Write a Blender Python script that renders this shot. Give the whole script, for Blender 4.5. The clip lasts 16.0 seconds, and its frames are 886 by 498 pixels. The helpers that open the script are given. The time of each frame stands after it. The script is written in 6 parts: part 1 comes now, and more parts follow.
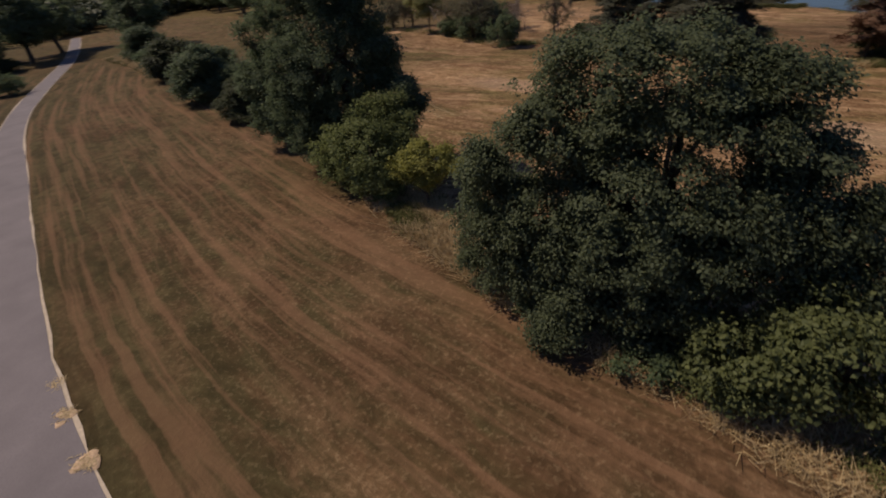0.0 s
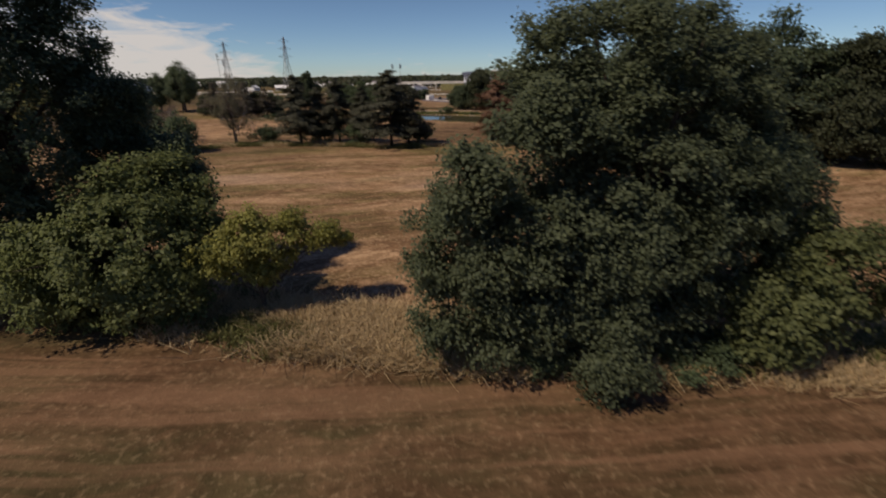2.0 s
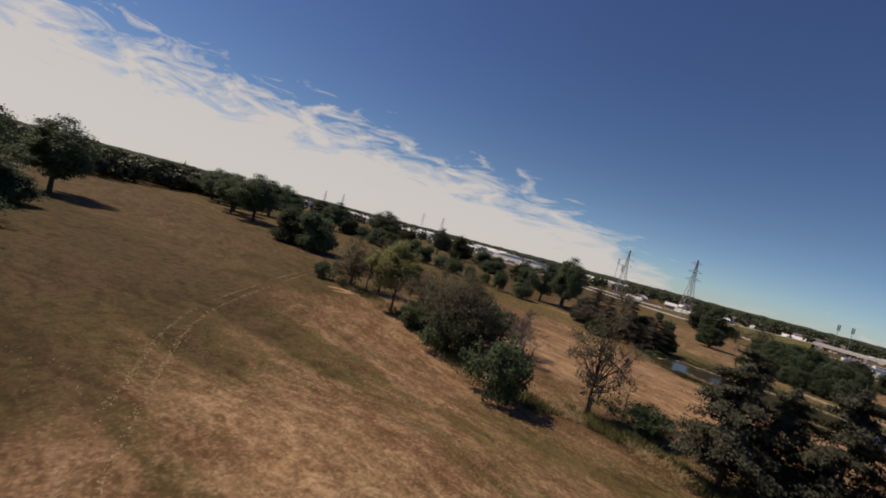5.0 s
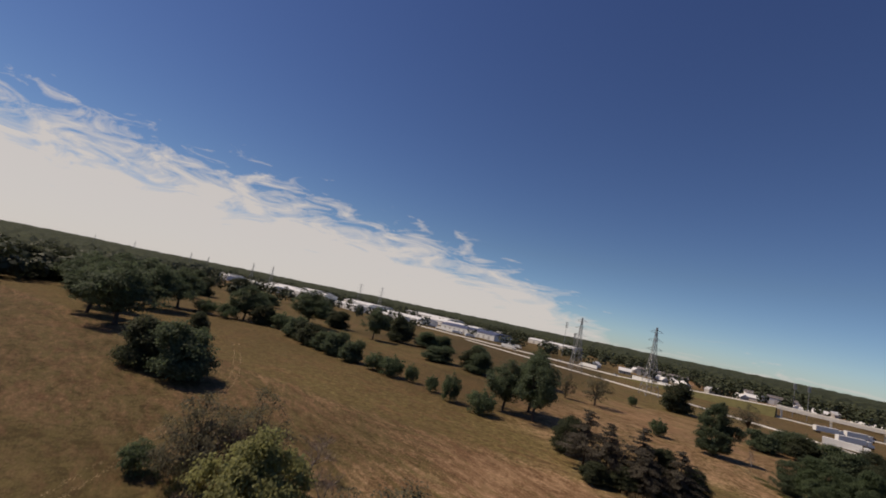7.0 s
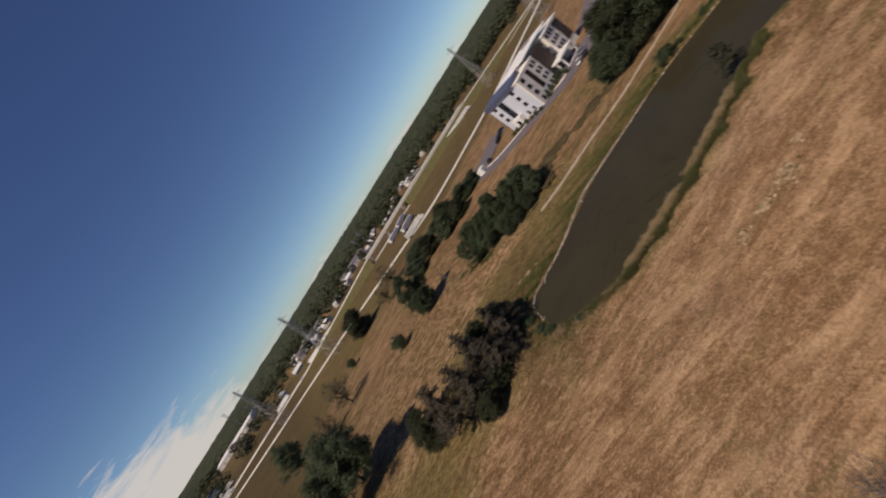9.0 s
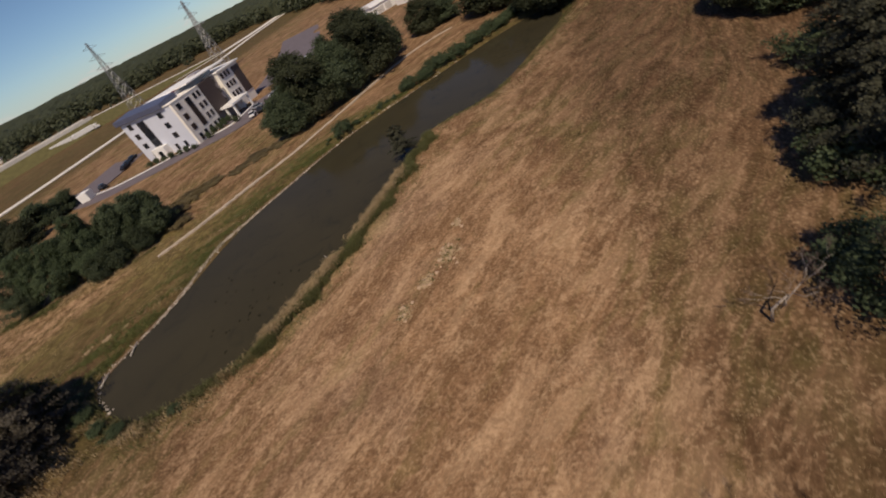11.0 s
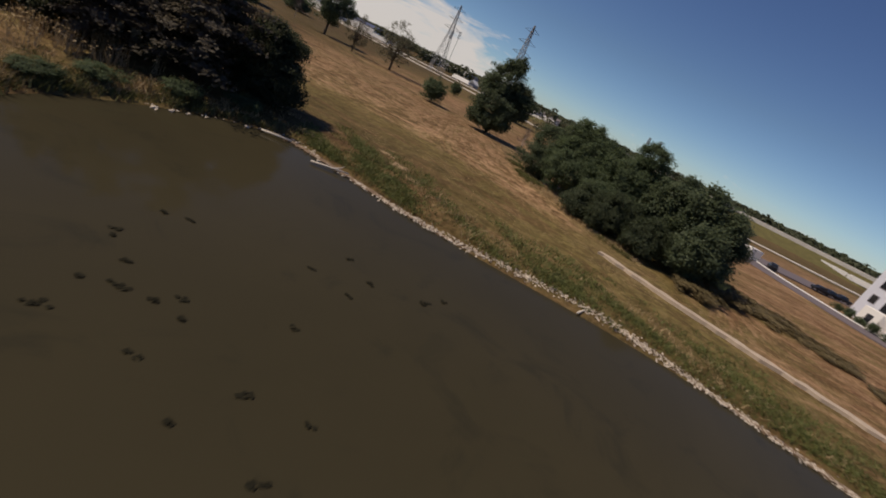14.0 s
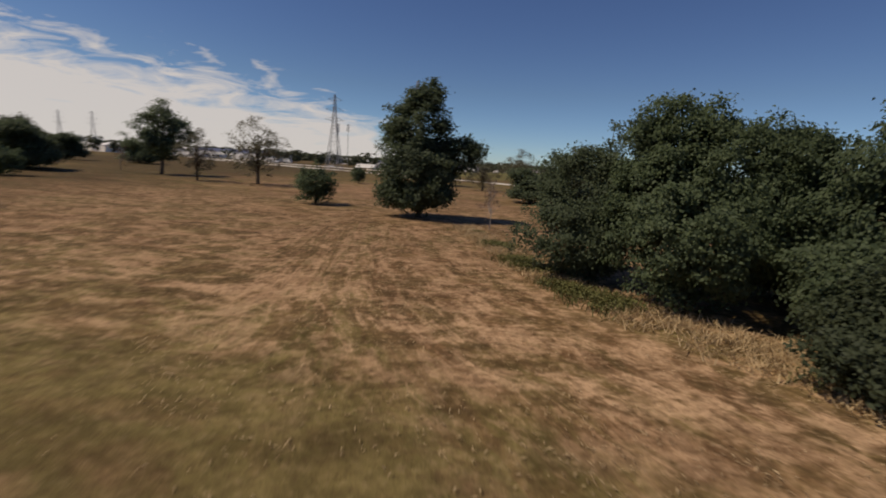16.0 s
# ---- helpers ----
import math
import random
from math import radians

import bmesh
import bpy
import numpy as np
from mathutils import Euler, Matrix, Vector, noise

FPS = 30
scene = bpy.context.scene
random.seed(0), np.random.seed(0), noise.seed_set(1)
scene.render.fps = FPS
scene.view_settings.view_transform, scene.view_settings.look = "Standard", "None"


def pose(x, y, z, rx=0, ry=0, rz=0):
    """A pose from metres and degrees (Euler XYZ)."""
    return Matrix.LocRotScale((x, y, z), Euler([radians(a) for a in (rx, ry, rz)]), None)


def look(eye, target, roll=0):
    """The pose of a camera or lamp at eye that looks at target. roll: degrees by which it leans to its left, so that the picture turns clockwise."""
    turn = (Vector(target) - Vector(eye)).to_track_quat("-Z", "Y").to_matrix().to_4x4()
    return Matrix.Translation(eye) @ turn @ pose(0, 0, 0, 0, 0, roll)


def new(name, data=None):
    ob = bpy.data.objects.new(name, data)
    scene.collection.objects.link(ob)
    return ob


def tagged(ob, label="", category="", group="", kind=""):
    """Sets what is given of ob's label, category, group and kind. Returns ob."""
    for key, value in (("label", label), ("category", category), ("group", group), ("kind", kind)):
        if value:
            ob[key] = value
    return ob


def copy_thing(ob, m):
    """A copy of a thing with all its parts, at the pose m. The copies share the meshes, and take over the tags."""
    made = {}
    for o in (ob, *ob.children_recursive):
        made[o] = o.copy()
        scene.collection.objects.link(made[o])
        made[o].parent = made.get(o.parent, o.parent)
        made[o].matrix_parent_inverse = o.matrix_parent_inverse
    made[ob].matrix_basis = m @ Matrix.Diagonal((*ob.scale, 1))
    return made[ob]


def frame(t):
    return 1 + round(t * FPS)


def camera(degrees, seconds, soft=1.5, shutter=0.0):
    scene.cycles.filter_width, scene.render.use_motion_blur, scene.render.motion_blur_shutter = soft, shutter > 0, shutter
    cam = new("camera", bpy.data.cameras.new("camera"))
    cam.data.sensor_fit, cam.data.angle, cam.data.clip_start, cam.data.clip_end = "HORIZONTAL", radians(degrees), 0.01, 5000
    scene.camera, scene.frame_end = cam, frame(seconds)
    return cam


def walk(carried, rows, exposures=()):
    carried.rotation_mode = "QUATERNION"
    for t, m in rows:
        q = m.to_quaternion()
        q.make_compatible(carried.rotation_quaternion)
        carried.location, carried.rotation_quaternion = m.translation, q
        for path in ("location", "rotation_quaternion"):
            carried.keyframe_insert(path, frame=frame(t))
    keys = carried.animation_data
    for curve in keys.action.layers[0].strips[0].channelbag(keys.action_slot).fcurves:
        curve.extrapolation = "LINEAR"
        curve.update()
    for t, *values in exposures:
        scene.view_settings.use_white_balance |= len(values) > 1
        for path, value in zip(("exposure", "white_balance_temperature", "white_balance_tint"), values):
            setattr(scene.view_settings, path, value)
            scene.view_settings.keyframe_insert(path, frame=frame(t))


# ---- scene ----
cam = camera(90.1, 16.0, soft=1.8, shutter=0.18)

PATH = [
    (0, (35.542, -127.471, 18.485), (34.651, -126.067, 17.374), -6.1),
    (0.5, (30.836, -130.392, 17.506), (30.424, -128.791, 16.379), -5.8),
    (1, (26.226, -130.367, 16.098), (26.266, -128.708, 14.982), -4.7),
    (1.5, (22.506, -127.796, 14.42), (22.99, -126.176, 13.352), -5.7),
    (2, (20.531, -123.055, 12.529), (21.008, -121.253, 11.803), -0.8),
    (2.5, (19.615, -116.383, 11.049), (19.886, -114.44, 10.664), 1.8),
    (3, (18.938, -108.266, 10.339), (19.086, -106.275, 10.209), 1.6),
    (3.5, (18.439, -100.629, 11.226), (18.189, -98.645, 11.265), 3.9),
    (4, (17.028, -92.687, 12.7), (16.341, -90.808, 12.708), 8.8),
    (4.5, (14.994, -84.392, 14.286), (14.027, -82.641, 14.256), 12.7),
    (5, (11.867, -75.654, 16.114), (10.828, -73.947, 16.046), 14.7),
    (5.5, (7.874, -66.867, 18.207), (6.879, -65.134, 18.128), 15.1),
    (6, (3.244, -58.423, 20.589), (2.331, -56.644, 20.555), 14.5),
    (6.5, (-1.798, -50.715, 23.282), (-2.664, -48.915, 23.375), 13.2),
    (7, (-6.969, -43.506, 26.14), (-7.831, -41.721, 26.409), 11.7),
    (7.5, (-11.639, -36.842, 29.887), (-12.319, -34.99, 30.217), 0.2),
    (8, (-16.16, -30.621, 34.866), (-16.491, -28.663, 35.106), -22.0),
    (8.5, (-19.121, -24.663, 37.804), (-18.979, -22.668, 37.79), -45.8),
    (9, (-20.967, -18.229, 37.531), (-20.236, -16.415, 37.114), -58.0),
    (9.5, (-21.983, -13.433, 37.177), (-20.805, -12.044, 36.351), -60.6),
    (10, (-21.707, -9.538, 35.579), (-20.333, -8.584, 34.484), -57.2),
    (10.5, (-19.056, -6.967, 32.078), (-17.612, -6.246, 30.898), -44.7),
    (11, (-14.345, -5.001, 27.554), (-12.862, -4.316, 26.4), -27.1),
    (11.5, (-7.888, -2.918, 22.884), (-6.412, -2.095, 21.814), -8.7),
    (12, (0.0, 0.0, 18.946), (1.347, 1.108, 17.967), 6.5),
    (12.5, (8.499, 3.577, 15.668), (9.583, 4.993, 14.762), 18.7),
    (13, (16.292, 9.431, 13.088), (16.945, 11.108, 12.215), 26.6),
    (13.5, (22.398, 17.69, 10.688), (22.602, 19.503, 9.868), 29.8),
    (14, (25.742, 27.052, 8.839), (25.613, 28.917, 8.129), 26.5),
    (14.5, (26.863, 37.022, 7.563), (26.445, 38.873, 6.934), 23.2),
    (15, (26.053, 47.246, 6.773), (25.452, 49.056, 6.172), 19.1),
    (15.5, (23.462, 56.728, 6.25), (22.974, 58.616, 5.804), 13.8),
    (16, (20.643, 67.482, 6.24), (20.6, 69.448, 5.874), 3.7),
]
walk(cam, [(t, look(eye, target, roll)) for t, eye, target, roll in PATH],
     exposures=[(0.0, -0.35, 7150, 11), (16.0, -0.35, 7150, 11)])

# ---- world and sun ----
SUN_EL, SUN_AZ = 53.0, 258.0  # degrees; azimuth clockwise from +y
world = bpy.data.worlds.new("sky")
scene.world = world
world.use_nodes = True
wn, wl = world.node_tree.nodes, world.node_tree.links
wn.clear()
w_out = wn.new("ShaderNodeOutputWorld")
w_bg = wn.new("ShaderNodeBackground")
w_bg.inputs["Strength"].default_value = 0.102
sky = wn.new("ShaderNodeTexSky")
sky.sky_type = "NISHITA"
sky.sun_disc = False
sky.sun_elevation = radians(SUN_EL)
sky.sun_rotation = radians(SUN_AZ)
sky.altitude = 300
sky.air_density, sky.dust_density, sky.ozone_density = 0.9, 0.1, 3.2


def wmath(op, a, b=None, clamp=False):
    n = wn.new("ShaderNodeMath")
    n.operation, n.use_clamp = op, clamp
    for i, v in enumerate((a, b)):
        if v is None:
            continue
        if isinstance(v, (int, float)):
            n.inputs[i].default_value = v
        else:
            wl.new(v, n.inputs[i])
    return n.outputs[0]


# a bank of thin cloud low over the western horizon, torn into wisps along its upper edge
w_co = wn.new("ShaderNodeTexCoord")
w_sep = wn.new("ShaderNodeSeparateXYZ")
wl.new(w_co.outputs["Generated"], w_sep.inputs[0])
wx, wy, wz = w_sep.outputs
west = wmath("SUBTRACT", wmath("MULTIPLY", wx, -1.0), 0.06)
rim = wmath("MULTIPLY", wmath("POWER", wmath("MAXIMUM", west, 0.0001), 0.36), 0.238)
w_map = wn.new("ShaderNodeMapping")
w_map.inputs["Scale"].default_value = (5.0, 9.0, 26.0)
w_map.inputs["Rotation"].default_value = (0.22, 0.20, 0.35)
wl.new(w_co.outputs["Generated"], w_map.inputs[0])
w_noise = wn.new("ShaderNodeTexNoise")
w_noise.inputs["Scale"].default_value = 1.5
w_noise.inputs["Detail"].default_value = 9.0
w_noise.inputs["Roughness"].default_value = 0.62
w_noise.inputs["Distortion"].default_value = 0.9
wl.new(w_map.outputs[0], w_noise.inputs["Vector"])
depth = wmath("DIVIDE", wmath("SUBTRACT", rim, wz), 0.075)
rag = wmath("MULTIPLY", wmath("SUBTRACT", w_noise.outputs["Fac"], 0.55), 4.4)
cover = wmath("ADD", depth, rag, clamp=True)
cover = wmath("MULTIPLY", wmath("POWER", cover, 0.8), 0.93)
w_cloud = wn.new("ShaderNodeRGB")
w_cloud.outputs[0].default_value = (7.3, 7.1, 7.2, 1)
sky_deep = wn.new("ShaderNodeHueSaturation")
sky_deep.inputs["Saturation"].default_value = 1.12
sky_deep.inputs["Hue"].default_value = 0.507
sky_deep.inputs["Value"].default_value = 0.95
wl.new(sky.outputs[0], sky_deep.inputs["Color"])
w_mix = wn.new("ShaderNodeMixRGB")
wl.new(cover, w_mix.inputs[0])
w_cool = wn.new("ShaderNodeMixRGB")
w_cool.blend_type = "MULTIPLY"
w_cool.inputs[0].default_value = 1.0
w_tone = wn.new("ShaderNodeMixRGB")  # greyer at the horizon, deeper overhead
w_tone.inputs[1].default_value = (0.79, 0.98, 0.92, 1)
w_tone.inputs[2].default_value = (0.78, 0.73, 0.94, 1)
wl.new(wmath("POWER", wmath("MAXIMUM", wz, 0.0), 0.38, clamp=True), w_tone.inputs[0])
w_haze = wn.new("ShaderNodeMixRGB")
w_haze.inputs[1].default_value = (0.72, 0.89, 1.20, 1)
wl.new(wmath("DIVIDE", wz, 0.16, clamp=True), w_haze.inputs[0])
wl.new(w_tone.outputs[0], w_haze.inputs[2])
wl.new(w_haze.outputs[0], w_cool.inputs[2])
wl.new(sky_deep.outputs[0], w_cool.inputs[1])
wl.new(w_cool.outputs[0], w_mix.inputs[1])
wl.new(w_cloud.outputs[0], w_mix.inputs[2])
wl.new(w_mix.outputs[0], w_bg.inputs["Color"])
wl.new(w_bg.outputs[0], w_out.inputs["Surface"])

sun_data = bpy.data.lights.new("sun", "SUN")
sun_data.energy, sun_data.angle, sun_data.color = 4.3, radians(0.53), (1.0, 0.89, 0.76)
sun = new("sun", sun_data)
se, sa = radians(SUN_EL), radians(SUN_AZ)
sun.matrix_world = look((400 * math.sin(sa) * math.cos(se), 400 * math.cos(sa) * math.cos(se), 400 * math.sin(se)), (0, 0, 0))


# ---- materials ----
class Mat:
    """A node material with short ways to add nodes."""

    def __init__(self, name):
        self.m = bpy.data.materials.new(name)
        self.m.use_nodes = True
        self.n, self.l = self.m.node_tree.nodes, self.m.node_tree.links
        self.b = self.n["Principled BSDF"]

    def put(self, node, key, v):
        if isinstance(v, (int, float)):
            node.inputs[key].default_value = v
        elif isinstance(v, tuple):
            node.inputs[key].default_value = v if len(v) == 3 and node.inputs[key].type == "VECTOR" else (*v[:3], 1)
        else:
            self.l.new(v, node.inputs[key])

    def set(self, **kw):
        names = {"color": "Base Color", "rough": "Roughness", "metal": "Metallic", "spec": "Specular IOR Level",
                 "normal": "Normal", "alpha": "Alpha", "trans": "Transmission Weight", "ior": "IOR"}
        for k, v in kw.items():
            self.put(self.b, names[k], v)
        return self

    def coords(self, kind="Object", scale=(1, 1, 1), turn=0.0):
        c, m = self.n.new("ShaderNodeTexCoord"), self.n.new("ShaderNodeMapping")
        m.inputs["Scale"].default_value = scale
        m.inputs["Rotation"].default_value = (0, 0, turn)
        self.l.new(c.outputs[kind], m.inputs[0])
        return m.outputs[0]

    def noise(self, vec, scale, detail=4.0, rough=0.55, dist=0.0):
        t = self.n.new("ShaderNodeTexNoise")
        self.put(t, "Vector", vec)
        for k, v in (("Scale", scale), ("Detail", detail), ("Roughness", rough), ("Distortion", dist)):
            t.inputs[k].default_value = v
        return t.outputs["Fac"]

    def math(self, op, a, b=0.0, clamp=False):
        t = self.n.new("ShaderNodeMath")
        t.operation, t.use_clamp = op, clamp
        self.put(t, 0, a), self.put(t, 1, b)
        return t.outputs[0]

    def ramp(self, fac, lo, hi, a=0.0, b=1.0):
        t = self.n.new("ShaderNodeMapRange")
        self.put(t, 0, fac)
        for i, v in enumerate((lo, hi, a, b)):
            t.inputs[i + 1].default_value = v
        t.clamp = True
        return t.outputs[0]

    def mix(self, fac, a, b, blend="MIX"):
        t = self.n.new("ShaderNodeMixRGB")
        t.blend_type = blend
        self.put(t, 0, fac), self.put(t, 1, a), self.put(t, 2, b)
        return t.outputs[0]

    def attr(self, name):
        t = self.n.new("ShaderNodeAttribute")
        t.attribute_name = name
        s = self.n.new("ShaderNodeSeparateColor")
        self.l.new(t.outputs["Color"], s.inputs[0])
        return s.outputs

    def random(self):
        return self.n.new("ShaderNodeObjectInfo").outputs["Random"]

    def island(self):
        return self.n.new("ShaderNodeNewGeometry").outputs["Random Per Island"]

    def bump(self, height, strength=0.5, dist=0.1):
        t = self.n.new("ShaderNodeBump")
        t.inputs["Strength"].default_value, t.inputs["Distance"].default_value = strength, dist
        self.put(t, "Height", height)
        self.l.new(t.outputs[0], self.b.inputs["Normal"])
        return self


def leaf_material(name, dark, light, dry=None, glow=0.55, vary=0.3):
    """Leaves: colour varies from tree to tree and from leaf to leaf; some light shines through."""
    k = Mat(name)
    c = k.mix(k.ramp(k.island(), 0, 1, 0.12, 0.88), dark, light)
    if dry:
        c = k.mix(k.ramp(k.noise(k.coords(), 0.35, 2), 0.5, 0.72, 0, 0.8), c, dry)
    c = k.mix(k.ramp(k.random(), 0, 1, 0.0, vary), c, tuple(v * 0.55 for v in dark))
    k.set(color=c, rough=0.6, spec=0.22)
    tr, ms = k.n.new("ShaderNodeBsdfTranslucent"), k.n.new("ShaderNodeMixShader")
    k.l.new(c, tr.inputs["Color"])
    ms.inputs[0].default_value = glow
    k.l.new(k.b.outputs[0], ms.inputs[1]), k.l.new(tr.outputs[0], ms.inputs[2])
    k.l.new(ms.outputs[0], k.n["Material Output"].inputs["Surface"])
    return k.m


def plain_material(name, color, rough=0.7, metal=0.0, grain=0.12, scale=1.5, spec=0.4, bump=0.0):
    """A surface with stains at two scales."""
    k = Mat(name)
    v = k.coords()
    g = k.math("ADD", k.math("MULTIPLY", k.noise(v, scale, 5), 0.6), k.math("MULTIPLY", k.noise(v, scale * 9, 3), 0.4))
    f = k.ramp(g, 0.3, 0.7, 1 - grain, 1 + grain)
    t = k.n.new("ShaderNodeVectorMath")
    t.operation = "SCALE"
    t.inputs[0].default_value = color
    k.l.new(f, t.inputs["Scale"])
    k.set(color=t.outputs[0], rough=rough, metal=metal, spec=spec)
    if bump:
        k.bump(g, bump, 0.05)
    return k.m


def ground_material():
    """Dry mown grass: brown thatch, clumps of bleached straw along the mowing, green hollows."""
    k = Mat("dry_grass_ground")
    z = k.attr("zone")
    green_at, straw_at, strip_at = z[0], z[1], z[2]
    rank_at, lane = k.n.new("ShaderNodeAttribute"), k.n.new("ShaderNodeAttribute")
    rank_at.attribute_name, lane.attribute_name = "rank", "mow"
    rank, lane = rank_at.outputs["Fac"], lane.outputs["Fac"]
    v = k.coords()
    where = k.n.new("ShaderNodeSeparateXYZ")
    k.l.new(v, where.inputs[0])

    def along(across, length, wander, amount, seed):
        """Coordinates that run with the mowing: short across the swaths, long down them."""
        c = k.n.new("ShaderNodeCombineXYZ")
        k.put(c, 0, k.math("ADD", k.math("MULTIPLY", lane, across), k.math("ADD", k.math("MULTIPLY", wander, amount), seed)))
        k.put(c, 1, k.math("MULTIPLY", where.outputs[0], length))
        k.put(c, 2, k.math("MULTIPLY", where.outputs[1], length))
        return c.outputs[0]

    big = k.noise(v, 0.035, 3, 0.55, 0.5)
    mid = k.noise(v, 0.17, 4, 0.6, 0.6)
    clump = k.noise(v, 0.75, 4, 0.62, 0.5)
    fine = k.noise(v, 3.6, 3, 0.6)
    tiny = k.noise(v, 13.0, 2, 0.6)
    swath = k.noise(along(0.52, 0.11, mid, 1.6, 0.0), 1.0, 5, 0.62, 0.6)
    line = k.noise(along(1.25, 0.035, mid, 0.9, 7.0), 1.0, 3, 0.55, 0.2)
    lump = k.noise(along(0.95, 0.38, mid, 1.2, 3.0), 1.0, 5, 0.66, 0.9)
    speck = k.noise(v, 1.7, 4, 0.66, 0.8)
    dark = k.mix(straw_at, (0.078, 0.046, 0.024), (0.220, 0.122, 0.062))
    tan = k.mix(straw_at, (0.150, 0.084, 0.046), (0.400, 0.232, 0.122))
    straw = k.mix(straw_at, (0.275, 0.162, 0.090), (0.680, 0.452, 0.262))
    soft = k.ramp(strip_at, 0, 1, 1.0, 0.42)  # the strip beside the path is cut short and even
    # thatch: brown to tan in clumps
    thatch = k.ramp(k.math("ADD", k.math("MULTIPLY", clump, 0.35), k.math("ADD", k.math("MULTIPLY", mid, 0.3), k.math("MULTIPLY", speck, 0.35))), 0.41, 0.58)
    c = k.mix(thatch, dark, tan)
    c = k.mix(k.math("MULTIPLY", rank, 0.75), c, k.mix(thatch, (0.096, 0.056, 0.025), (0.235, 0.136, 0.064)))
    # dark lanes and faint wheel lines between the swaths
    c = k.mix(k.math("MULTIPLY", k.ramp(line, 0.36, 0.50, 0.60, 0.0), k.math("MULTIPLY", k.ramp(strip_at, 0, 1, 1.0, 0.95), k.ramp(rank, 0, 1, 1.0, 0.45))), c, k.mix(straw_at, (0.082, 0.050, 0.024), (0.190, 0.105, 0.050)))
    # green, in hollows and in bands between the swaths
    g = k.math("ADD", k.math("ADD", green_at, k.ramp(big, 0.40, 0.62, -0.25, 0.25)), k.ramp(swath, 0.38, 0.60, 0.36, -0.34))
    g = k.math("ADD", g, k.ramp(mid, 0.36, 0.64, -0.28, 0.28), clamp=True)
    leaf_dark = k.mix(strip_at, k.mix(straw_at, (0.046, 0.038, 0.014), (0.104, 0.090, 0.028)), (0.043, 0.038, 0.016))
    leaf_pale = k.mix(strip_at, k.mix(straw_at, (0.096, 0.078, 0.030), (0.240, 0.202, 0.068)), (0.084, 0.068, 0.030))
    c = k.mix(k.math("MULTIPLY", g, 0.85), c, k.mix(k.ramp(clump, 0.35, 0.65), leaf_dark, leaf_pale))
    # bleached straw lying in broken clumps along the swaths
    lying = k.math("MULTIPLY", k.ramp(swath, 0.44, 0.56), k.ramp(lump, 0.46, 0.56))
    tussock = k.math("ADD", k.math("MULTIPLY", k.noise(along(0.62, 0.21, mid, 1.4, 5.0), 1.0, 4, 0.6, 1.2), 0.38), k.math("ADD", k.math("MULTIPLY", k.noise(k.coords(scale=(0.26, 0.48, 1), turn=radians(-12)), 1.0, 4, 0.6, 1.6), 0.32), k.math("MULTIPLY", k.noise(v, 0.9, 4, 0.62, 1.0), 0.30)))
    lying = k.mix(k.math("MULTIPLY", rank, 0.9), lying, k.ramp(tussock, 0.485, 0.555))
    lying = k.math("ADD", lying, k.math("MULTIPLY", k.ramp(lump, 0.56, 0.63), 0.8), clamp=True)
    lying = k.math("MULTIPLY", lying, k.math("MAXIMUM", k.ramp(speck, 0.40, 0.54, 0.30, 1.0), k.math("MULTIPLY", rank, 0.72)))
    lying = k.math("MULTIPLY", k.math("MULTIPLY", lying, soft), k.math("SUBTRACT", 1.0, k.math("MULTIPLY", k.ramp(green_at, 0.55, 1.0), 0.85)))
    c = k.mix(k.math("MULTIPLY", k.math("MULTIPLY", lying, k.ramp(straw_at, 0.75, 0.95, 1.0, 0.6)), k.ramp(rank, 0, 1, 0.58, 0.86)), c, straw)
    # rank meadow: brown gaps between pale tussocks
    gap = k.math("MULTIPLY", rank, k.ramp(tussock, 0.425, 0.485, 0.85, 0.0))
    c = k.mix(gap, c, k.mix(thatch, (0.082, 0.056, 0.024), (0.165, 0.104, 0.046)))
    # a grey-pink bleached cast where the straw is thickest
    c = k.mix(k.math("MULTIPLY", k.ramp(straw_at, 0.70, 1.0), k.ramp(big, 0.45, 0.58, 0.0, 0.42)), c, (0.390, 0.268, 0.200))
    # grain of stems and gaps
    c = k.mix(k.math("MULTIPLY", k.ramp(fine, 0.34, 0.50, 0.42, 0.0), soft), c, (0.075, 0.044, 0.022))
    c = k.mix(k.ramp(tiny, 0.32, 0.52, 0.20, 0.0), c, (0.070, 0.042, 0.022))
    c = k.mix(k.math("MULTIPLY", k.math("MULTIPLY", k.ramp(fine, 0.54, 0.66, 0.0, 0.34), soft), k.ramp(green_at, 0.4, 1.0, 1.0, 0.3)), c, (0.56, 0.39, 0.23))
    # sun-bleached and weather-darkened stretches, several metres long
    tone = k.mix(rank, k.noise(along(0.30, 0.10, big, 2.0, 11.0), 1.0, 6, 0.62, 0.8), k.noise(v, 0.42, 5, 0.66, 1.2))
    c = k.mix(k.math("MULTIPLY", k.ramp(tone, 0.40, 0.52, 0.42, 0.0), k.ramp(straw_at, 0.6, 0.95, 1.0, 0.55)), c, k.mix(1.0, c, (0.42, 0.35, 0.30), "MULTIPLY"))
    c = k.mix(k.math("MULTIPLY", k.ramp(tone, 0.52, 0.62, 0.0, 0.26), k.math("SUBTRACT", 1.0, green_at, True)), c, straw)
    c = k.mix(k.math("MULTIPLY", strip_at, k.ramp(line, 0.50, 0.62, 0.0, 0.46)), c, (0.215, 0.118, 0.068))
    k.set(color=c, rough=0.95, spec=0.1)
    h = k.math("ADD", k.math("MULTIPLY", fine, 0.6), k.math("MULTIPLY", tiny, 0.3))
    k.bump(k.math("ADD", h, k.math("MULTIPLY", lump, 0.8)), 0.55, 0.12)
    return k.m


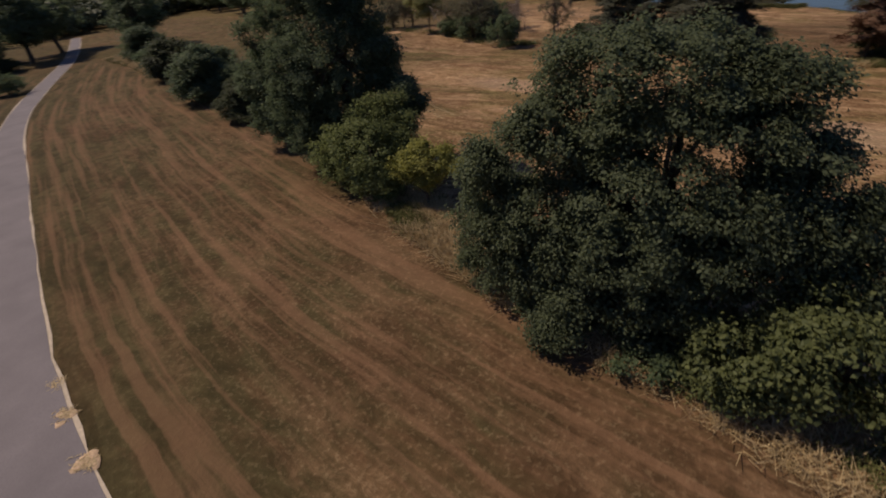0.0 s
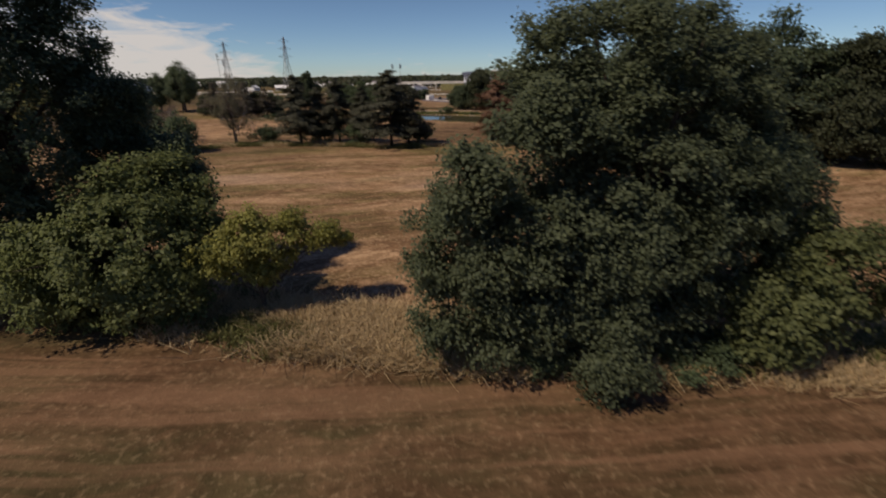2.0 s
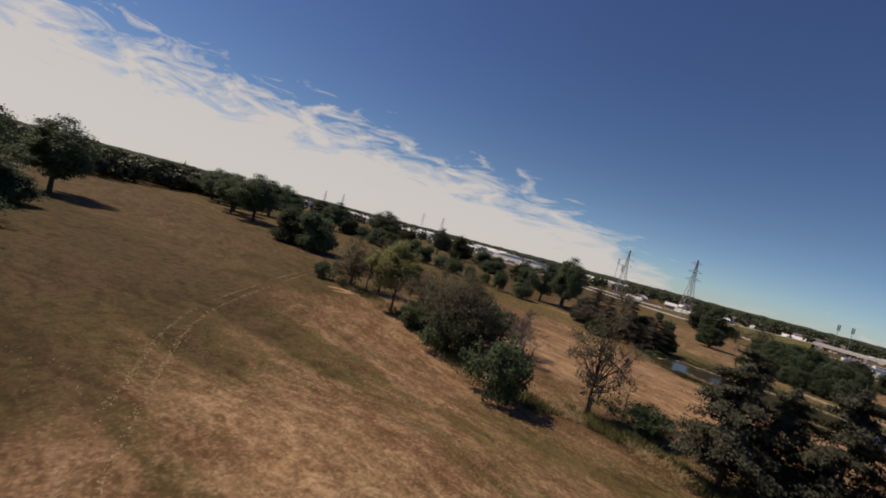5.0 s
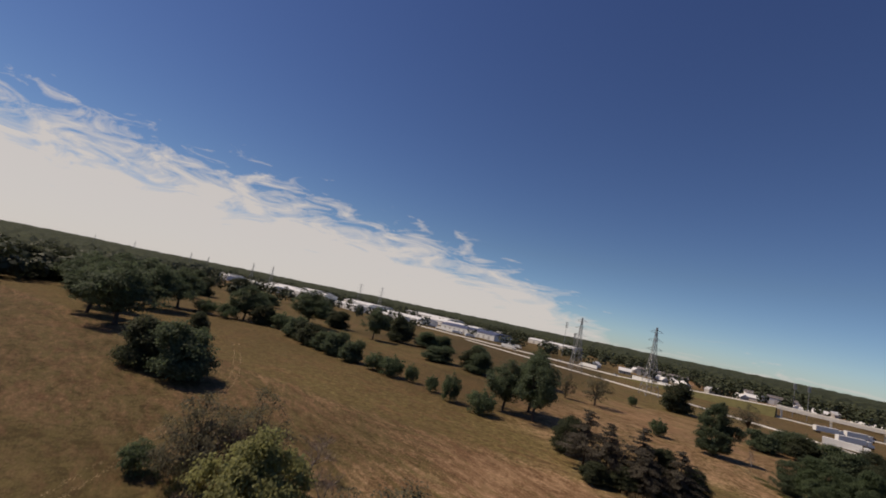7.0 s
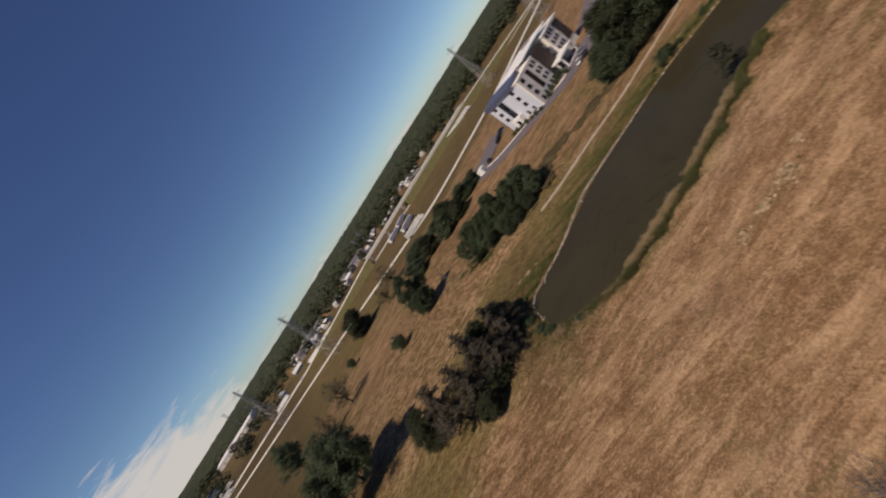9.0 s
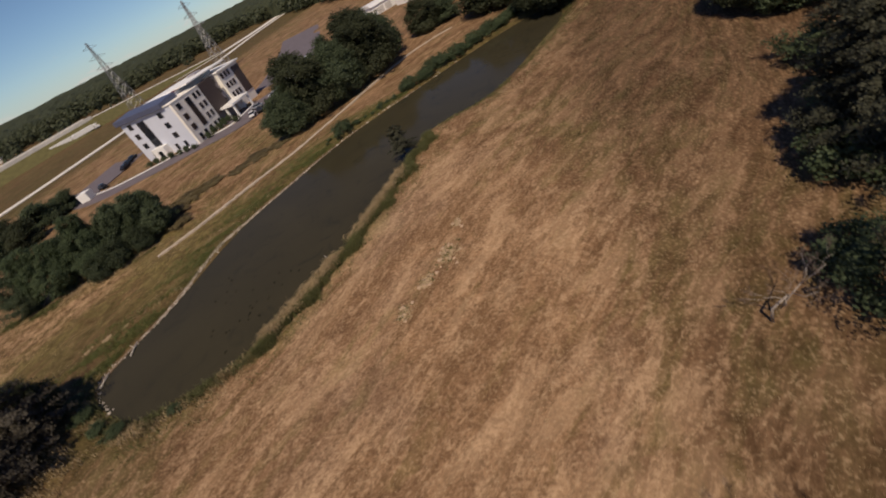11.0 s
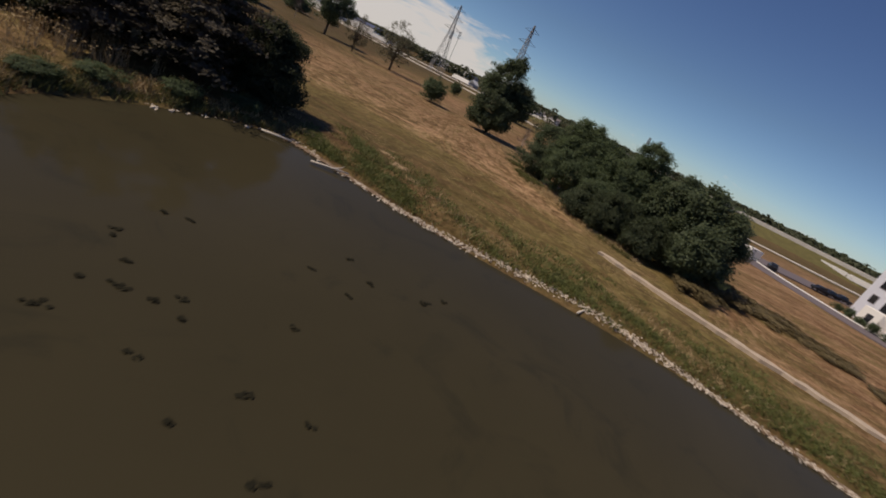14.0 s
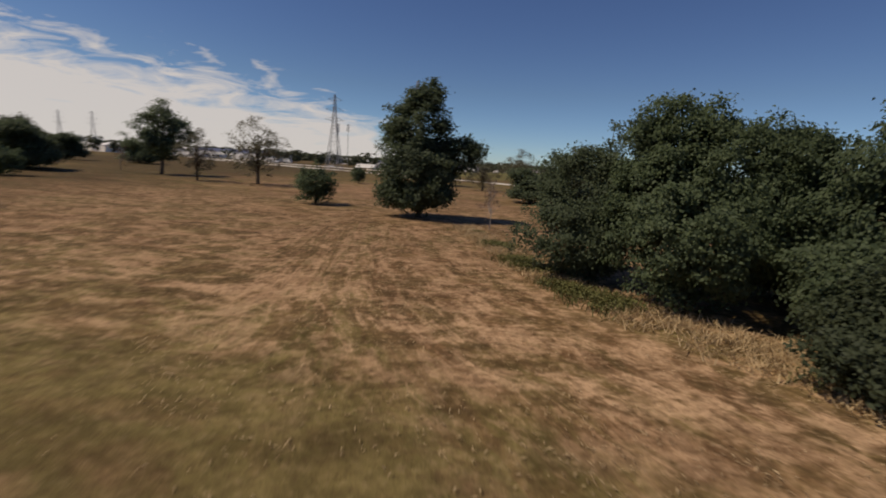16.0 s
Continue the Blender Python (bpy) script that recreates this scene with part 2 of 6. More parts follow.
def asphalt_material(name, color):
    k = Mat(name)
    v = k.coords()
    c = k.mix(k.ramp(k.noise(v, 0.3, 5), 0.3, 0.7), tuple(q * 0.86 for q in color), tuple(q * 1.12 for q in color))
    c = k.mix(k.ramp(k.noise(v, 14, 3), 0.4, 0.7, 0, 0.35), c, tuple(q * 0.6 for q in color))
    k.set(color=c, rough=0.88, spec=0.25)
    return k.bump(k.noise(v, 30, 2), 0.3, 0.01).m


def water_material():
    """Murky pond water with a light ripple."""
    k = Mat("pond_water")
    v = k.coords()
    c = k.mix(k.ramp(k.noise(v, 0.06, 4, 0.6, 0.6), 0.35, 0.7), (0.050, 0.0425, 0.024), (0.041, 0.0355, 0.021))
    r = k.ramp(k.noise(v, 0.05, 3), 0.4, 0.65, 0.06, 0.16)
    c = k.mix(k.ramp(k.noise(v, 0.22, 5, 0.65, 1.2), 0.54, 0.68, 0.0, 0.5), c, (0.026, 0.025, 0.017))
    k.set(color=c, rough=r, spec=0.085, ior=1.33)
    return k.bump(k.noise(v, 1.2, 3, 0.5), 0.10, 0.05).m


GROUND = ground_material()
ROAD = asphalt_material("worn_asphalt", (0.185, 0.160, 0.166))
LOT = asphalt_material("parking_asphalt", (0.16, 0.135, 0.145))
CONCRETE = plain_material("pale_concrete", (0.74, 0.69, 0.61), 0.85, grain=0.12, scale=0.4)
GRAVEL = plain_material("pale_gravel", (0.47, 0.38, 0.29), 0.95, grain=0.25, scale=1.2, bump=0.5)
WATER = water_material()
BARK = plain_material("bark", (0.075, 0.055, 0.040), 0.9, grain=0.35, scale=3, bump=0.6)
TWIG = plain_material("brown_twig", (0.150, 0.108, 0.086), 0.95, grain=0.25, scale=3)
GREY_WOOD = plain_material("bare_grey_wood", (0.34, 0.29, 0.25), 0.9, grain=0.25, scale=3)
OAK_LEAF = leaf_material("oak_leaf", (0.092, 0.116, 0.069), (0.194, 0.224, 0.122))
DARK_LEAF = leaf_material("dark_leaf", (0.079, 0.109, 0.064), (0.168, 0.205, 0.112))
MID_LEAF = leaf_material("green_leaf", (0.085, 0.120, 0.066), (0.174, 0.221, 0.112))
BUSH_LEAF = leaf_material("sunny_green_leaf", (0.132, 0.162, 0.068), (0.262, 0.292, 0.118))
LOW_LEAF = leaf_material("olive_green_leaf", (0.098, 0.118, 0.052), (0.204, 0.224, 0.092))
YELLOW_LEAF = leaf_material("yellow_green_leaf", (0.215, 0.216, 0.066), (0.445, 0.432, 0.138))
PALE_LEAF = leaf_material("pale_yellow_green_leaf", (0.200, 0.205, 0.085), (0.400, 0.395, 0.165))
OLIVE_LEAF = leaf_material("dull_olive_leaf", (0.108, 0.103, 0.066), (0.206, 0.190, 0.119))
# shade at the grove's foot is put into this darker leaf colour
GROVE_LEAF = leaf_material("shaded_bush_leaf", (0.058, 0.078, 0.046), (0.122, 0.146, 0.080))
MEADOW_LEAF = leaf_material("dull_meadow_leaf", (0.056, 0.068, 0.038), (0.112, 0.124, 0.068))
NEEDLE = leaf_material("pine_needle", (0.062, 0.066, 0.044), (0.116, 0.114, 0.074), glow=0.35)
DULL_NEEDLE = leaf_material("dull_brown_needle", (0.094, 0.083, 0.062), (0.180, 0.155, 0.120), glow=0.5)
RED_NEEDLE = leaf_material("browned_needle", (0.117, 0.062, 0.038), (0.233, 0.126, 0.077), glow=0.1)
FAR_LEAF = leaf_material("far_wood_leaf", (0.038, 0.048, 0.025), (0.081, 0.09, 0.046), glow=0.15)
THICKET_LEAF = leaf_material("brown_green_thicket", (0.14, 0.112, 0.054), (0.252, 0.196, 0.101), glow=0.2)
LUSH = leaf_material("lush_grass", (0.084, 0.103, 0.032), (0.192, 0.204, 0.068), glow=0.25, vary=0.05)
STRAW = leaf_material("dry_tall_grass", (0.299, 0.208, 0.111), (0.598, 0.455, 0.26), glow=0.2, vary=0.05)
WEED = leaf_material("green_weed", (0.080, 0.086, 0.030), (0.165, 0.160, 0.058), glow=0.2, vary=0.05)
REED = leaf_material("green_reed", (0.085, 0.092, 0.036), (0.17, 0.168, 0.07), glow=0.2, vary=0.05)
PLUME = leaf_material("reed_plume", (0.265, 0.190, 0.104), (0.500, 0.380, 0.218), glow=0.2, vary=0.05)
MATTED = plain_material("matted_straw", (0.50, 0.345, 0.225), 0.95, grain=0.3, scale=5, bump=0.6)
VERGE = plain_material("verge_grass", (0.120, 0.105, 0.038), 0.95, grain=0.3, scale=0.3)
STONE = plain_material("pale_limestone", (0.53, 0.455, 0.37), 0.9, grain=0.3, scale=2.5, bump=0.5)
DRIFT = plain_material("bleached_driftwood", (0.62, 0.55, 0.46), 0.85, grain=0.2, scale=4)
STEEL = plain_material("galvanised_steel", (0.30, 0.30, 0.31), 0.5, 0.6, 0.12, 2)
WHITE = plain_material("white_paint", (0.84, 0.82, 0.78), 0.6, grain=0.05, scale=0.4)
CREAM = plain_material("cream_render", (0.88, 0.83, 0.74), 0.8, grain=0.05, scale=0.3)
PALE_BLUE = plain_material("pale_grey_blue_render", (0.62, 0.645, 0.72), 0.8, grain=0.05, scale=0.3)
BROWN_PANEL = plain_material("dark_brown_panel", (0.070, 0.050, 0.045), 0.55, grain=0.15, scale=0.8)
GREY_PANEL = plain_material("grey_panel", (0.28, 0.26, 0.28), 0.6, grain=0.1, scale=0.5)
ROOF_NAVY = plain_material("dark_blue_roof_metal", (0.10, 0.11, 0.17), 0.45, 0.2, 0.12, 0.5)
ROOF_RED = plain_material("dull_red_trim", (0.24, 0.07, 0.08), 0.5, grain=0.12, scale=0.5)
GLASS = plain_material("dark_window_glass", (0.020, 0.022, 0.028), 0.08, 0.0, 0.2, 0.5, spec=0.6)
BLACK = plain_material("black_rubber", (0.018, 0.018, 0.018), 0.8, grain=0.2, scale=3)
CAR_DARK = plain_material("dark_car_paint", (0.025, 0.027, 0.032), 0.25, 0.1, 0.1, 1)
CAR_WHITE = plain_material("white_car_paint", (0.72, 0.72, 0.72), 0.25, 0.0, 0.04, 1)
CAR_GREY = plain_material("silver_car_paint", (0.36, 0.37, 0.39), 0.3, 0.5, 0.06, 1)
TIN = plain_material("pale_sheet_roof", (0.74, 0.72, 0.70), 0.6, 0.0, 0.1, 0.05)
DARK_ROOF = plain_material("grey_shingle_roof", (0.17, 0.15, 0.145), 0.85, grain=0.25, scale=0.8)
RENDERED = plain_material("pale_siding", (0.55, 0.52, 0.48), 0.8, grain=0.1, scale=0.5)
ALGAE = plain_material("dark_water_weed", (0.019, 0.018, 0.012), 0.95, grain=0.3, scale=2, spec=0.05)


# ---- mesh helpers ----
def mesh_of(name, verts, faces, material, smooth=False):
    me = bpy.data.meshes.new(name)
    me.from_pydata([tuple(v) for v in verts], [], faces)
    me.materials.append(material)
    if smooth:
        me.polygons.foreach_set("use_smooth", [True] * len(me.polygons))
    return me


def quads_mesh(name, corners, material):
    """A mesh of loose quads from an array of shape (n, 4, 3)."""
    corners = np.asarray(corners, np.float32)
    n = len(corners)
    me = bpy.data.meshes.new(name)
    me.vertices.add(4 * n), me.loops.add(4 * n), me.polygons.add(n)
    me.vertices.foreach_set("co", corners.ravel())
    me.loops.foreach_set("vertex_index", np.arange(4 * n, dtype=np.int32))
    me.polygons.foreach_set("loop_start", np.arange(0, 4 * n, 4, dtype=np.int32))
    me.update(calc_edges=True)
    me.materials.append(material)
    return me


def part(name, bm, material, parent, label=""):
    """Links a bmesh, or a mesh, as one object under a thing or a part."""
    if isinstance(bm, bmesh.types.BMesh):
        me = bpy.data.meshes.new(name)
        bm.to_mesh(me), bm.free()
        me.materials.append(material)
    else:
        me = bm
    ob = new(name, me)
    if parent is not None:
        ob.parent = parent
    return tagged(ob, label)


def thing(name, x, y, z=0.0, turn=0.0, scale=1.0):
    ob = new(name)
    ob.empty_display_size = 0.3
    ob.location, ob.rotation_euler = (x, y, z), (0, 0, radians(turn))
    ob.scale = scale if isinstance(scale, tuple) else (scale, scale, scale)
    return ob


def box_bm(x0, x1, y0, y1, z0, z1, bevel=0.0, bm=None):
    bm = bm or bmesh.new()
    made = bmesh.ops.create_cube(bm, size=1.0, matrix=Matrix.LocRotScale(((x0 + x1) / 2, (y0 + y1) / 2, (z0 + z1) / 2), None, (x1 - x0, y1 - y0, z1 - z0)))
    if bevel:
        edges = {e for v in made["verts"] for e in v.link_edges}
        bmesh.ops.bevel(bm, geom=list(edges), offset=bevel, segments=2, affect="EDGES", profile=0.5)
    return bm


def tube(points, radii, sides=6):
    """Vertices and faces of a tapered tube along a line of points."""
    pts = [Vector(p) for p in points]
    verts, faces = [], []
    for i, p in enumerate(pts):
        way = (pts[min(i + 1, len(pts) - 1)] - pts[max(i - 1, 0)]).normalized()
        side = way.cross(Vector((0.31, 0.95, 0.05))).normalized()
        other = way.cross(side)
        for s in range(sides):
            a = 2 * math.pi * s / sides
            verts.append(p + radii[i] * (math.cos(a) * side + math.sin(a) * other))
    for i in range(len(pts) - 1):
        for s in range(sides):
            a, b = i * sides + s, i * sides + (s + 1) % sides
            faces.append((a, b, b + sides, a + sides))
    faces.append(tuple(range(sides))[::-1])
    faces.append(tuple(range((len(pts) - 1) * sides, len(pts) * sides)))
    return verts, faces


def join(tubes):
    verts, faces = [], []
    for v, f in tubes:
        n = len(verts)
        verts += v
        faces += [tuple(i + n for i in g) for g in f]
    return verts, faces


def unit(a):
    return a / np.maximum(np.linalg.norm(a, axis=-1, keepdims=True), 1e-6)


def leaf_quads(at, facing, size, rng, slim=0.62, scatter=0.34):
    """Rhombic leaves centred at the points, roughly facing the given ways."""
    n = len(at)
    nor = unit(facing + rng.normal(0, scatter, (n, 3)))
    u = unit(np.cross(nor, rng.normal(0, 1, (n, 3))))
    v = np.cross(nor, u)
    s = (size * rng.uniform(0.6, 1.35, n))[:, None]
    bend = nor * s * 0.18
    return np.stack([at - u * s * 0.5 - bend, at + v * s * slim * 0.5, at + u * s * 0.5 - bend, at - v * s * slim * 0.5], 1)


def crown_puffs(rng, width, low, high, count, lean=0.0, skirt=True):
    """Centres and radii of the leafy masses on the limbs of a crown, ragged towards the outside."""
    out, rad = [], []
    mid, half = (low + high) / 2, (high - low) / 2
    for i in range(count):
        d = unit(rng.normal(0, 1, 3))
        a = math.atan2(d[1], d[0])
        if skirt and d[2] < 0.0:  # the lowest boughs hang almost as wide as the middle ones
            d[:2] *= max(1.0, (1.0 - 0.35 * d[2] * d[2]) / max(np.hypot(d[0], d[1]), 0.25))
        bulge = 1.0 + 0.13 * math.sin(2 * a + lean) + 0.12 * math.sin(3 * a + 2 * lean) + 0.10 * math.sin(5 * a + 3 * lean + 2 * d[2])
        r = rng.uniform(0.20, 1.0) ** 0.45 * bulge * rng.uniform(0.86, 1.08)
        spread = 1.0 - 0.25 * max(0.0, d[2])
        stray = i % 6 == 0  # a bough end standing out of the outline
        r = r if not stray else max(r, 0.9) * rng.uniform(1.06, 1.20)
        out.append((d[0] * r * spread * width * 0.43, d[1] * r * spread * width * 0.43, mid + d[2] * min(r, 1.14 if stray else 1.08) * half * 0.9))
        rad.append(rng.uniform(0.055, 0.125) * width * (0.55 if stray else 1.0))
    out = np.array(out)
    out[:, 2] = np.maximum(out[:, 2], low + 0.03 * width)
    return out, np.array(rad)


def leafy(rng, centres, radii, per_area, leaf, squash=0.75):
    """Leaves in sprays: each mass is made of twigs, each twig carries a loose bunch of leaves."""
    quads = []
    hub = centres.mean(0)
    for c, r in zip(centres, radii):
        twigs = max(4, int(per_area * r * r / 11))
        out = unit(c - hub)
        d = unit(rng.normal(0, 1, (twigs, 3)) + out * 0.55 + np.array((0, 0, 0.35)))
        tip = c + d * (r * rng.uniform(0.5, 1.22, twigs))[:, None] * np.array((1, 1, squash))
        n = rng.integers(7, 19, twigs)
        which = np.repeat(np.arange(twigs), n)
        p = tip[which] + rng.normal(0, 1, (len(which), 3)) * (leaf * 0.85 + r * 0.08) * np.array((1, 1, 0.7))
        quads.append(leaf_quads(p, unit(d[which] * 0.35 + out * 0.5 + np.array((0, 0, 0.45))), leaf, rng, 0.62, 0.5))
    return np.concatenate(quads)


def limbs(rng, height, radius, centres, count, sides=6):
    """A trunk with forks reaching into the puffs."""
    top = np.array((rng.normal(0, 0.3), rng.normal(0, 0.3), height * 0.72))
    tubes = [tube([(0, 0, -0.3), (0, 0, 0.25), tuple(top * 0.35), tuple(top * 0.7 + rng.normal(0, 0.15, 3)), tuple(top)],
                  [radius * 1.5, radius * 1.1, radius * 0.85, radius * 0.55, radius * 0.2], sides + 2)]
    for i in rng.permutation(len(centres))[:count]:
        c = centres[i]
        a = top * rng.uniform(0.22, 0.8)
        m = a * 0.45 + c * 0.55 + np.array((0, 0, 0.12 * height * rng.uniform(-0.3, 0.5)))
        r = radius * rng.uniform(0.25, 0.45)
        tubes.append(tube([tuple(a), tuple(m), tuple(c)], [r, r * 0.6, r * 0.15], sides))
    return join(tubes)


def broadleaf_meshes(name, seed, height, width, low, puffs, per_area, leaf, material, trunk=0.28, arms=9, lean=0.0, squash=0.75, skirt=True):
    rng = np.random.default_rng(seed)
    centres, radii = crown_puffs(rng, width, low, height, puffs, lean, skirt)
    crown = quads_mesh(name + "_crown", leafy(rng, centres, radii, per_area, leaf, squash), material)
    v, f = limbs(rng, height, trunk, centres, arms)
    return mesh_of(name + "_trunk", v, f, BARK, True), crown


def lobed_meshes(name, seed, base, lobes, clump, leaf, material, trunk=0.35, arms=20, per_area=330, squash=0.8):
    """A tree whose crown is several leafy masses (x, y, z, reach in x, y and z), each covered with clumps."""
    rng = np.random.default_rng(seed)
    centres, radii = [], []
    for x, y, z, rx, ry, rz in lobes:
        n = int(4.2 * (rx * ry + rx * rz + ry * rz) / 3 / clump ** 2) + 3
        d = unit(rng.normal(0, 1, (n, 3)))
        r = rng.uniform(0.45, 1.0, n) ** 0.5 * rng.uniform(0.9, 1.0, n)
        stray = rng.uniform(0, 1, n) < 0.22
        r = np.where(stray, rng.uniform(1.0, 1.24, n), r)
        p = d * r[:, None] * (np.array((rx, ry, rz)) - clump * 0.55) + np.array((x - base[0], y - base[1], z))
        centres.append(p), radii.append(clump * rng.uniform(0.45, 1.3, n) * np.where(stray, 0.55, 1.0))
    centres, radii = np.concatenate(centres), np.concatenate(radii)
    keep = centres[:, 2] > 0.35
    centres, radii = centres[keep], radii[keep]
    crown = quads_mesh(name + "_crown", leafy(rng, centres, radii, per_area, leaf, squash), material)
    v, f = limbs(rng, centres[:, 2].max(), trunk, centres, arms)
    return mesh_of(name + "_trunk", v, f, BARK, True), crown


def lobed_tree(name, seed, x, y, lobes, clump, leaf, material, label, category="tree", trunk=0.35, arms=20, per_area=330, kind="tree"):
    ob = thing(kind, x, y)
    for what, me in zip(("trunk", "crown"), lobed_meshes(name, seed, (x, y), lobes, clump, leaf, material, trunk, arms, per_area)):
        part(what, me, None, ob)
    return tagged(ob, label, category)


def pine_meshes(name, seed, height, width, tiers, tufts, leaf, material):
    """A conifer: whorls of drooping boughs with needle tufts along them and gaps between."""
    rng = np.random.default_rng(seed)
    tubes = [tube([(0, 0, -0.3), (0.05, 0, height * 0.5), (0, 0, height)], [0.24, 0.15, 0.02], 8)]
    at, way = [], []
    for i in range(tiers):
        f = (i + rng.uniform(0, 0.8)) / tiers
        z = height * (0.17 + 0.81 * f)
        reach = width * 0.5 * (1.04 - f) ** 0.5 * rng.uniform(0.4, 1.15)
        for k in range(rng.integers(3, 6)):
            a = rng.uniform(0, 2 * math.pi)
            d = np.array((math.cos(a), math.sin(a), 0.0))
            rise = rng.uniform(-0.22, 0.10) * reach
            end = d * reach + np.array((0, 0, z + rise))
            tubes.append(tube([(0, 0, z), tuple(d * reach * 0.5 + np.array((0, 0, z + rise * 0.2))), tuple(end)], [0.06, 0.04, 0.012], 4))
            n = max(4, int(tufts * reach))
            s = rng.uniform(0.22, 1.02, n)
            p = d * reach * s[:, None] + np.array((0, 0, z)) + np.stack([0 * s, 0 * s, rise * s * s], 1)
            p += rng.normal(0, 0.20, (n, 3)) * (0.6 + reach * 0.26) * np.array((1, 1, 0.6))
            at.append(p), way.append(np.tile(np.array((0, 0, 0.55)) + 0.7 * d, (n, 1)))
    crown = quads_mesh(name + "_crown", leaf_quads(np.concatenate(at), np.concatenate(way), leaf, rng, 0.5), material)
    v, f = join(tubes)
    return mesh_of(name + "_trunk", v, f, BARK, True), crown


def bare_meshes(name, seed, height, width, twigs=4):
    """A leafless tree: a trunk that forks again and again, pale limbs and a haze of brown twigs."""
    rng = np.random.default_rng(seed)
    thick, thin = [], []

    def grow(p, d, length, r, depth):
        q = p + d * length * 0.55 + rng.normal(0, 0.06 * length, 3)
        e = q + unit(d + rng.normal(0, 0.2, 3)) * length * 0.45
        (thick if depth > 1 else thin).append(tube([tuple(p), tuple(q), tuple(e)], [r, r * 0.8, r * 0.55], 5 if depth > 3 else 3))
        if depth == 0:
            return
        for i in range(rng.integers(2, twigs) if depth > 2 else rng.integers(3, 6)):
            spread = rng.normal(0, 0.55, 3) * np.array((1, 1, 0.6)) * (width / height) * 1.3
            start = p + (e - p) * rng.uniform(0.35, 1.0)
            grow(start, unit(d + spread + np.array((0, 0, 0.10))), length * rng.uniform(0.55, 0.8), max(r * 0.52, 0.008), depth - 1)

    grow(np.array((0, 0, -0.2)), np.array((0.05, 0.02, 1.0)), height * 0.34, 0.15, 6)
    v, f = join(thick)
    limbs_mesh = mesh_of(name + "_limbs", v, f, GREY_WOOD, True)
    v, f = join(thin)
    return limbs_mesh, mesh_of(name + "_twigs", v, f, TWIG)


def plant_tree(meshes, x, y, height, width, base, label, category="tree", name="tree", group="", turn=None):
    """Sets a tree of the given meshes, whose own height and width are base, at a place."""
    turn = (x * 37.0 + y * 91.0) % 360 if turn is None else turn
    ob = thing(name, x, y, 0.0, turn, (width / base[1], width / base[1], height / base[0]))
    for kind, me in zip(("trunk", "crown"), meshes):
        part(kind, me, None, ob)
    return tagged(ob, label, category, group)


# ---- ground, pond and roads ----
def smooth_line(points, closed=False, steps=8):
    """A Catmull-Rom line through a few corners of the plan."""
    p = [np.array(q, float) for q in points]
    n, out = len(p), []
    for i in range(n if closed else n - 1):
        a, b, c, d = (p[(i + k) % n] if closed else p[min(max(i + k, 0), n - 1)] for k in (-1, 0, 1, 2))
        for s in np.arange(steps) / steps:
            out.append(0.5 * (2 * b + (c - a) * s + (2 * a - 5 * b + 4 * c - d) * s * s + (3 * b - a - 3 * c + d) * s**3))
    if not closed:
        out.append(p[-1])
    return np.array(out)


def distance_to(line, x, y, closed=False):
    """Distance from arrays of places to a line."""
    best = np.full(x.shape, 1e9)
    ends = np.roll(line, -1, 0) if closed else line[1:]
    for a, b in zip(line, ends):
        d = b - a
        s = np.clip(((x - a[0]) * d[0] + (y - a[1]) * d[1]) / max(d @ d, 1e-9), 0, 1)
        best = np.minimum(best, (x - a[0] - s * d[0]) ** 2 + (y - a[1] - s * d[1]) ** 2)
    return np.sqrt(best)


def inside(line, x, y):
    odd = np.zeros(x.shape, bool)
    for a, b in zip(line, np.roll(line, -1, 0)):
        if a[1] != b[1]:
            odd ^= ((a[1] > y) != (b[1] > y)) & (x < (b[0] - a[0]) * (y - a[1]) / (b[1] - a[1]) + a[0])
    return odd


POND = smooth_line([(4, 46), (9.5, 56), (23, 53.4), (41, 50.8), (61, 41), (78, 27), (97, 8.5), (104, -3), (94, -6), (76, 1.2), (62, 8.6),
                    (54, 19.4), (38, 23.2), (24, 26.6), (13.2, 31.4), (6.2, 38.8)], True)
HEDGE = smooth_line([(-130, -50), (-54, -73), (-3, -92.5), (20, -104.3), (42, -112.5), (75, -124), (110, -134)])
ROAD_LINE = smooth_line([(-230, -12), (-152, -50.5), (-78, -93.6), (-32, -112.4), (-14.5, -118.9), (6, -126), (26, -130.5), (60, -137), (120, -146)])


def axis_steps(a, b, fine, far):
    mids = np.arange(a, b + fine * 0.5, fine)
    left, right, s = a, b, fine
    lefts, rights = [], []
    while left > -far:
        s *= 1.22
        left -= s
        lefts.append(left)
    s = fine
    while right < far:
        s *= 1.22
        right += s
        rights.append(right)
    return np.array(lefts[::-1] + list(mids) + rights)


GROVE_EDGE = smooth_line([(22, 111), (24.5, 99), (27, 90), (33, 81), (40, 73)])


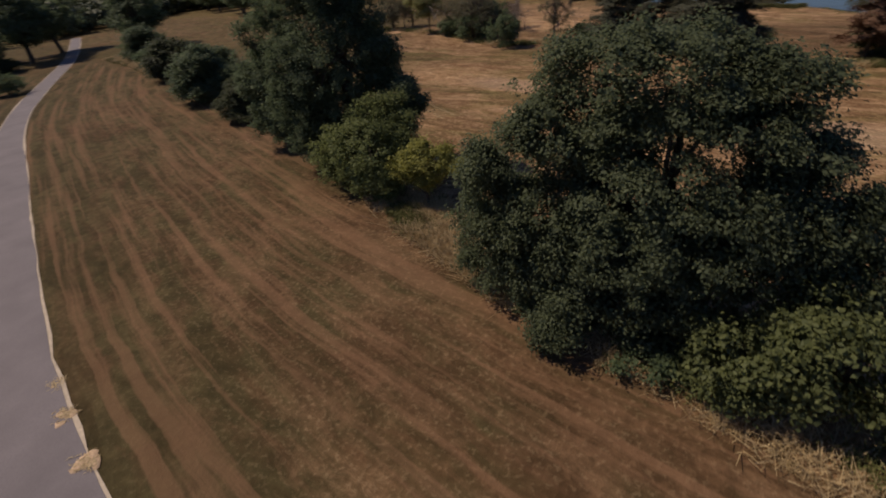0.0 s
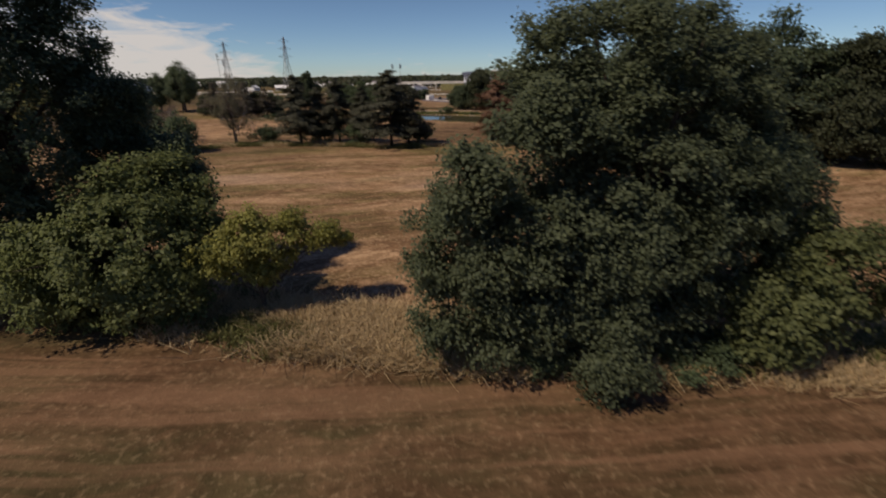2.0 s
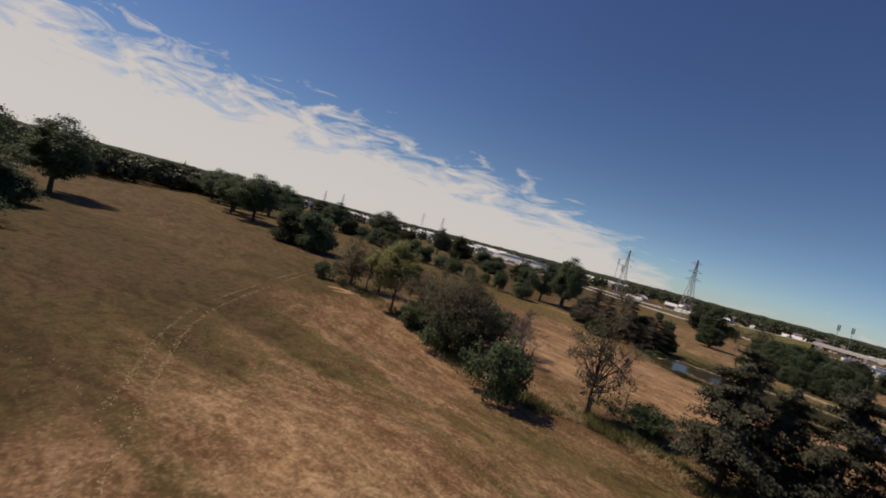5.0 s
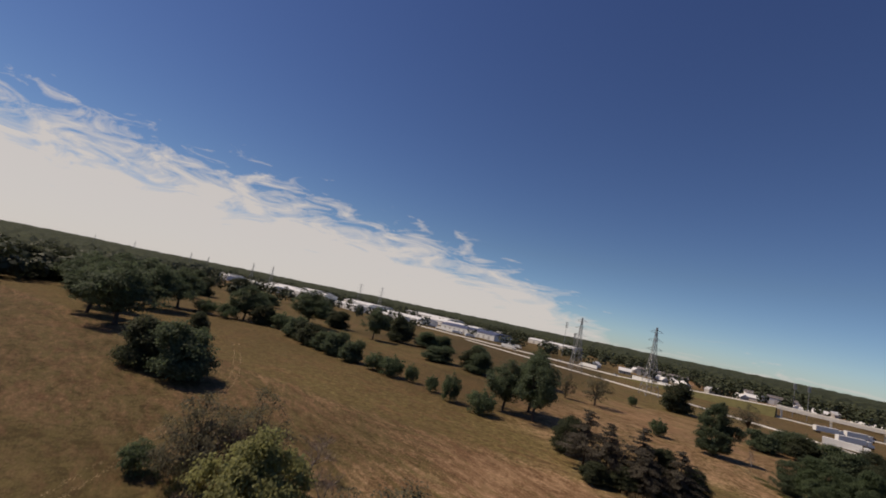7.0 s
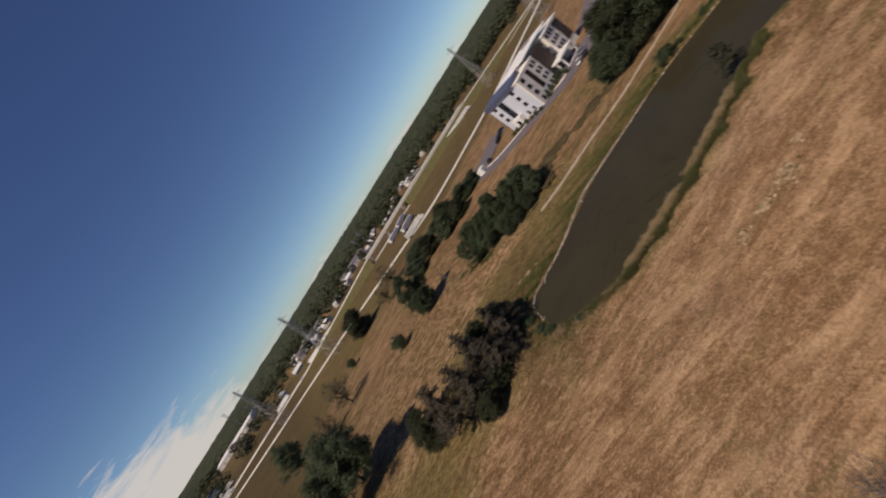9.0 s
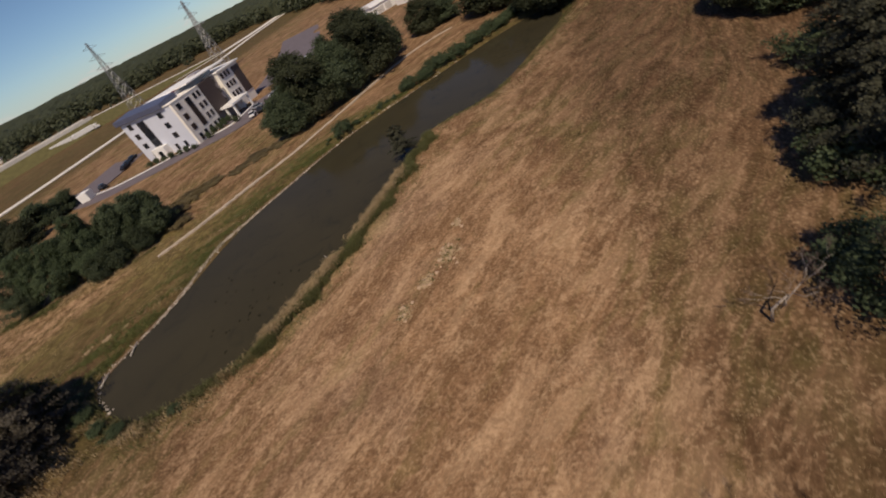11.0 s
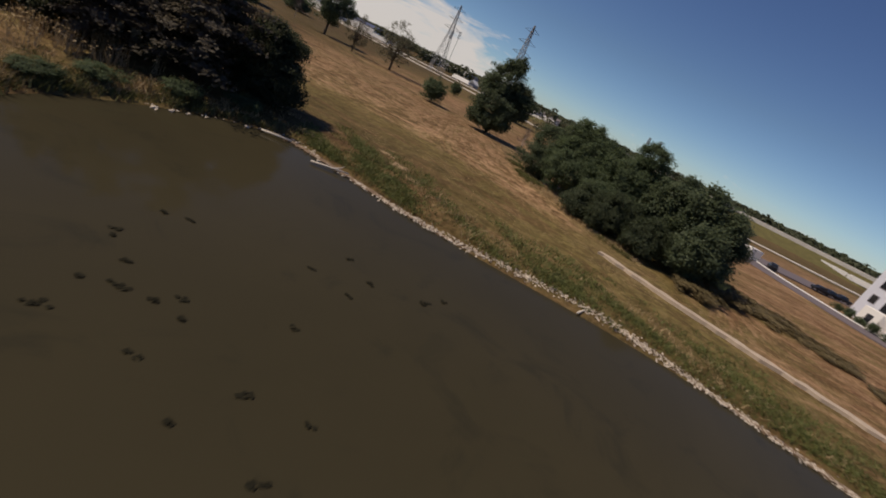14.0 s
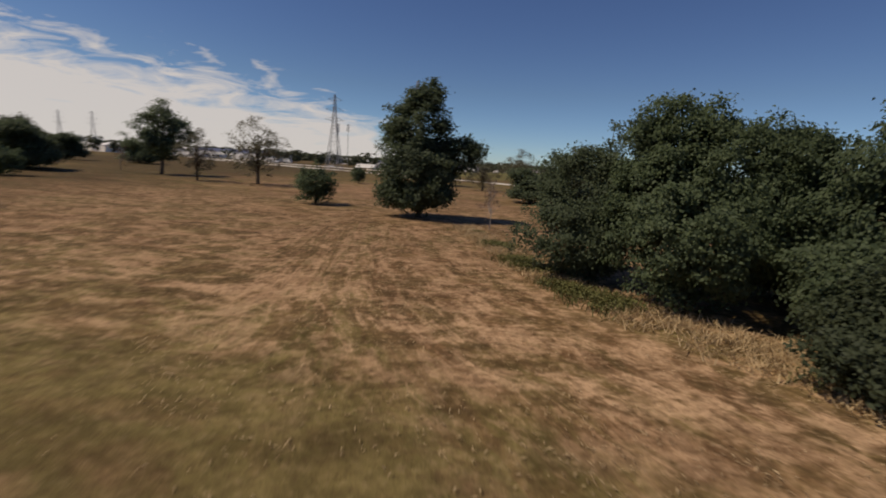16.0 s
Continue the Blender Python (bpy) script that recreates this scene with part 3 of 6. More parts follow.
def make_ground():
    xs, ys = axis_steps(-50, 118, 1.2, 4600), axis_steps(-140, 130, 1.2, 4600)
    X, Y = np.meshgrid(xs, ys)
    shore = distance_to(POND, X, Y, True) * np.where(inside(POND, X, Y), -1, 1)
    Z = np.clip(-0.5 + 0.26 * shore, -2.0, 0.0)
    roll = 0.10 * np.sin(X * 0.11 + 0.7 * np.sin(Y * 0.06)) + 0.08 * np.sin(Y * 0.13 + X * 0.05)
    Z = Z + np.where(shore > 4, roll, 0) * (np.hypot(X, Y) < 400)
    road = distance_to(ROAD_LINE, X, Y)
    Z = np.where(road < 6, Z * np.clip((road - 3) / 3, 0, 1), Z)
    hedge = distance_to(HEDGE, X, Y)
    south = (Y < np.interp(X, HEDGE[:, 0], HEDGE[:, 1])) & (X > -140) & (X < 115)
    green, straw, strip = np.zeros(X.shape), np.full(X.shape, 0.56), south * 1.0
    green += south * (0.26 + 1.0 * np.exp(-(road / 7.0) ** 2) + 0.42 * np.clip((12 - X) / 40, 0, 1))
    straw = np.where(south, 0.05 + 0.45 * np.clip((X - 5) / 40, 0, 1) * np.clip((-108 - Y) / 15, 0, 1), straw)
    far_bank = Y > np.interp(X, [0, 10, 40, 60, 78, 97], [52, 53, 44, 32, 18, 0])
    green += np.exp(-np.maximum(shore - 1.0, 0) / np.where(far_bank, 5.5, 1.7)) * 1.1
    straw -= 0.28 * far_bank * np.exp(-np.maximum(shore, 0) / 6.0) * (X < 60)
    north = np.clip((Y - 46) / 7, 0, 1) * np.clip((49 - X) / 8, 0, 1) * ~south
    green += 0.35 * np.exp(-(((X + 2) / 16.0) ** 2 + ((Y - 76) / 12.0) ** 2))
    green += north * 0.30 + north * 0.34 * np.exp(-np.maximum(shore, 0) / 12.0)
    far_off = np.hypot(X, Y - 50) > 640
    west = np.clip((-20 - X) / 30, 0, 1) * ~south
    green += 0.42 * west
    straw -= 0.46 * west
    green += 0.10 * west + 0.28 * np.clip((-34 - X) / 20, 0, 1) * np.clip((Y + 70) / 12, 0, 1) * np.clip((46 - Y) / 12, 0, 1) * ~south
    green += 0.45 * np.exp(-(((X + 52) / 9.0) ** 2 + ((Y + 19) / 8.0) ** 2)) + 0.35 * np.exp(-(((X + 66) / 12.0) ** 2 + ((Y + 8) / 6.0) ** 2))
    middle = np.clip((-29 - Y) / 10, 0, 1) * ~south  # the field between hedge and row
    green += 0.10 * middle * (Y > -100)
    green += 0.55 * np.exp(-(((X + 27) / 7.0) ** 2 + ((Y - 18) / 6.0) ** 2) ** 2)
    green += 0.85 * ((Y > 205) & (X > -200) & (Y < 520) & ~far_off)
    straw -= 0.30 * ((Y > 205) & (X > -200) & (Y < 520))
    green += 0.46 * np.clip((X - 33) / 9, 0, 1) * np.clip((106 - X) / 12, 0, 1) * np.clip((Y - 40) / 8, 0, 1) * np.clip((124 - Y) / 12, 0, 1)
    green += 0.5 * ((X > 60) & (Y > 60) & (Y < 260)) * np.clip((Y - 130) / 60, 0, 1)
    straw += 0.46 * np.exp(-(((X - 18) / 36.0) ** 2 + ((Y - 5) / 26.0) ** 2))
    straw -= 0.26 * np.clip((Y - 78) / 14, 0, 1) * np.clip((66 - X) / 12, 0, 1) * np.clip((X + 92) / 20, 0, 1) * (Y < 200)
    straw += 0.24 * np.exp(-(((X + 86) / 24.0) ** 2 + ((Y - 58) / 16.0) ** 2))
    green += 0.30 * np.exp(-(((X + 125) / 26.0) ** 2 + ((Y - 62) / 22.0) ** 2)) + 0.25 * np.exp(-(((X + 100) / 60.0) ** 2 + ((Y - 92) / 9.0) ** 2))
    straw += 0.34 * np.exp(-((X - 29) / 12.0) ** 2 - ((Y + 121) / 6.0) ** 2)
    edge = distance_to(GROVE_EDGE, X, Y)
    verge = edge + (0.85 * (Y - 60) + 0.2 * X - edge) * np.clip((edge - 7) / 9, 0, 1) ** 2
    bank = np.exp(-np.maximum(shore, 0) / 6.0)
    swaths = bank * (35 - 0.9 * shore) + (1 - bank) * (0.455 * X + 0.89 * Y + 0.8 * np.sin(X * 0.12 + Y * 0.07))
    across = np.where(south, road, np.where(Y > 52, verge, swaths + (Y + 0.06 * X - swaths) * np.clip((-22 - Y) / 26, 0, 1)))
    straw += 0.22 * north
    field = middle * (Y > -105)
    bend = np.interp(X, [-30, -2, 9, 17, 27, 45, 70], [-50, -55, -58, -62, -66, -70, -76])
    band = np.exp(-((Y - bend) / 4.5) ** 2) * np.clip((X + 22) / 14, 0, 1) * field
    straw += 0.62 * band - 0.10 * field + 0.15 * field * np.clip((X - 18) / 15, 0, 1)
    green += field * (0.16 + 0.45 * np.exp(-(((X - 44) / 11.0) ** 2 + ((Y + 45) / 6.0) ** 2)) + 0.34 * np.exp(-(((X - 10) / 30.0) ** 2 + ((Y + 39) / 4.5) ** 2)) + 0.50 * np.clip((-12 - X) / 12, 0, 1))
    straw -= 0.20 * field * np.clip((-8 - X) / 12, 0, 1)
    brown = np.clip((-3 - Y) / 7, 0, 1) * (1 - middle) * np.clip((X + 12) / 10, 0, 1) * np.clip((90 - X) / 20, 0, 1)
    straw -= 0.22 * brown
    green += 0.16 * brown
    straw -= 0.30 * np.clip((-2 - Y) / 10, 0, 1) * (1 - middle) * np.clip((X + 20) / 20, 0, 1)
    straw -= 0.20 * np.clip((X - 30) / 22, 0, 1) * np.clip((20 - Y) / 10, 0, 1) * (1 - middle)
    green += 0.14 * north + 0.12 * middle * np.clip((Y + 78) / 16, 0, 1)
    across = across + middle * (1.2 * np.sin(X * 0.09 + Y * 0.05) + 0.7 * np.sin(X * 0.21 - Y * 0.13))
    lush = np.exp(-(((X - 8) / 19.0) ** 2 + ((Y - 67) / 11.0) ** 2) ** 1.5)
    green += 0.9 * lush + 0.40 * north * np.clip((80 - Y) / 12, 0, 1)
    straw -= 0.5 * lush
    lanes = Y + 0.06 * X + 0.8 * np.sin(X * 0.07) + 0.4 * np.sin(X * 0.19 + Y * 0.1)
    lanes = np.sin(lanes * 0.62) + 0.7 * np.sin(lanes * 1.33 + 1.0)
    straw += 0.11 * field * lanes
    green -= 0.20 * field * lanes
    brown = np.exp(-(((X - 36) / 17.0) ** 2 + ((Y + 4) / 8.0) ** 2))
    straw -= 0.30 * brown
    green += 0.18 * brown
    slope = far_bank * np.exp(-(np.maximum(shore - 3, 0) / 5.0) ** 2) * (X < 45)
    green += 0.45 * slope
    straw -= 0.14 * slope
    end = np.exp(-(((X + 1) / 9.0) ** 2 + ((Y - 44) / 13.0) ** 2) ** 1.5)
    green += 0.45 * end
    straw -= 0.35 * end
    strip_west = np.exp(-(((X + 24) / 8.0) ** 2 + ((Y + 67) / 6.0) ** 2))
    green += 0.5 * strip_west
    straw -= 0.3 * strip_west + 0.25 * np.exp(-(((X + 14) / 14.0) ** 2 + ((Y + 73) / 7.0) ** 2))
    straw += 0.40 * south * np.exp(-((X - 28.5) / 7.0) ** 2 - ((Y + 120.5 + 0.3 * (X - 28.5)) / 3.2) ** 2)
    green -= 0.25 * south * np.exp(-((X - 28.5) / 9.0) ** 2 - ((Y + 120.0 + 0.3 * (X - 28.5)) / 4.5) ** 2)
    straw -= 0.14 * north * np.clip((Y - 85) / 15, 0, 1) * (Y < 150)
    green -= 0.45 * band
    for spot_x, spot_y, long, wide, more in ((17, -74, 5, 1.6, -1), (24, -76.5, 4, 1.8, -1), (33, -81.3, 5, 1.6, -1), (15.6, -85.2, 5, 1.5, -1), (10, -72, 5, 1.6, -1), (45, -78, 6, 2.2, -1),
                                             (2, -67, 6, 1.8, -1), (6.6, -60, 5, 1.8, -1), (18, -80.8, 6, 1.8, 1), (25, -83, 7, 2.2, 1), (9.5, -80, 5, 1.8, 1), (36, -74, 7, 2.0, 1), (22, -72, 5, 1.4, 1), (41, -41, 7, 4, 1),
                                             (2, -37, 9, 3, 1), (-14, -72, 13, 5, 1), (14, -35, 7, 3, 1)):
        spot = np.exp(-(((X - spot_x) / long) ** 2 + ((Y - spot_y + 0.06 * (X - spot_x)) / wide) ** 2))
        green += 0.55 * more * spot
        straw -= 0.30 * np.minimum(more, 0.4) * spot
    rank = np.maximum(north * (Y < 140) * np.clip(1 - 1.3 * lush, 0, 1), 0.55 * band)
    far = np.hypot(X, Y - 50) > 650
    green = np.where(far, 0.8, green)
    me = bpy.data.meshes.new("ground")
    nx, ny = len(xs), len(ys)
    idx = np.arange(nx * ny).reshape(ny, nx)
    faces = np.stack([idx[:-1, :-1], idx[:-1, 1:], idx[1:, 1:], idx[1:, :-1]], -1).reshape(-1, 4)
    me.vertices.add(nx * ny), me.loops.add(faces.size), me.polygons.add(len(faces))
    me.vertices.foreach_set("co", np.stack([X, Y, Z], -1).astype(np.float32).ravel())
    me.loops.foreach_set("vertex_index", faces.astype(np.int32).ravel())
    me.polygons.foreach_set("loop_start", np.arange(0, faces.size, 4, dtype=np.int32))
    me.update(calc_edges=True)
    at = me.color_attributes.new("zone", "FLOAT_COLOR", "POINT")
    col = np.stack([np.clip(green, 0, 1), np.clip(straw, 0, 1), strip, np.ones(X.shape)], -1)
    at.data.foreach_set("color", col.astype(np.float32).ravel())
    rough = me.attributes.new("rank", "FLOAT", "POINT")
    rough.data.foreach_set("value", rank.astype(np.float32).ravel())
    mow = me.attributes.new("mow", "FLOAT", "POINT")
    mow.data.foreach_set("value", across.astype(np.float32).ravel())
    me.polygons.foreach_set("use_smooth", [True] * len(faces))
    me.materials.append(GROUND)
    return tagged(new("ground", me), "dry brown mown grassland with straw streaks and green hollows", "ground", kind="structure")


make_ground()


def ribbon(name, line, width, z, material, label, category, kind="structure", thick=0.06, ragged=0.0, seed=3):
    """A flat band with thickness along a line of the plan."""
    rng = np.random.default_rng(seed)
    d = np.gradient(line, axis=0)
    side = np.stack([-d[:, 1], d[:, 0]], 1) / np.linalg.norm(d, axis=1)[:, None]
    w = width / 2 + rng.uniform(-ragged, ragged, (2, len(line)))
    L, R = line + side * w[0][:, None], line - side * w[1][:, None]
    verts, faces = [], []
    for l, r in zip(L, R):
        verts += [(l[0], l[1], z), (r[0], r[1], z), (l[0], l[1], z - thick), (r[0], r[1], z - thick)]
    for i in range(len(line) - 1):
        a, b = 4 * i, 4 * i + 4
        faces += [(a, a + 1, b + 1, b), (a + 2, b + 2, b + 3, a + 3), (a, b, b + 2, a + 2), (a + 1, a + 3, b + 3, b + 1)]
    bm = bmesh.new()
    me = mesh_of(name, verts, faces, material)
    bm.from_mesh(me)
    bmesh.ops.recalc_face_normals(bm, faces=bm.faces)
    bm.to_mesh(me), bm.free()
    return tagged(new(name, me), label, category, kind=kind)


ribbon("road", ROAD_LINE, 3.6, 0.05, ROAD, "narrow worn grey asphalt path curving beside mown grass", "path", thick=0.2, ragged=0.08)
ribbon("road_edge", ROAD_LINE, 3.95, 0.035, GRAVEL, "pale crumbled edge of the asphalt path", "path", thick=0.2, ragged=0.12, seed=8)
TRAIL = smooth_line([(36.2, 68.8), (45, 63.2), (54, 58.5), (65, 52), (79, 46.3), (106, 36), (120, 23), (124, 8)], steps=12)
ribbon("trail", TRAIL, 0.9, 0.13, GRAVEL, "pale gravel footpath along the pond bank", "path", thick=0.3, ragged=0.25)
HIGHWAY = smooth_line([(-900, 760), (-300, 500), (-100, 432), (0, 392), (90, 360), (180, 338), (260, 315), (330, 294), (400, 281), (480, 284), (600, 300), (900, 350)])
ribbon("highway", HIGHWAY, 12.0, 0.30, CONCRETE, "pale concrete highway crossing the plain", "road", thick=0.5)
SERVICE = smooth_line([(-180, 420), (-60, 340), (10, 296), (64, 254), (100, 226), (150, 221), (200, 222), (260, 234), (324, 247), (400, 262), (480, 270), (600, 284)])
ribbon("service_road", SERVICE, 6.0, 0.25, CONCRETE, "pale service road beside the highway", "road", thick=0.4)


def make_water():
    c = POND.mean(0)
    ring = c + (POND - c) * 1.04
    verts = [(x, y, -0.5) for x, y in ring]
    me = mesh_of("pond_water", verts, [tuple(range(len(ring)))], WATER)
    return tagged(new("water", me), "still murky brown pond water", "pond", kind="structure")


make_water()

# ---- trees: shapes that several trees share ----
ROUND = lobed_meshes("round_tree", 11, (0, 0), [(0.3, 0.2, 6.8, 4.2, 4.0, 3.6), (-1.6, 1.2, 8.7, 2.6, 2.4, 2.2), (2.9, -1.0, 5.0, 2.9, 2.9, 3.2), (-3.0, -1.4, 4.2, 2.9, 2.8, 3.4), (0.8, 3.0, 4.2, 3.0, 2.8, 3.3),
                                            (0.4, -0.2, 2.6, 5.2, 5.0, 2.4)], 0.95, 0.34, DARK_LEAF, 0.28, 14, 210)
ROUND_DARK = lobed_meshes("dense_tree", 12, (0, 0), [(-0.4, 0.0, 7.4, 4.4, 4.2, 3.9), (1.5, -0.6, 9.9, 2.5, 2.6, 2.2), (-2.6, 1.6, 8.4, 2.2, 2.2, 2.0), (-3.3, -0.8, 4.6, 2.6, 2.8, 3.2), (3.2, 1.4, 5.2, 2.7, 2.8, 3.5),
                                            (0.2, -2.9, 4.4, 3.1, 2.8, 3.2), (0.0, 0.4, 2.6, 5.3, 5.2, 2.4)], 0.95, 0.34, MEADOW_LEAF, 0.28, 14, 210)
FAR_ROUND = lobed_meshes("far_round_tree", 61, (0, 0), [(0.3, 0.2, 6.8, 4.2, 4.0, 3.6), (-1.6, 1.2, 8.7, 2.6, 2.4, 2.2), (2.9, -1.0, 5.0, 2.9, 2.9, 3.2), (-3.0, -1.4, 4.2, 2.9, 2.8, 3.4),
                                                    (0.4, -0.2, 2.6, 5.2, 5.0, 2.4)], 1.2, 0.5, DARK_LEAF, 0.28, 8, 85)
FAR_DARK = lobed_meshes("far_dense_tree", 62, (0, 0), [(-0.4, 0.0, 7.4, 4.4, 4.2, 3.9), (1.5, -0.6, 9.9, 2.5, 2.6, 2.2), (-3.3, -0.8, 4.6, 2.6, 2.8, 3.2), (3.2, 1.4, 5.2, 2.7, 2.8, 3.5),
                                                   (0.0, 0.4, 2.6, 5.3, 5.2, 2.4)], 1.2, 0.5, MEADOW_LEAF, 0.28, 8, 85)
TALL = broadleaf_meshes("tall_tree", 13, 16.0, 12.0, 2.0, 95, 130, 0.42, DARK_LEAF, 0.34, 16, 2.6, skirt=False)
SHRUB = broadleaf_meshes("shrub", 14, 4.0, 5.0, 0.05, 50, 420, 0.24, MID_LEAF, 0.10, 8, 0.9)
OLIVE = broadleaf_meshes("thin_tree", 15, 11.0, 10.0, 1.0, 70, 58, 0.26, OLIVE_LEAF, 0.24, 40, 1.1, skirt=False)
THICKET = broadleaf_meshes("thicket", 24, 2.0, 6.0, 0.05, 60, 420, 0.2, THICKET_LEAF, 0.05, 8, 0.9)
PINE = pine_meshes("pine", 16, 13.5, 10.0, 30, 70, 0.31, NEEDLE)
PINE_B = pine_meshes("pine_b", 17, 13.5, 10.0, 26, 70, 0.31, NEEDLE)
PINE_RED = pine_meshes("red_pine", 18, 13.5, 10.0, 28, 70, 0.31, RED_NEEDLE)
PINE_DULL = pine_meshes("dull_pine", 20, 13.5, 10.0, 24, 34, 0.34, DULL_NEEDLE)
BARE = bare_meshes("bare_tree", 19, 11.0, 9.0, 5)
BARE_B = bare_meshes("bare_tree_b", 23, 11.0, 9.0)


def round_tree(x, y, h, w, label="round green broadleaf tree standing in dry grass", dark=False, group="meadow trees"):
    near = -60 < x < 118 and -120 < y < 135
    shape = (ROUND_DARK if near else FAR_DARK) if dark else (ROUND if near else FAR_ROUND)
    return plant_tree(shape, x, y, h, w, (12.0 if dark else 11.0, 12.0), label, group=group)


def tall_tree(x, y, h, w, label="tall dark broadleaf tree with a clear trunk", group="tall trees"):
    return plant_tree(TALL, x, y, h, w, (16.0, 12.0), label, group=group)


def shrub(x, y, h, w, label="low green shrub standing in dry grass", group="shrubs"):
    return plant_tree(SHRUB, x, y, h, w, (4.0, 5.0), label, "shrub", "shrub", group)


def olive_tree(x, y, h, w, label="thin dull olive tree with twigs showing"):
    return plant_tree(OLIVE, x, y, h, w, (11.0, 10.0), label, group="thin trees")


def pine(x, y, h, w, label="dark pine with drooping layered boughs", which=0):
    return plant_tree((PINE, PINE_B, PINE_RED, PINE_DULL)[which], x, y, h, w, (13.5, 10.0), label, "pine tree", "pine_tree", "pines")


def bare_tree(x, y, h, w, label="leafless grey tree standing in dry grass", which=0):
    ob = thing("bare_tree", x, y, 0, (x * 53 + y * 17) % 360, (w / 9.0, w / 9.0, h / 11.0))
    for kind, me in zip(("trunk", "twig_mass"), (BARE, BARE_B)[which]):
        bough = part(kind, me, None, ob)
    tagged(bough, kind="stuff")
    return tagged(ob, label, "tree", "bare trees")


# the hedgerow beside the mown strip
lobed_tree("oak", 31, 34.5, -105.6, [(34.8, -106, 8.4, 6.5, 4.8, 5.2), (33.2, -105.6, 12.8, 5.2, 3.6, 3.0), (37.8, -105.6, 12.6, 2.2, 2.2, 1.9), (29.0, -107.0, 10.8, 2.0, 2.0, 1.9), (26.1, -107.4, 8.7, 1.7, 1.7, 1.5), (26.2, -106, 5.4, 2.9, 3, 2.7), (26.4, -106.8, 2.7, 2.7, 2.5, 2.2),
           (31.5, -108.0, 3.2, 3.0, 2.4, 2.8), (39.2, -106.6, 7.0, 3.2, 3.2, 3.6), (42.2, -106.5, 8.7, 1.4, 1.3, 1.0), (39.8, -106, 10.4, 1.4, 1.4, 1.0), (29.6, -107.3, 6.0, 3.5, 2.6, 3.0), (32.2, -106.6, 9.4, 2.2, 1.8, 1.9), (33.5, -107.5, 5.4, 4.5, 3.0, 3.0), (38.5, -107.5, 4.6, 3.8, 3.0, 3.2), (29.0, -107.2, 2.6, 2.8, 2.2, 2.0), (35.2, -108.2, 2.4, 2.6, 2.0, 2.0), (42.4, -107.2, 6.0, 1.8, 1.8, 2.4), (31.2, -110.4, 1.5, 1.6, 1.4, 1.4)],
           0.72, 0.195, OAK_LEAF, "very large spreading dark green oak in the hedgerow", "oak tree", 0.5, 34, 540, kind="oak_tree")
lobed_tree("low_tree", 36, 42.6, -109.6, [(42.6, -109.6, 3.7, 3.5, 2.9, 2.9), (39.6, -110, 2.3, 2.8, 2.2, 2.1)], 0.72, 0.26, LOW_LEAF, "lighter green low tree at the oak's foot", "tree", 0.2, 14)
lobed_tree("tall_hedge_tree", 32, 3.4, -91.8, [(3.0, -93.4, 10.2, 6.4, 4.6, 8.2), (3.0, -93.4, 18.2, 4.6, 4.0, 3.6), (10.0, -93.0, 11.4, 1.5, 1.5, 1.2), (12.4, -92.8, 7.0, 0.9, 0.8, 0.9), (12.2, -94.2, 8.6, 1.2, 1.0, 1.0), (10.8, -93.6, 8.2, 1.9, 1.5, 1.5), (11.2, -93.4, 6.6, 1.9, 1.5, 1.3), (9.6, -94.0, 6.0, 2.4, 1.8, 2.0), (8.4, -93.2, 5.2, 2.6, 2.2, 2.6), (8.6, -92.8, 9.6, 2.2, 2.1, 1.6), (8.0, -92.6, 14.4, 2.0, 1.8, 3.2), (5.6, -92.4, 18.4, 2.4, 2.0, 2.6), (8.8, -93.0, 12.0, 2.0, 1.6, 2.0), (2.0, -94, 4.4, 5.0, 4.0, 3.8), (-1.5, -93.5, 6.5, 3.6, 3.4, 4.5), (6.8, -94.6, 2.6, 3.0, 2.4, 2.4), (0.5, -95.0, 9.0, 4.2, 2.5, 5.2), (-3.0, -94.0, 13.0, 3.4, 2.8, 4.0)],
           0.80, 0.205, DARK_LEAF, "tall dense dark green tree in the hedgerow", "tree", 0.5, 26, 420)
lobed_tree("left_hedge_tree", 37, -9.5, -90.5, [(-9.5, -90.5, 7.2, 4.0, 3.8, 4.8), (-8.6, -91, 3.0, 3.4, 3.0, 2.6)], 0.85, 0.28, DARK_LEAF, "dark hedgerow tree beside a taller one", "tree", 0.3, 16)
lobed_tree("green_bush", 33, 10.2, -97.8, [(9.9, -97.6, 4.2, 4.7, 3.8, 3.6), (6.8, -97.6, 3.4, 3.2, 2.8, 3.0), (11.4, -99.4, 2.1, 2.7, 2.1, 1.8), (10.3, -97, 7.5, 1.7, 1.5, 1.5), (13.1, -97, 6.3, 1.9, 1.6, 1.5), (13.6, -97.6, 4.4, 1.9, 1.6, 1.6), (12.4, -96.4, 8.3, 1.1, 1.0, 0.8)], 0.62, 0.24, BUSH_LEAF, "bushy mid-green tree reaching to the ground", "tree", 0.2, 16)
lobed_tree("yellow_tree", 34, 16.4, -98.8, [(15.2, -99, 4.0, 1.8, 1.7, 1.5), (17.2, -98.9, 4.4, 1.7, 1.5, 1.3), (16.2, -98.9, 5.7, 0.9, 0.8, 0.6), (18.4, -98.7, 5.4, 0.8, 0.7, 0.5), (19.6, -98.8, 4.5, 1.5, 1.3, 0.7), (20.9, -98.7, 4.1, 0.8, 0.7, 0.5), (16.8, -99.2, 2.8, 1.2, 1.0, 0.8)], 0.36, 0.19, YELLOW_LEAF, "small yellow-green tree leaning over dry grass", "tree", 0.14, 14)
olive_tree(54.5, -114.5, 11, 9, "half-dead hedgerow tree with grey branches")
bare_tree(51.5, -115.5, 6, 7, "leafless grey tree at the hedge foot", 1)
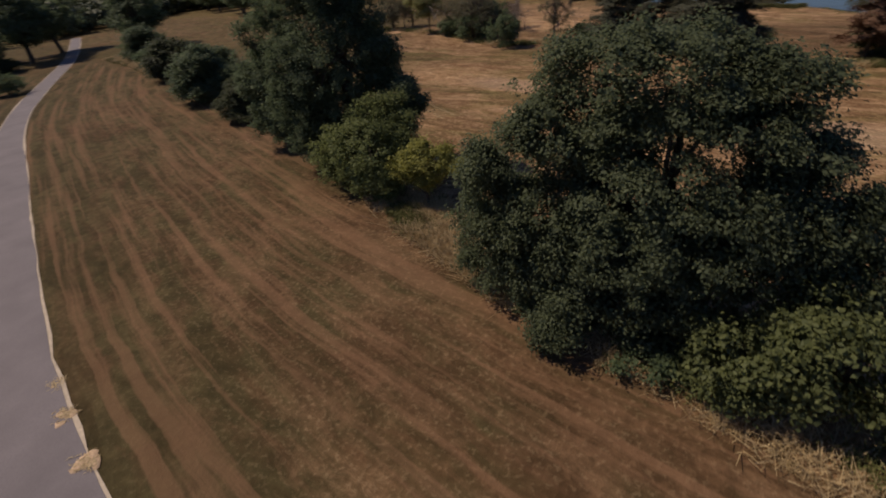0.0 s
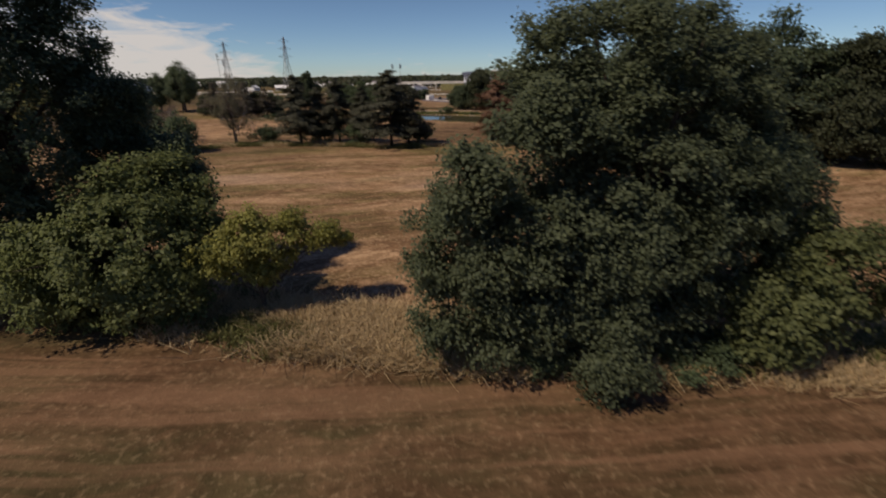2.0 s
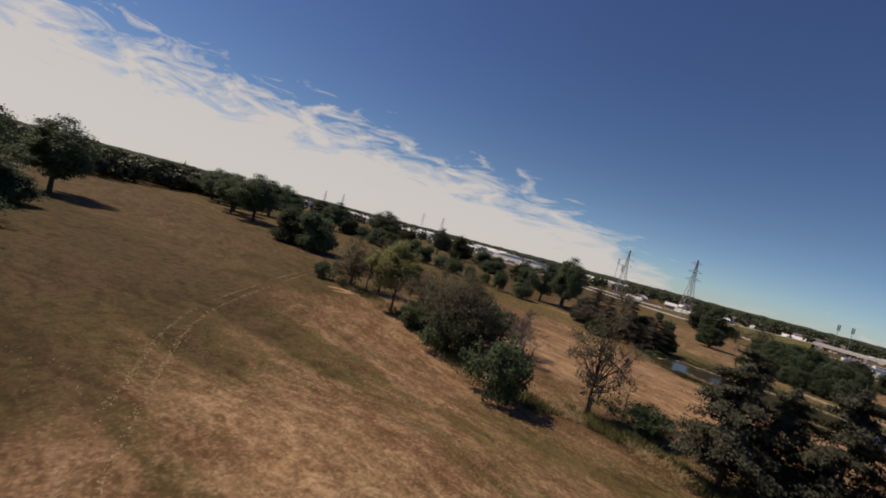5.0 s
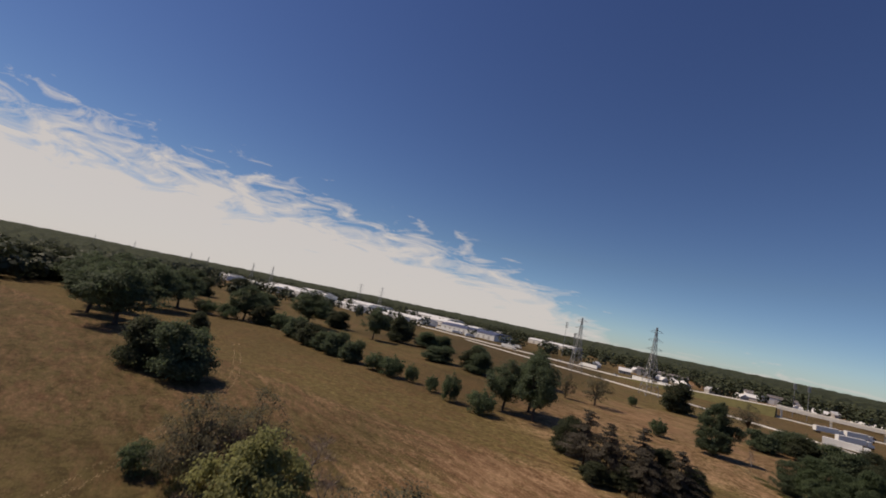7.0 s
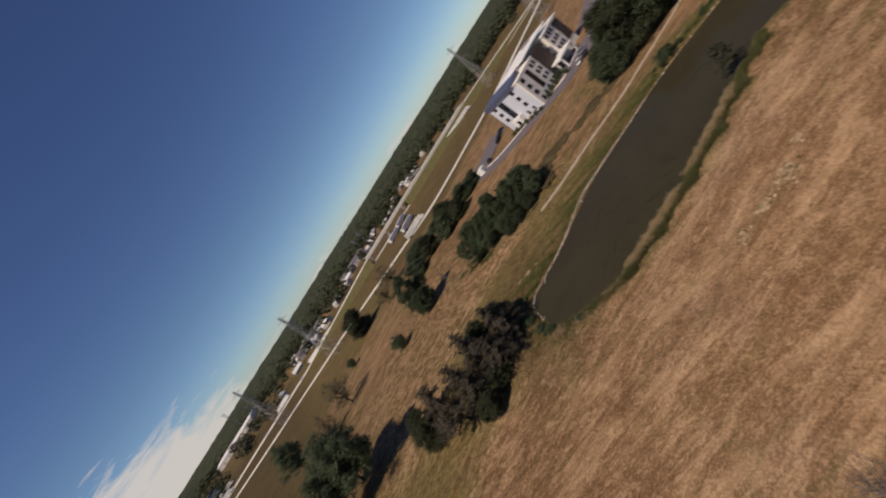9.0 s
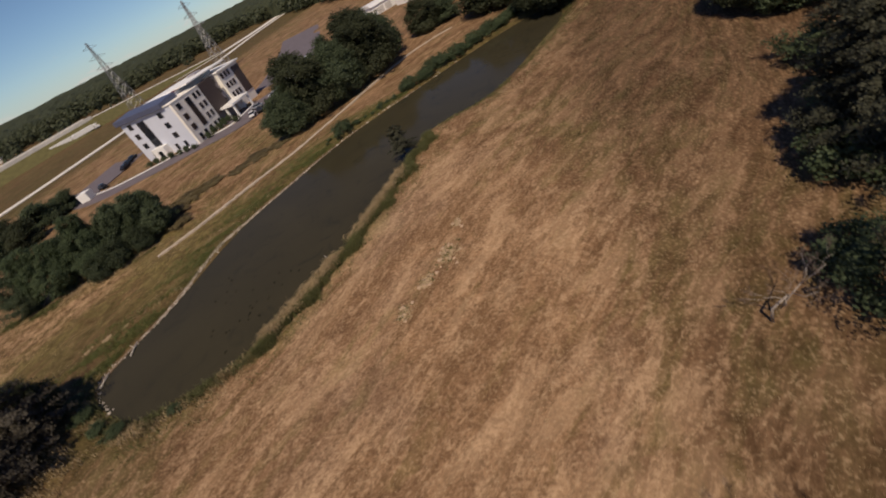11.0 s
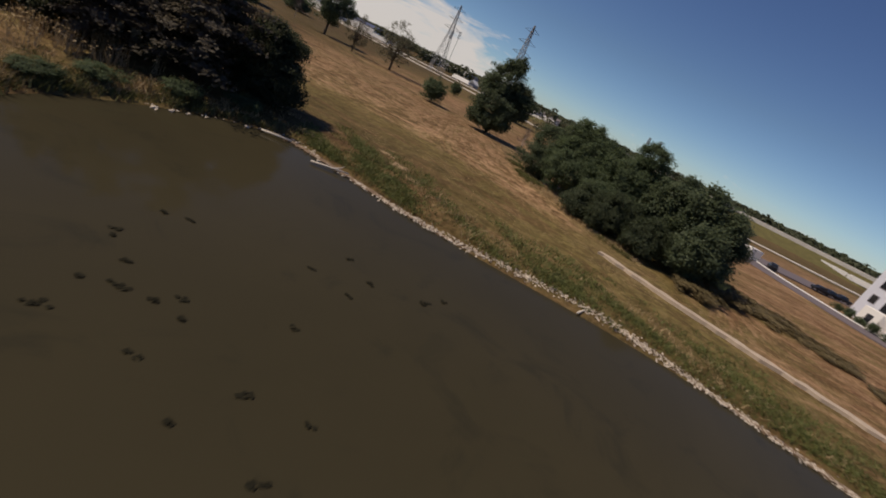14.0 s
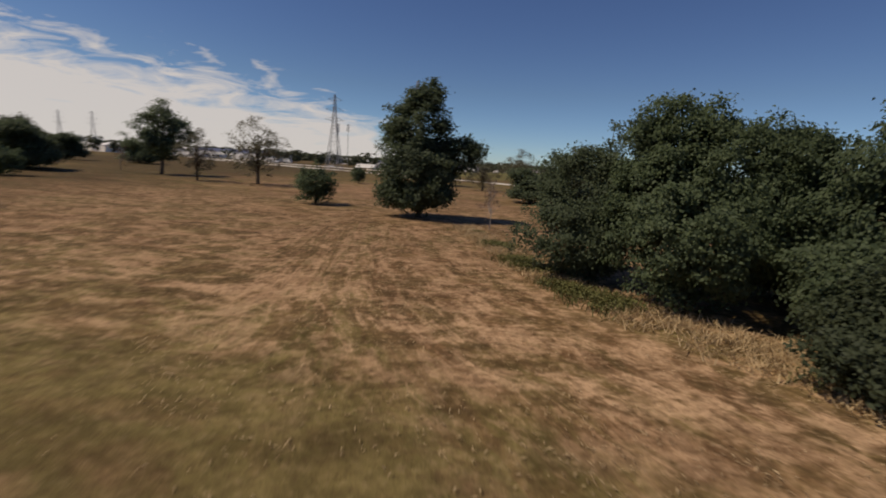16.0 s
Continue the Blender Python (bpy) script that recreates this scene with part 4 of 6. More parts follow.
shrub(54, -112, 4, 7, "dark shrub under a half-dead tree")
round_tree(57.0, -113.0, 11.5, 8.5, "dark hedgerow tree behind a half-dead one", True)
round_tree(-24, -83, 6, 10, "hedgerow tree with low boughs", True)
round_tree(-41, -76.5, 9.5, 15, "hedgerow tree beside the mown strip")
shrub(-54, -70, 5.5, 11)
round_tree(-70, -64, 8, 14, "hedgerow tree beside the mown strip", True)
shrub(-86, -58, 6, 13)
shrub(-103.4, -85.6, 5, 8, "shrub on the verge across the path")
round_tree(-110, -48, 9, 15)
tall_tree(-140, -30, 20, 22)
tall_tree(-160, -58, 24, 24)
tall_tree(-176, -42, 24, 24)
tall_tree(-182, -66, 22, 22)
round_tree(-150, -72, 10, 16, dark=True)
shrub(36, -109.5, 1.6, 4.0, "weedy shrub at the oak's foot")
shrub(29, -107.5, 1.6, 3.5, "weedy shrub at the oak's foot")

# the row across the field
olive_tree(-53, -3, 10.7, 12.5, "broad thin olive tree in the field row")
olive_tree(-51.5, -4.5, 9.0, 10, "broad thin olive tree in the field row")
bare_tree(-50, -1, 10, 10)
plant_tree(broadleaf_meshes("bright_tree", 35, 12, 10.5, 4.0, 80, 230, 0.34, PALE_LEAF, 0.2, 10, 0.7, skirt=False), -35, -11, 12, 10.5, (12, 10.5),
           "bright yellow-green tree in the field row", "tree", "tree")
olive_tree(-20, -15, 12.0, 12)
olive_tree(-17.0, -20.5, 11.2, 11.5, "broad dull olive tree among thin ones")
olive_tree(-15.4, -18.6, 9.6, 10.5, "broad dull olive tree among thin ones")
bare_tree(-17.4, -18.4, 11.4, 11)
shrub(-17.2, -20.2, 6.4, 9.0, "dense green bush under thin trees", "row bushes")
bare_tree(-20, -17, 10.5, 9)
bare_tree(-9, -13, 9, 8, which=1)
olive_tree(-19, -12, 9.5, 10)
bare_tree(-13, -4.5, 9.5, 12)
bare_tree(-12, -3.2, 8.5, 11, which=1)
bare_tree(-14.8, -6.2, 9, 10)
bare_tree(-13.5, -5.5, 7.5, 10)
bare_tree(-9.0, -6.5, 7.0, 8, which=1)
bare_tree(-10.0, -9.5, 9.0, 9)
bare_tree(6.5, -13.8, 8.0, 7, which=1)
bare_tree(-28, -16, 12, 9, which=1)
olive_tree(-26, -13, 11, 10)
bare_tree(-31.5, -6.5, 11.5, 10, "leafless purple-grey tree behind a bright one")
bare_tree(-28.5, -3, 9.5, 9, "leafless purple-grey tree behind a bright one", 1)
bare_tree(-23, -1.5, 10, 11)
olive_tree(-24.5, -6, 10.5, 14, "thin olive thicket tree in the field row")
shrub(-21.5, -13, 6.2, 9, "dense green bush under thin trees", "row bushes")
shrub(-17, -10, 8, 10, "dense green bush under thin trees", "row bushes")
shrub(-26, -15.5, 4.5, 7, "dense green bush under thin trees", "row bushes")
shrub(-58.5, -6, 4.0, 5, "dense green bush under thin trees", "row bushes")
shrub(-5, -30, 7.2, 7.2, "small rounded green tree in dry grass")
olive_tree(3.2, -21, 13.2, 8.5, "nearly leafless tree with grey twigs")
bare_tree(3.6, -21, 13, 9, "leafless grey tree in the field row", 1)
pine(16.5, -27, 13.4, 10.5)
pine(20.4, -24.6, 11.2, 7.5, which=1)
pine(29.0, -28.5, 11.0, 7.5)
pine(24.2, -26, 13, 10, which=1)
pine(33.5, -36.5, 14, 13.5)
pine(37.5, -33, 11.5, 11, which=1)
pine(54.5, -37.5, 13.8, 10.5, "browned pine with rust-red needles", 2)
pine(60.2, -37.5, 14, 9)
pine(65.7, -41, 15, 9, which=1)
pine(70, -46, 15.8, 10)
pine(75, -44, 15, 10, which=1)
tall_tree(77, -50, 21, 14)
round_tree(67, -35.5, 15.6, 14, "dark tree behind the row of pines", True)
round_tree(75.5, -37, 17, 15, "dark tree behind the row of pines", True)
round_tree(61, -31, 13, 12, "dark tree behind the row of pines", True)
tall_tree(66, -66, 18.5, 15, "tall dark tree at the field's edge")
tall_tree(84, -68, 20, 17, "tall dark tree at the field's edge")
round_tree(93, -74, 17.5, 17, "dark tree at the field's edge", True)
round_tree(73, -57, 13.5, 15, "dark tree at the field's edge", True)
round_tree(64, -68, 9, 12, "dark tree at the field's edge", True)
round_tree(100, -79, 15, 20, dark=True)
for row_x, row_y, row_h, row_w in ((20, -24, 4, 8), (28, -28, 4.5, 9), (40, -30, 4, 8), (57, -34, 4, 9), (63, -36, 4.5, 9), (70, -41, 5, 10), (78, -44, 6, 10), (9, -20, 3.5, 7), (88, -56, 8, 12)):
    shrub(row_x, row_y, row_h, row_w, "dark undergrowth between the row's trees", "row undergrowth")
olive_tree(-48.5, 1.5, 11.5, 11)
bare_tree(-46, 10, 8, 9)
bare_tree(-58, 4, 9, 8, which=1)

# the western meadow
round_tree(-109, 24, 11.2, 14, "broad round dark tree beside another", True)
round_tree(-97, 25, 12.4, 15.6, "broad round dark tree with grass to its foot")
round_tree(-151, 69, 8, 8.5, "small dense dark tree in dry grass", True)
tall_tree(-163, 48, 20, 25, "great spreading dark tree in the meadow")
for far_x, far_y, far_h, far_w in ((-184, 50, 17.6, 19), (-200, 62, 18, 20), (-211, 91, 20, 26), (-225, 112, 20, 22), (-238, 76, 18, 24), (-264, 87, 19, 24), (-340, 146, 20, 27), (-362, 178, 20, 25)):
    tall_tree(far_x, far_y, far_h, far_w, "dark tree of the western wood", "western wood")
meadow_rng = random.Random(8)
for far_x, far_y, far_h, far_w in ((-250, 98, 16, 24), (-285, 110, 17, 26), (-310, 128, 17, 28), (-300, 78, 16, 26), (-332, 104, 17, 28), (-292, 165, 17, 19), (-316, 190, 14, 22), (-368, 230, 18, 20), (-362, 267, 17, 22),
                                   (-268, 205, 10, 20), (-290, 232, 11, 22), (-240, 250, 12, 24), (-270, 262, 12, 24), (-105, 236, 9, 16), (-197, 208, 11.4, 19), (-136, 225, 10.8, 18), (-123, 230, 9.8, 15), (-180, 268, 11, 22), (-205, 290, 12, 24)):
    round_tree(far_x + meadow_rng.uniform(-4, 4), far_y + meadow_rng.uniform(-4, 4), far_h, far_w, "dark tree of a meadow thicket", meadow_rng.random() < 0.6, "western wood")
shrub(-211, 117, 7.5, 13)
shrub(-200, 122, 8.2, 14)
tall_tree(-197, 130, 18, 19, "tall dark tree in a belt of bushes", "western wood")
round_tree(-185, 131, 10, 14, dark=True)
shrub(-175, 134, 8.6, 13)
for belt_x, belt_y, belt_h, belt_w in ((-153, 121, 10, 13), (-144, 117, 8.6, 12), (-134, 112, 9.4, 13), (-125, 109, 8.4, 11), (-117, 106, 9.6, 12), (-105, 101, 8.6, 10.5)):
    round_tree(belt_x, belt_y, belt_h, belt_w, "rounded dark tree in a belt across the meadow", belt_x % 2 == 0, "meadow belt")
tall_tree(-199, 182, 21, 26, "tall dark tree in the meadow", "western wood")
tall_tree(-156, 193, 19, 16, "tall dark tree in the meadow", "western wood")
round_tree(-151, 215, 17, 18, dark=True)
shrub(-92, 99, 6.5, 10)
shrub(-85, 97, 7.2, 10)
shrub(-76.6, 96.8, 6.1, 5)
shrub(-66, 91, 5.2, 5)
shrub(-56.7, 85, 8.4, 6.6, "small pointed green tree in dry grass")
shrub(-45.7, 81, 6.7, 9.6, "rounded green bush in dry grass")
tall_tree(-33, 92, 19, 15, "tall spreading tree with a dark trunk")
tall_tree(-43, 95, 15, 14)
tall_tree(-37, 104, 17, 14)
shrub(-57, 141, 5.5, 7.7)
round_tree(-99.6, 170, 8.3, 19)
round_tree(-19.4, 68.5, 8.2, 9, "rounded dark bush tree in dry grass", True)
round_tree(-75, 163, 10.5, 14)
pine(-4.5, 57, 11.8, 11, "dull brown pine by the pond's end", 3)
pine(-3.4, 53.0, 8.4, 9.0, "dull brown pine by the pond's end", 3)
pine(2.4, 56, 9.6, 10.5, "dull brown pine by the pond's end", 3)
round_tree(-1.5, 60, 8.5, 9, "dark bushy tree by the pond's end", True)
round_tree(5.0, 60.6, 6.5, 6.8, "dark bush tree by the water", True)
olive_tree(-9, 60, 8, 9)
pine(-10.5, 56, 11.0, 10.5, "dull brown pine by the pond's end", 3)
pine(-15, 60, 12.0, 11, "dull brown pine by the pond's end", 3)
round_tree(-7, 53.5, 4.5, 6, "dark bush by the pond's end", True)
round_tree(-12, 52, 4.0, 6, "dark bush by the pond's end", True)
lobed_tree("meadow_tree", 44, 16.2, 121, [(16, 121, 5.6, 5.2, 5.0, 4.4), (15.6, 121, 10.4, 4.0, 3.9, 3.8), (16.4, 121, 14.0, 2.3, 2.2, 2.1), (20.8, 121, 7.6, 2.7, 2.6, 2.3), (15.6, 120.5, 2.8, 4.8, 4.4, 2.0)], 0.9, 0.36, DARK_LEAF,
           "free-standing dark green tree in the meadow", "tree", 0.3, 16, 190)
shrub(1, 129, 5.5, 6.5, "rounded bush in dry grass")
bare_tree(24.4, 114, 6.8, 4, "leafless grey sapling in dry grass")
tall_tree(-51, 174, 17, 14)
olive_tree(-34, 160, 10.5, 9)
olive_tree(-22, 162, 13.5, 15)
bare_tree(-68, 183, 9, 7)
round_tree(-80, 167, 11, 14, dark=True)
round_tree(12, 217, 14, 17, "dark round tree by the service road", True)
olive_tree(40, 206, 12.5, 15)
olive_tree(28, 196, 9, 12)
shrub(-8, 196, 5, 5)

# the grove between meadow and hotel
lobed_tree("grove_west", 41, 29.4, 94.4, [(28.9, 95, 5.2, 3.6, 3.6, 3.0), (28.0, 94, 2.6, 3.6, 3.4, 2.4), (31.0, 93.5, 7.6, 2.3, 2.3, 2.2)], 0.72, 0.20, DARK_LEAF, "dense dark tree at the grove's end", "tree", 0.22, 14, 480)
lobed_tree("grove_middle", 42, 33.2, 90.4, [(32.3, 91.4, 8.2, 2.8, 2.8, 2.6), (34.6, 90.2, 6.6, 3.6, 3.4, 3.2), (36.2, 89.2, 7.4, 2.4, 2.4, 1.9), (32.6, 88.8, 3.4, 4.0, 3.6, 3.2), (30.8, 90.6, 5.2, 2.6, 2.6, 2.6)], 0.72, 0.20, MID_LEAF,
           "dense green tree of the grove", "tree", 0.26, 18, 480)
lobed_tree("grove_east", 43, 38.6, 84.8, [(38.4, 85.2, 5.2, 4.2, 4.0, 3.4), (37.2, 83.6, 2.7, 4.0, 3.6, 2.5), (40.4, 86.4, 7.2, 3.0, 3.0, 2.8), (39.8, 85.4, 9.4, 2.3, 2.3, 1.9)], 0.72, 0.20, MID_LEAF, "dense green tree of the grove", "tree", 0.22, 16, 480)
# foot bushes, with the deep shade there given by their dark leaf colour
for bush_x, bush_y, bush_h, bush_w, bush_seed in ((34.6, 80.8, 4.4, 4.8, 45), (37.6, 78.4, 5.2, 5.4, 46), (41.5, 76.0, 4.6, 5.0, 47)):
    lobed_tree("grove_bush", bush_seed, bush_x, bush_y, [(bush_x, bush_y, bush_h * 0.52, bush_w * 0.5, bush_w * 0.46, bush_h * 0.46), (bush_x - 0.8, bush_y - 0.7, bush_h * 0.3, bush_w * 0.42, bush_w * 0.38, bush_h * 0.3)],
               0.6, 0.19, GROVE_LEAF, "dense green bush at the grove's foot, its leaf colour darkened for shade", "bush", 0.12, 10, 480, kind="bush")
round_tree(40.6, 93.0, 8.0, 10.0, "dense dark tree at the back of the grove", True, "grove")
round_tree(44.2, 82.0, 9.6, 10.5, "dense green tree of the grove", False, "grove")
round_tree(46.4, 76.6, 9.8, 10.0, "dense green tree at the grove's end", False, "grove")
for thicket_x, thicket_y, thicket_h, thicket_w in ((58.5, 77.5, 0.7, 9), (62.5, 74.6, 0.5, 7), (70, 65, 0.4, 8), (73.5, 60.4, 0.4, 7), (51.5, 77.5, 1.3, 8), (47, 72, 0.9, 6), (55, 81, 0.7, 7), (65.5, 68.5, 0.4, 6)):
    plant_tree(THICKET, thicket_x, thicket_y, thicket_h, thicket_w, (2.0, 6.0), "low brown-green thicket beside the footpath", "thicket", "thicket", "thickets")
round_tree(48, 172, 8.4, 18)
round_tree(55, 148, 9, 15)
round_tree(66, 160, 8.5, 16, dark=True)
round_tree(74, 149, 7.5, 13)
round_tree(36, 160, 7, 13)
round_tree(62, 141, 7, 11, dark=True)
round_tree(81, 147, 6, 9)
round_tree(49, 160, 8, 12, dark=True)
# trees along the pond's far side
round_tree(77.5, 57.5, 10.5, 12, "large green tree beside the footpath", False, "pond trees")
round_tree(84, 54, 15.5, 16.5, "large dark tree beside the footpath", True, "pond trees")
round_tree(91, 48.5, 14.5, 15, "large green tree beside the footpath", False, "pond trees")
round_tree(101, 43, 17, 17.5, "large dark tree beside the footpath", True, "pond trees")
round_tree(112, 44, 14, 17, "large green tree beside the footpath", False, "pond trees")
round_tree(102, -4, 16.5, 18, "large dark tree overhanging the pond", True, "pond trees")
round_tree(114, -8, 15, 20, "large dark tree overhanging the pond", True, "pond trees")
round_tree(124, 10, 15, 20, dark=True, group="pond trees")
round_tree(152, 33, 5.5, 12, "green tree behind the pond", True, "pond trees")
round_tree(163, 24, 10, 14, "green tree behind the pond", False, "pond trees")
round_tree(176, 20, 10, 14, "green tree behind the pond", True, "pond trees")
waterside = random.Random(4)
for k in range(40):
    f = k / 39 + waterside.uniform(-0.015, 0.015)
    size = (0.35 if f < 0.30 else 1.0) * waterside.uniform(0.55, 1.2) + (0.9 if k == 2 else 0.0)
    shrub(63 + 47 * f + waterside.uniform(-0.8, 0.8), 42.4 - 41 * f + waterside.uniform(-0.4, 1.4), 2.3 * size, 4.4 * size,
          "waterside shrub on the pond bank", "waterside shrubs")
for k in range(7):
    round_tree(118 + 5 * k, 50 - 9 * k + 5 * (k % 2), (6.8 if k in (2, 3) else 7.5) + 1.2 * (k % 3), 11 + 2 * (k % 2), "green tree behind the pond", k % 2 == 0, "pond trees")
for clump_x, clump_y, clump_h, clump_w in ((4.4, 38.4, 0.5, 1.8), (2.4, 45.6, 0.6, 2.6), (2.9, 48.6, 0.9, 2.4), (4.4, 52.8, 1.0, 2.8), (6.2, 56.4, 1.1, 3.0)):
    shrub(clump_x, clump_y, clump_h, clump_w, "low dark green clump on the pond's bank", "bank clumps")
pine(47.5, 21.8, 5.2, 5.4, "small dark conifer standing in the pond's edge", 1)


# ---- grass, reeds, stones and weed ----
def blades(at, height, width, rng, lean=0.35):
    """Grass blades: narrow leaning quads standing at the points."""
    n = len(at)
    a = rng.uniform(0, 2 * math.pi, n)
    side = np.stack([np.cos(a), np.sin(a), 0 * a], 1) * (width * rng.uniform(0.6, 1.4, n))[:, None] * 0.5
    h = height * rng.uniform(0.55, 1.25, n)
    tip = at + np.stack([rng.normal(0, lean, n) * h, rng.normal(0, lean, n) * h, h], 1)
    return np.stack([at - side, at + side, tip + side * 0.35, tip - side * 0.35], 1)


def tufts(rng, xy, z, each, spread):
    p = np.repeat(np.column_stack([xy, z]), each, 0)
    return p + np.column_stack([rng.normal(0, spread, (len(p), 2)), np.zeros(len(p))])


def ground_z(x, y):
    d = distance_to(POND, x, y, True) * np.where(inside(POND, x, y), -1, 1)
    roll = 0.10 * np.sin(x * 0.11 + 0.7 * np.sin(y * 0.06)) + 0.08 * np.sin(y * 0.13 + x * 0.05)
    return np.clip(-0.5 + 0.26 * d, -2.0, 0.0) + np.where(d > 4, roll, 0), d


def stuff(name, quads, material, label, category):
    return tagged(new(name, quads_mesh(name, quads, material)), label, category, kind="stuff")


rng = np.random.default_rng(5)
def rough_strip(line, count, near, far, dry_height, seed, what, share=-0.5):
    """Uncut grass and weeds along a line of the plan, from near to far metres on its +y side."""
    r = np.random.default_rng(seed)
    t = r.uniform(0, len(line) - 1.001, count)
    i = t.astype(int)
    p = line[i] + (line[i + 1] - line[i]) * (t % 1)[:, None] + np.column_stack([r.normal(0, 0.6, count), r.uniform(near, far, count)])
    clump = np.sin(p[:, 0] * 0.62 + 0.8) + np.sin(p[:, 1] * 1.0 + p[:, 0] * 0.35) + r.normal(0, 0.25, count)
    dry, wet = p[clump > share], p[clump <= share]
    stuff("tall_grass", blades(tufts(r, dry, ground_z(dry[:, 0], dry[:, 1])[0], 9, 0.22), dry_height, 0.048, r, 1.0), STRAW,
          "tall bleached dry grass lying in swirls " + what, "grass")
    z = ground_z(wet[:, 0], wet[:, 1])[0]
    stuff("weeds", np.concatenate([blades(tufts(r, wet, z, 10, 0.25), dry_height * 0.9, 0.06, r, 0.45),
                                   leaf_quads(tufts(r, wet, z + 0.35, 8, 0.3), np.tile((0.0, 0, 1), (8 * len(wet), 1)), 0.16, r)]),
          WEED, "dull green weeds " + what, "weeds")


rough_strip(HEDGE, 7800, -0.6, 5.5, 0.6, 51, "along the hedge foot")
rough_strip(smooth_line([(17, -102.2), (21, -104), (28, -107.4)]), 1900, -1.0, 3.8, 0.6, 57, "lying in the gap of the hedge", -1.4)
ROW = smooth_line([(-58, -3), (-30, -13), (-8, -27), (4, -24), (16, -29), (34, -38), (42, -37)])
rough_strip(ROW, 1700, -1.5, 3.0, 0.7, 52, "under the field row", 0.7)
ROW_EAST = smooth_line([(51, -41), (60, -41), (70, -48), (84, -56)])
rough_strip(ROW_EAST, 1100, -2.0, 2.0, 0.7, 53, "under the pines", 0.5)
rough_strip(GROVE_EDGE, 1300, -1.0, 4.5, 0.34, 54, "along the grove's edge", -0.4)

# reeds along the pond's near shore, with pale plumes on the water side
REED_LINE = smooth_line([(10.6, 32.0), (14.3, 30.2), (18.2, 28.3), (22.2, 26.9), (25, 25.9), (31, 24.0), (38, 21.9), (45, 20.6), (52, 19)], steps=14)
t = rng.uniform(0, len(REED_LINE) - 1.001, 3800)
on = REED_LINE[t.astype(int)] + (REED_LINE[t.astype(int) + 1] - REED_LINE[t.astype(int)]) * (t % 1)[:, None]
back = on + np.column_stack([rng.uniform(-1.2, 0.1, len(on)) * 0.55, rng.uniform(-1.0, -0.4, len(on)) * (1.5 + 0.9 * np.sin(on[:, 0] * 0.8) + 0.5 * np.sin(on[:, 0] * 2.3))]) + rng.normal(0, 0.25, on.shape)
stuff("reeds", blades(tufts(rng, back, ground_z(back[:, 0], back[:, 1])[0], 10, 0.16), 0.75, 0.05, rng, 0.35), REED,
      "belt of green reeds along the pond shore", "reeds")
stretch = np.clip(np.minimum((on[:, 0] - 11.5) / 1.5, (24.5 - on[:, 0]) / 2.0), 0, 1) + np.clip(np.minimum((on[:, 0] - 27.0) / 2.0, (42.5 - on[:, 0]) / 3.0), 0, 1)
keep = stretch * (0.58 + 0.24 * np.sin(on[:, 0] * 2.1) + 0.16 * np.sin(on[:, 0] * 5.3)) > rng.uniform(0, 1, len(on))
front = on[keep] + rng.normal(0, 0.30, on[keep].shape) + np.column_stack([np.zeros(keep.sum()), rng.uniform(-1.2, 0.35, keep.sum())])
z = ground_z(front[:, 0], front[:, 1])[0]
stuff("reeds", blades(tufts(rng, front, z, 8, 0.24), 0.70, 0.055, rng, 0.4), REED, "green reeds among pale plumes", "reeds")
z = np.maximum(z, -0.45) + rng.uniform(-0.32, 0.22, len(z)) + 0.12 * np.sin(front[:, 0] * 3.1)
heads = tufts(rng, front, z + 0.78, 18, 0.22) + np.column_stack([np.zeros((18 * len(front), 2)), rng.uniform(-0.2, 0.28, 18 * len(front))])
stuff("reed_plumes", np.concatenate([blades(tufts(rng, front, z, 6, 0.16), 0.85, 0.04, rng, 0.25), leaf_quads(heads, np.tile((-0.35, -0.2, 0.7), (len(heads), 1)), 0.17, rng, 0.42, 0.6)]), PLUME,
      "pale tan reed plumes along the water", "reeds")

west_end = np.column_stack([rng.uniform(-7, 1, 90), rng.uniform(47, 55, 90)])
west_z, west_d = ground_z(west_end[:, 0], west_end[:, 1])
west_end, west_z = west_end[west_d > 2.2], west_z[west_d > 2.2]
heads = tufts(rng, west_end, west_z + 0.95, 7, 0.2) + rng.normal(0, 0.16, (7 * len(west_end), 3))
stuff("reed_plumes", np.concatenate([blades(tufts(rng, west_end, west_z, 7, 0.16), 0.95, 0.05, rng, 0.2), leaf_quads(heads, np.tile((0.2, 0.1, 1.0), (len(heads), 1)), 0.22, rng, 0.5)]), PLUME,
      "pale reed plumes at the pond's western end", "reeds")

# rank grass on the banks
x, y = rng.uniform(-3, 15, 9000), rng.uniform(29, 61, 9000)
gz, d = ground_z(x, y)
belt = (d > 0.25) & (d < 2.0 + 0.7 * np.sin(x * 0.9 + y * 0.6) + rng.normal(0, 0.4, len(d))) & (y < 58 - 0.2 * x)
lump = np.sin(x * 1.3 + y * 0.5) + np.sin(y * 1.15 - x * 0.4) + rng.normal(0, 0.35, len(d))
for mat, pick, tall, label in ((REED, belt & (lump > 0.75), 0.55, "tall dark green grass on the pond's bank"),
                               (THICKET_LEAF, belt & (lump <= 0.75) & (lump > -0.5), 0.42, "tall yellow-olive grass on the pond's bank"),
                               (STRAW, belt & (lump <= -0.3) & (d > 0.8), 0.40, "tall bleached grass on the pond's bank"),
                               (WEED, belt & (d < 0.9), 0.34, "low green weeds at the pond's edge")):
    at = np.column_stack([x[pick], y[pick]])
    stuff("tall_grass", blades(tufts(rng, at, gz[pick], 6, 0.22), tall, 0.06, rng, 0.5), mat, label, "grass")
x, y = rng.uniform(-2, 112, 60000), rng.uniform(-14, 64, 60000)
gz, d = ground_z(x, y)
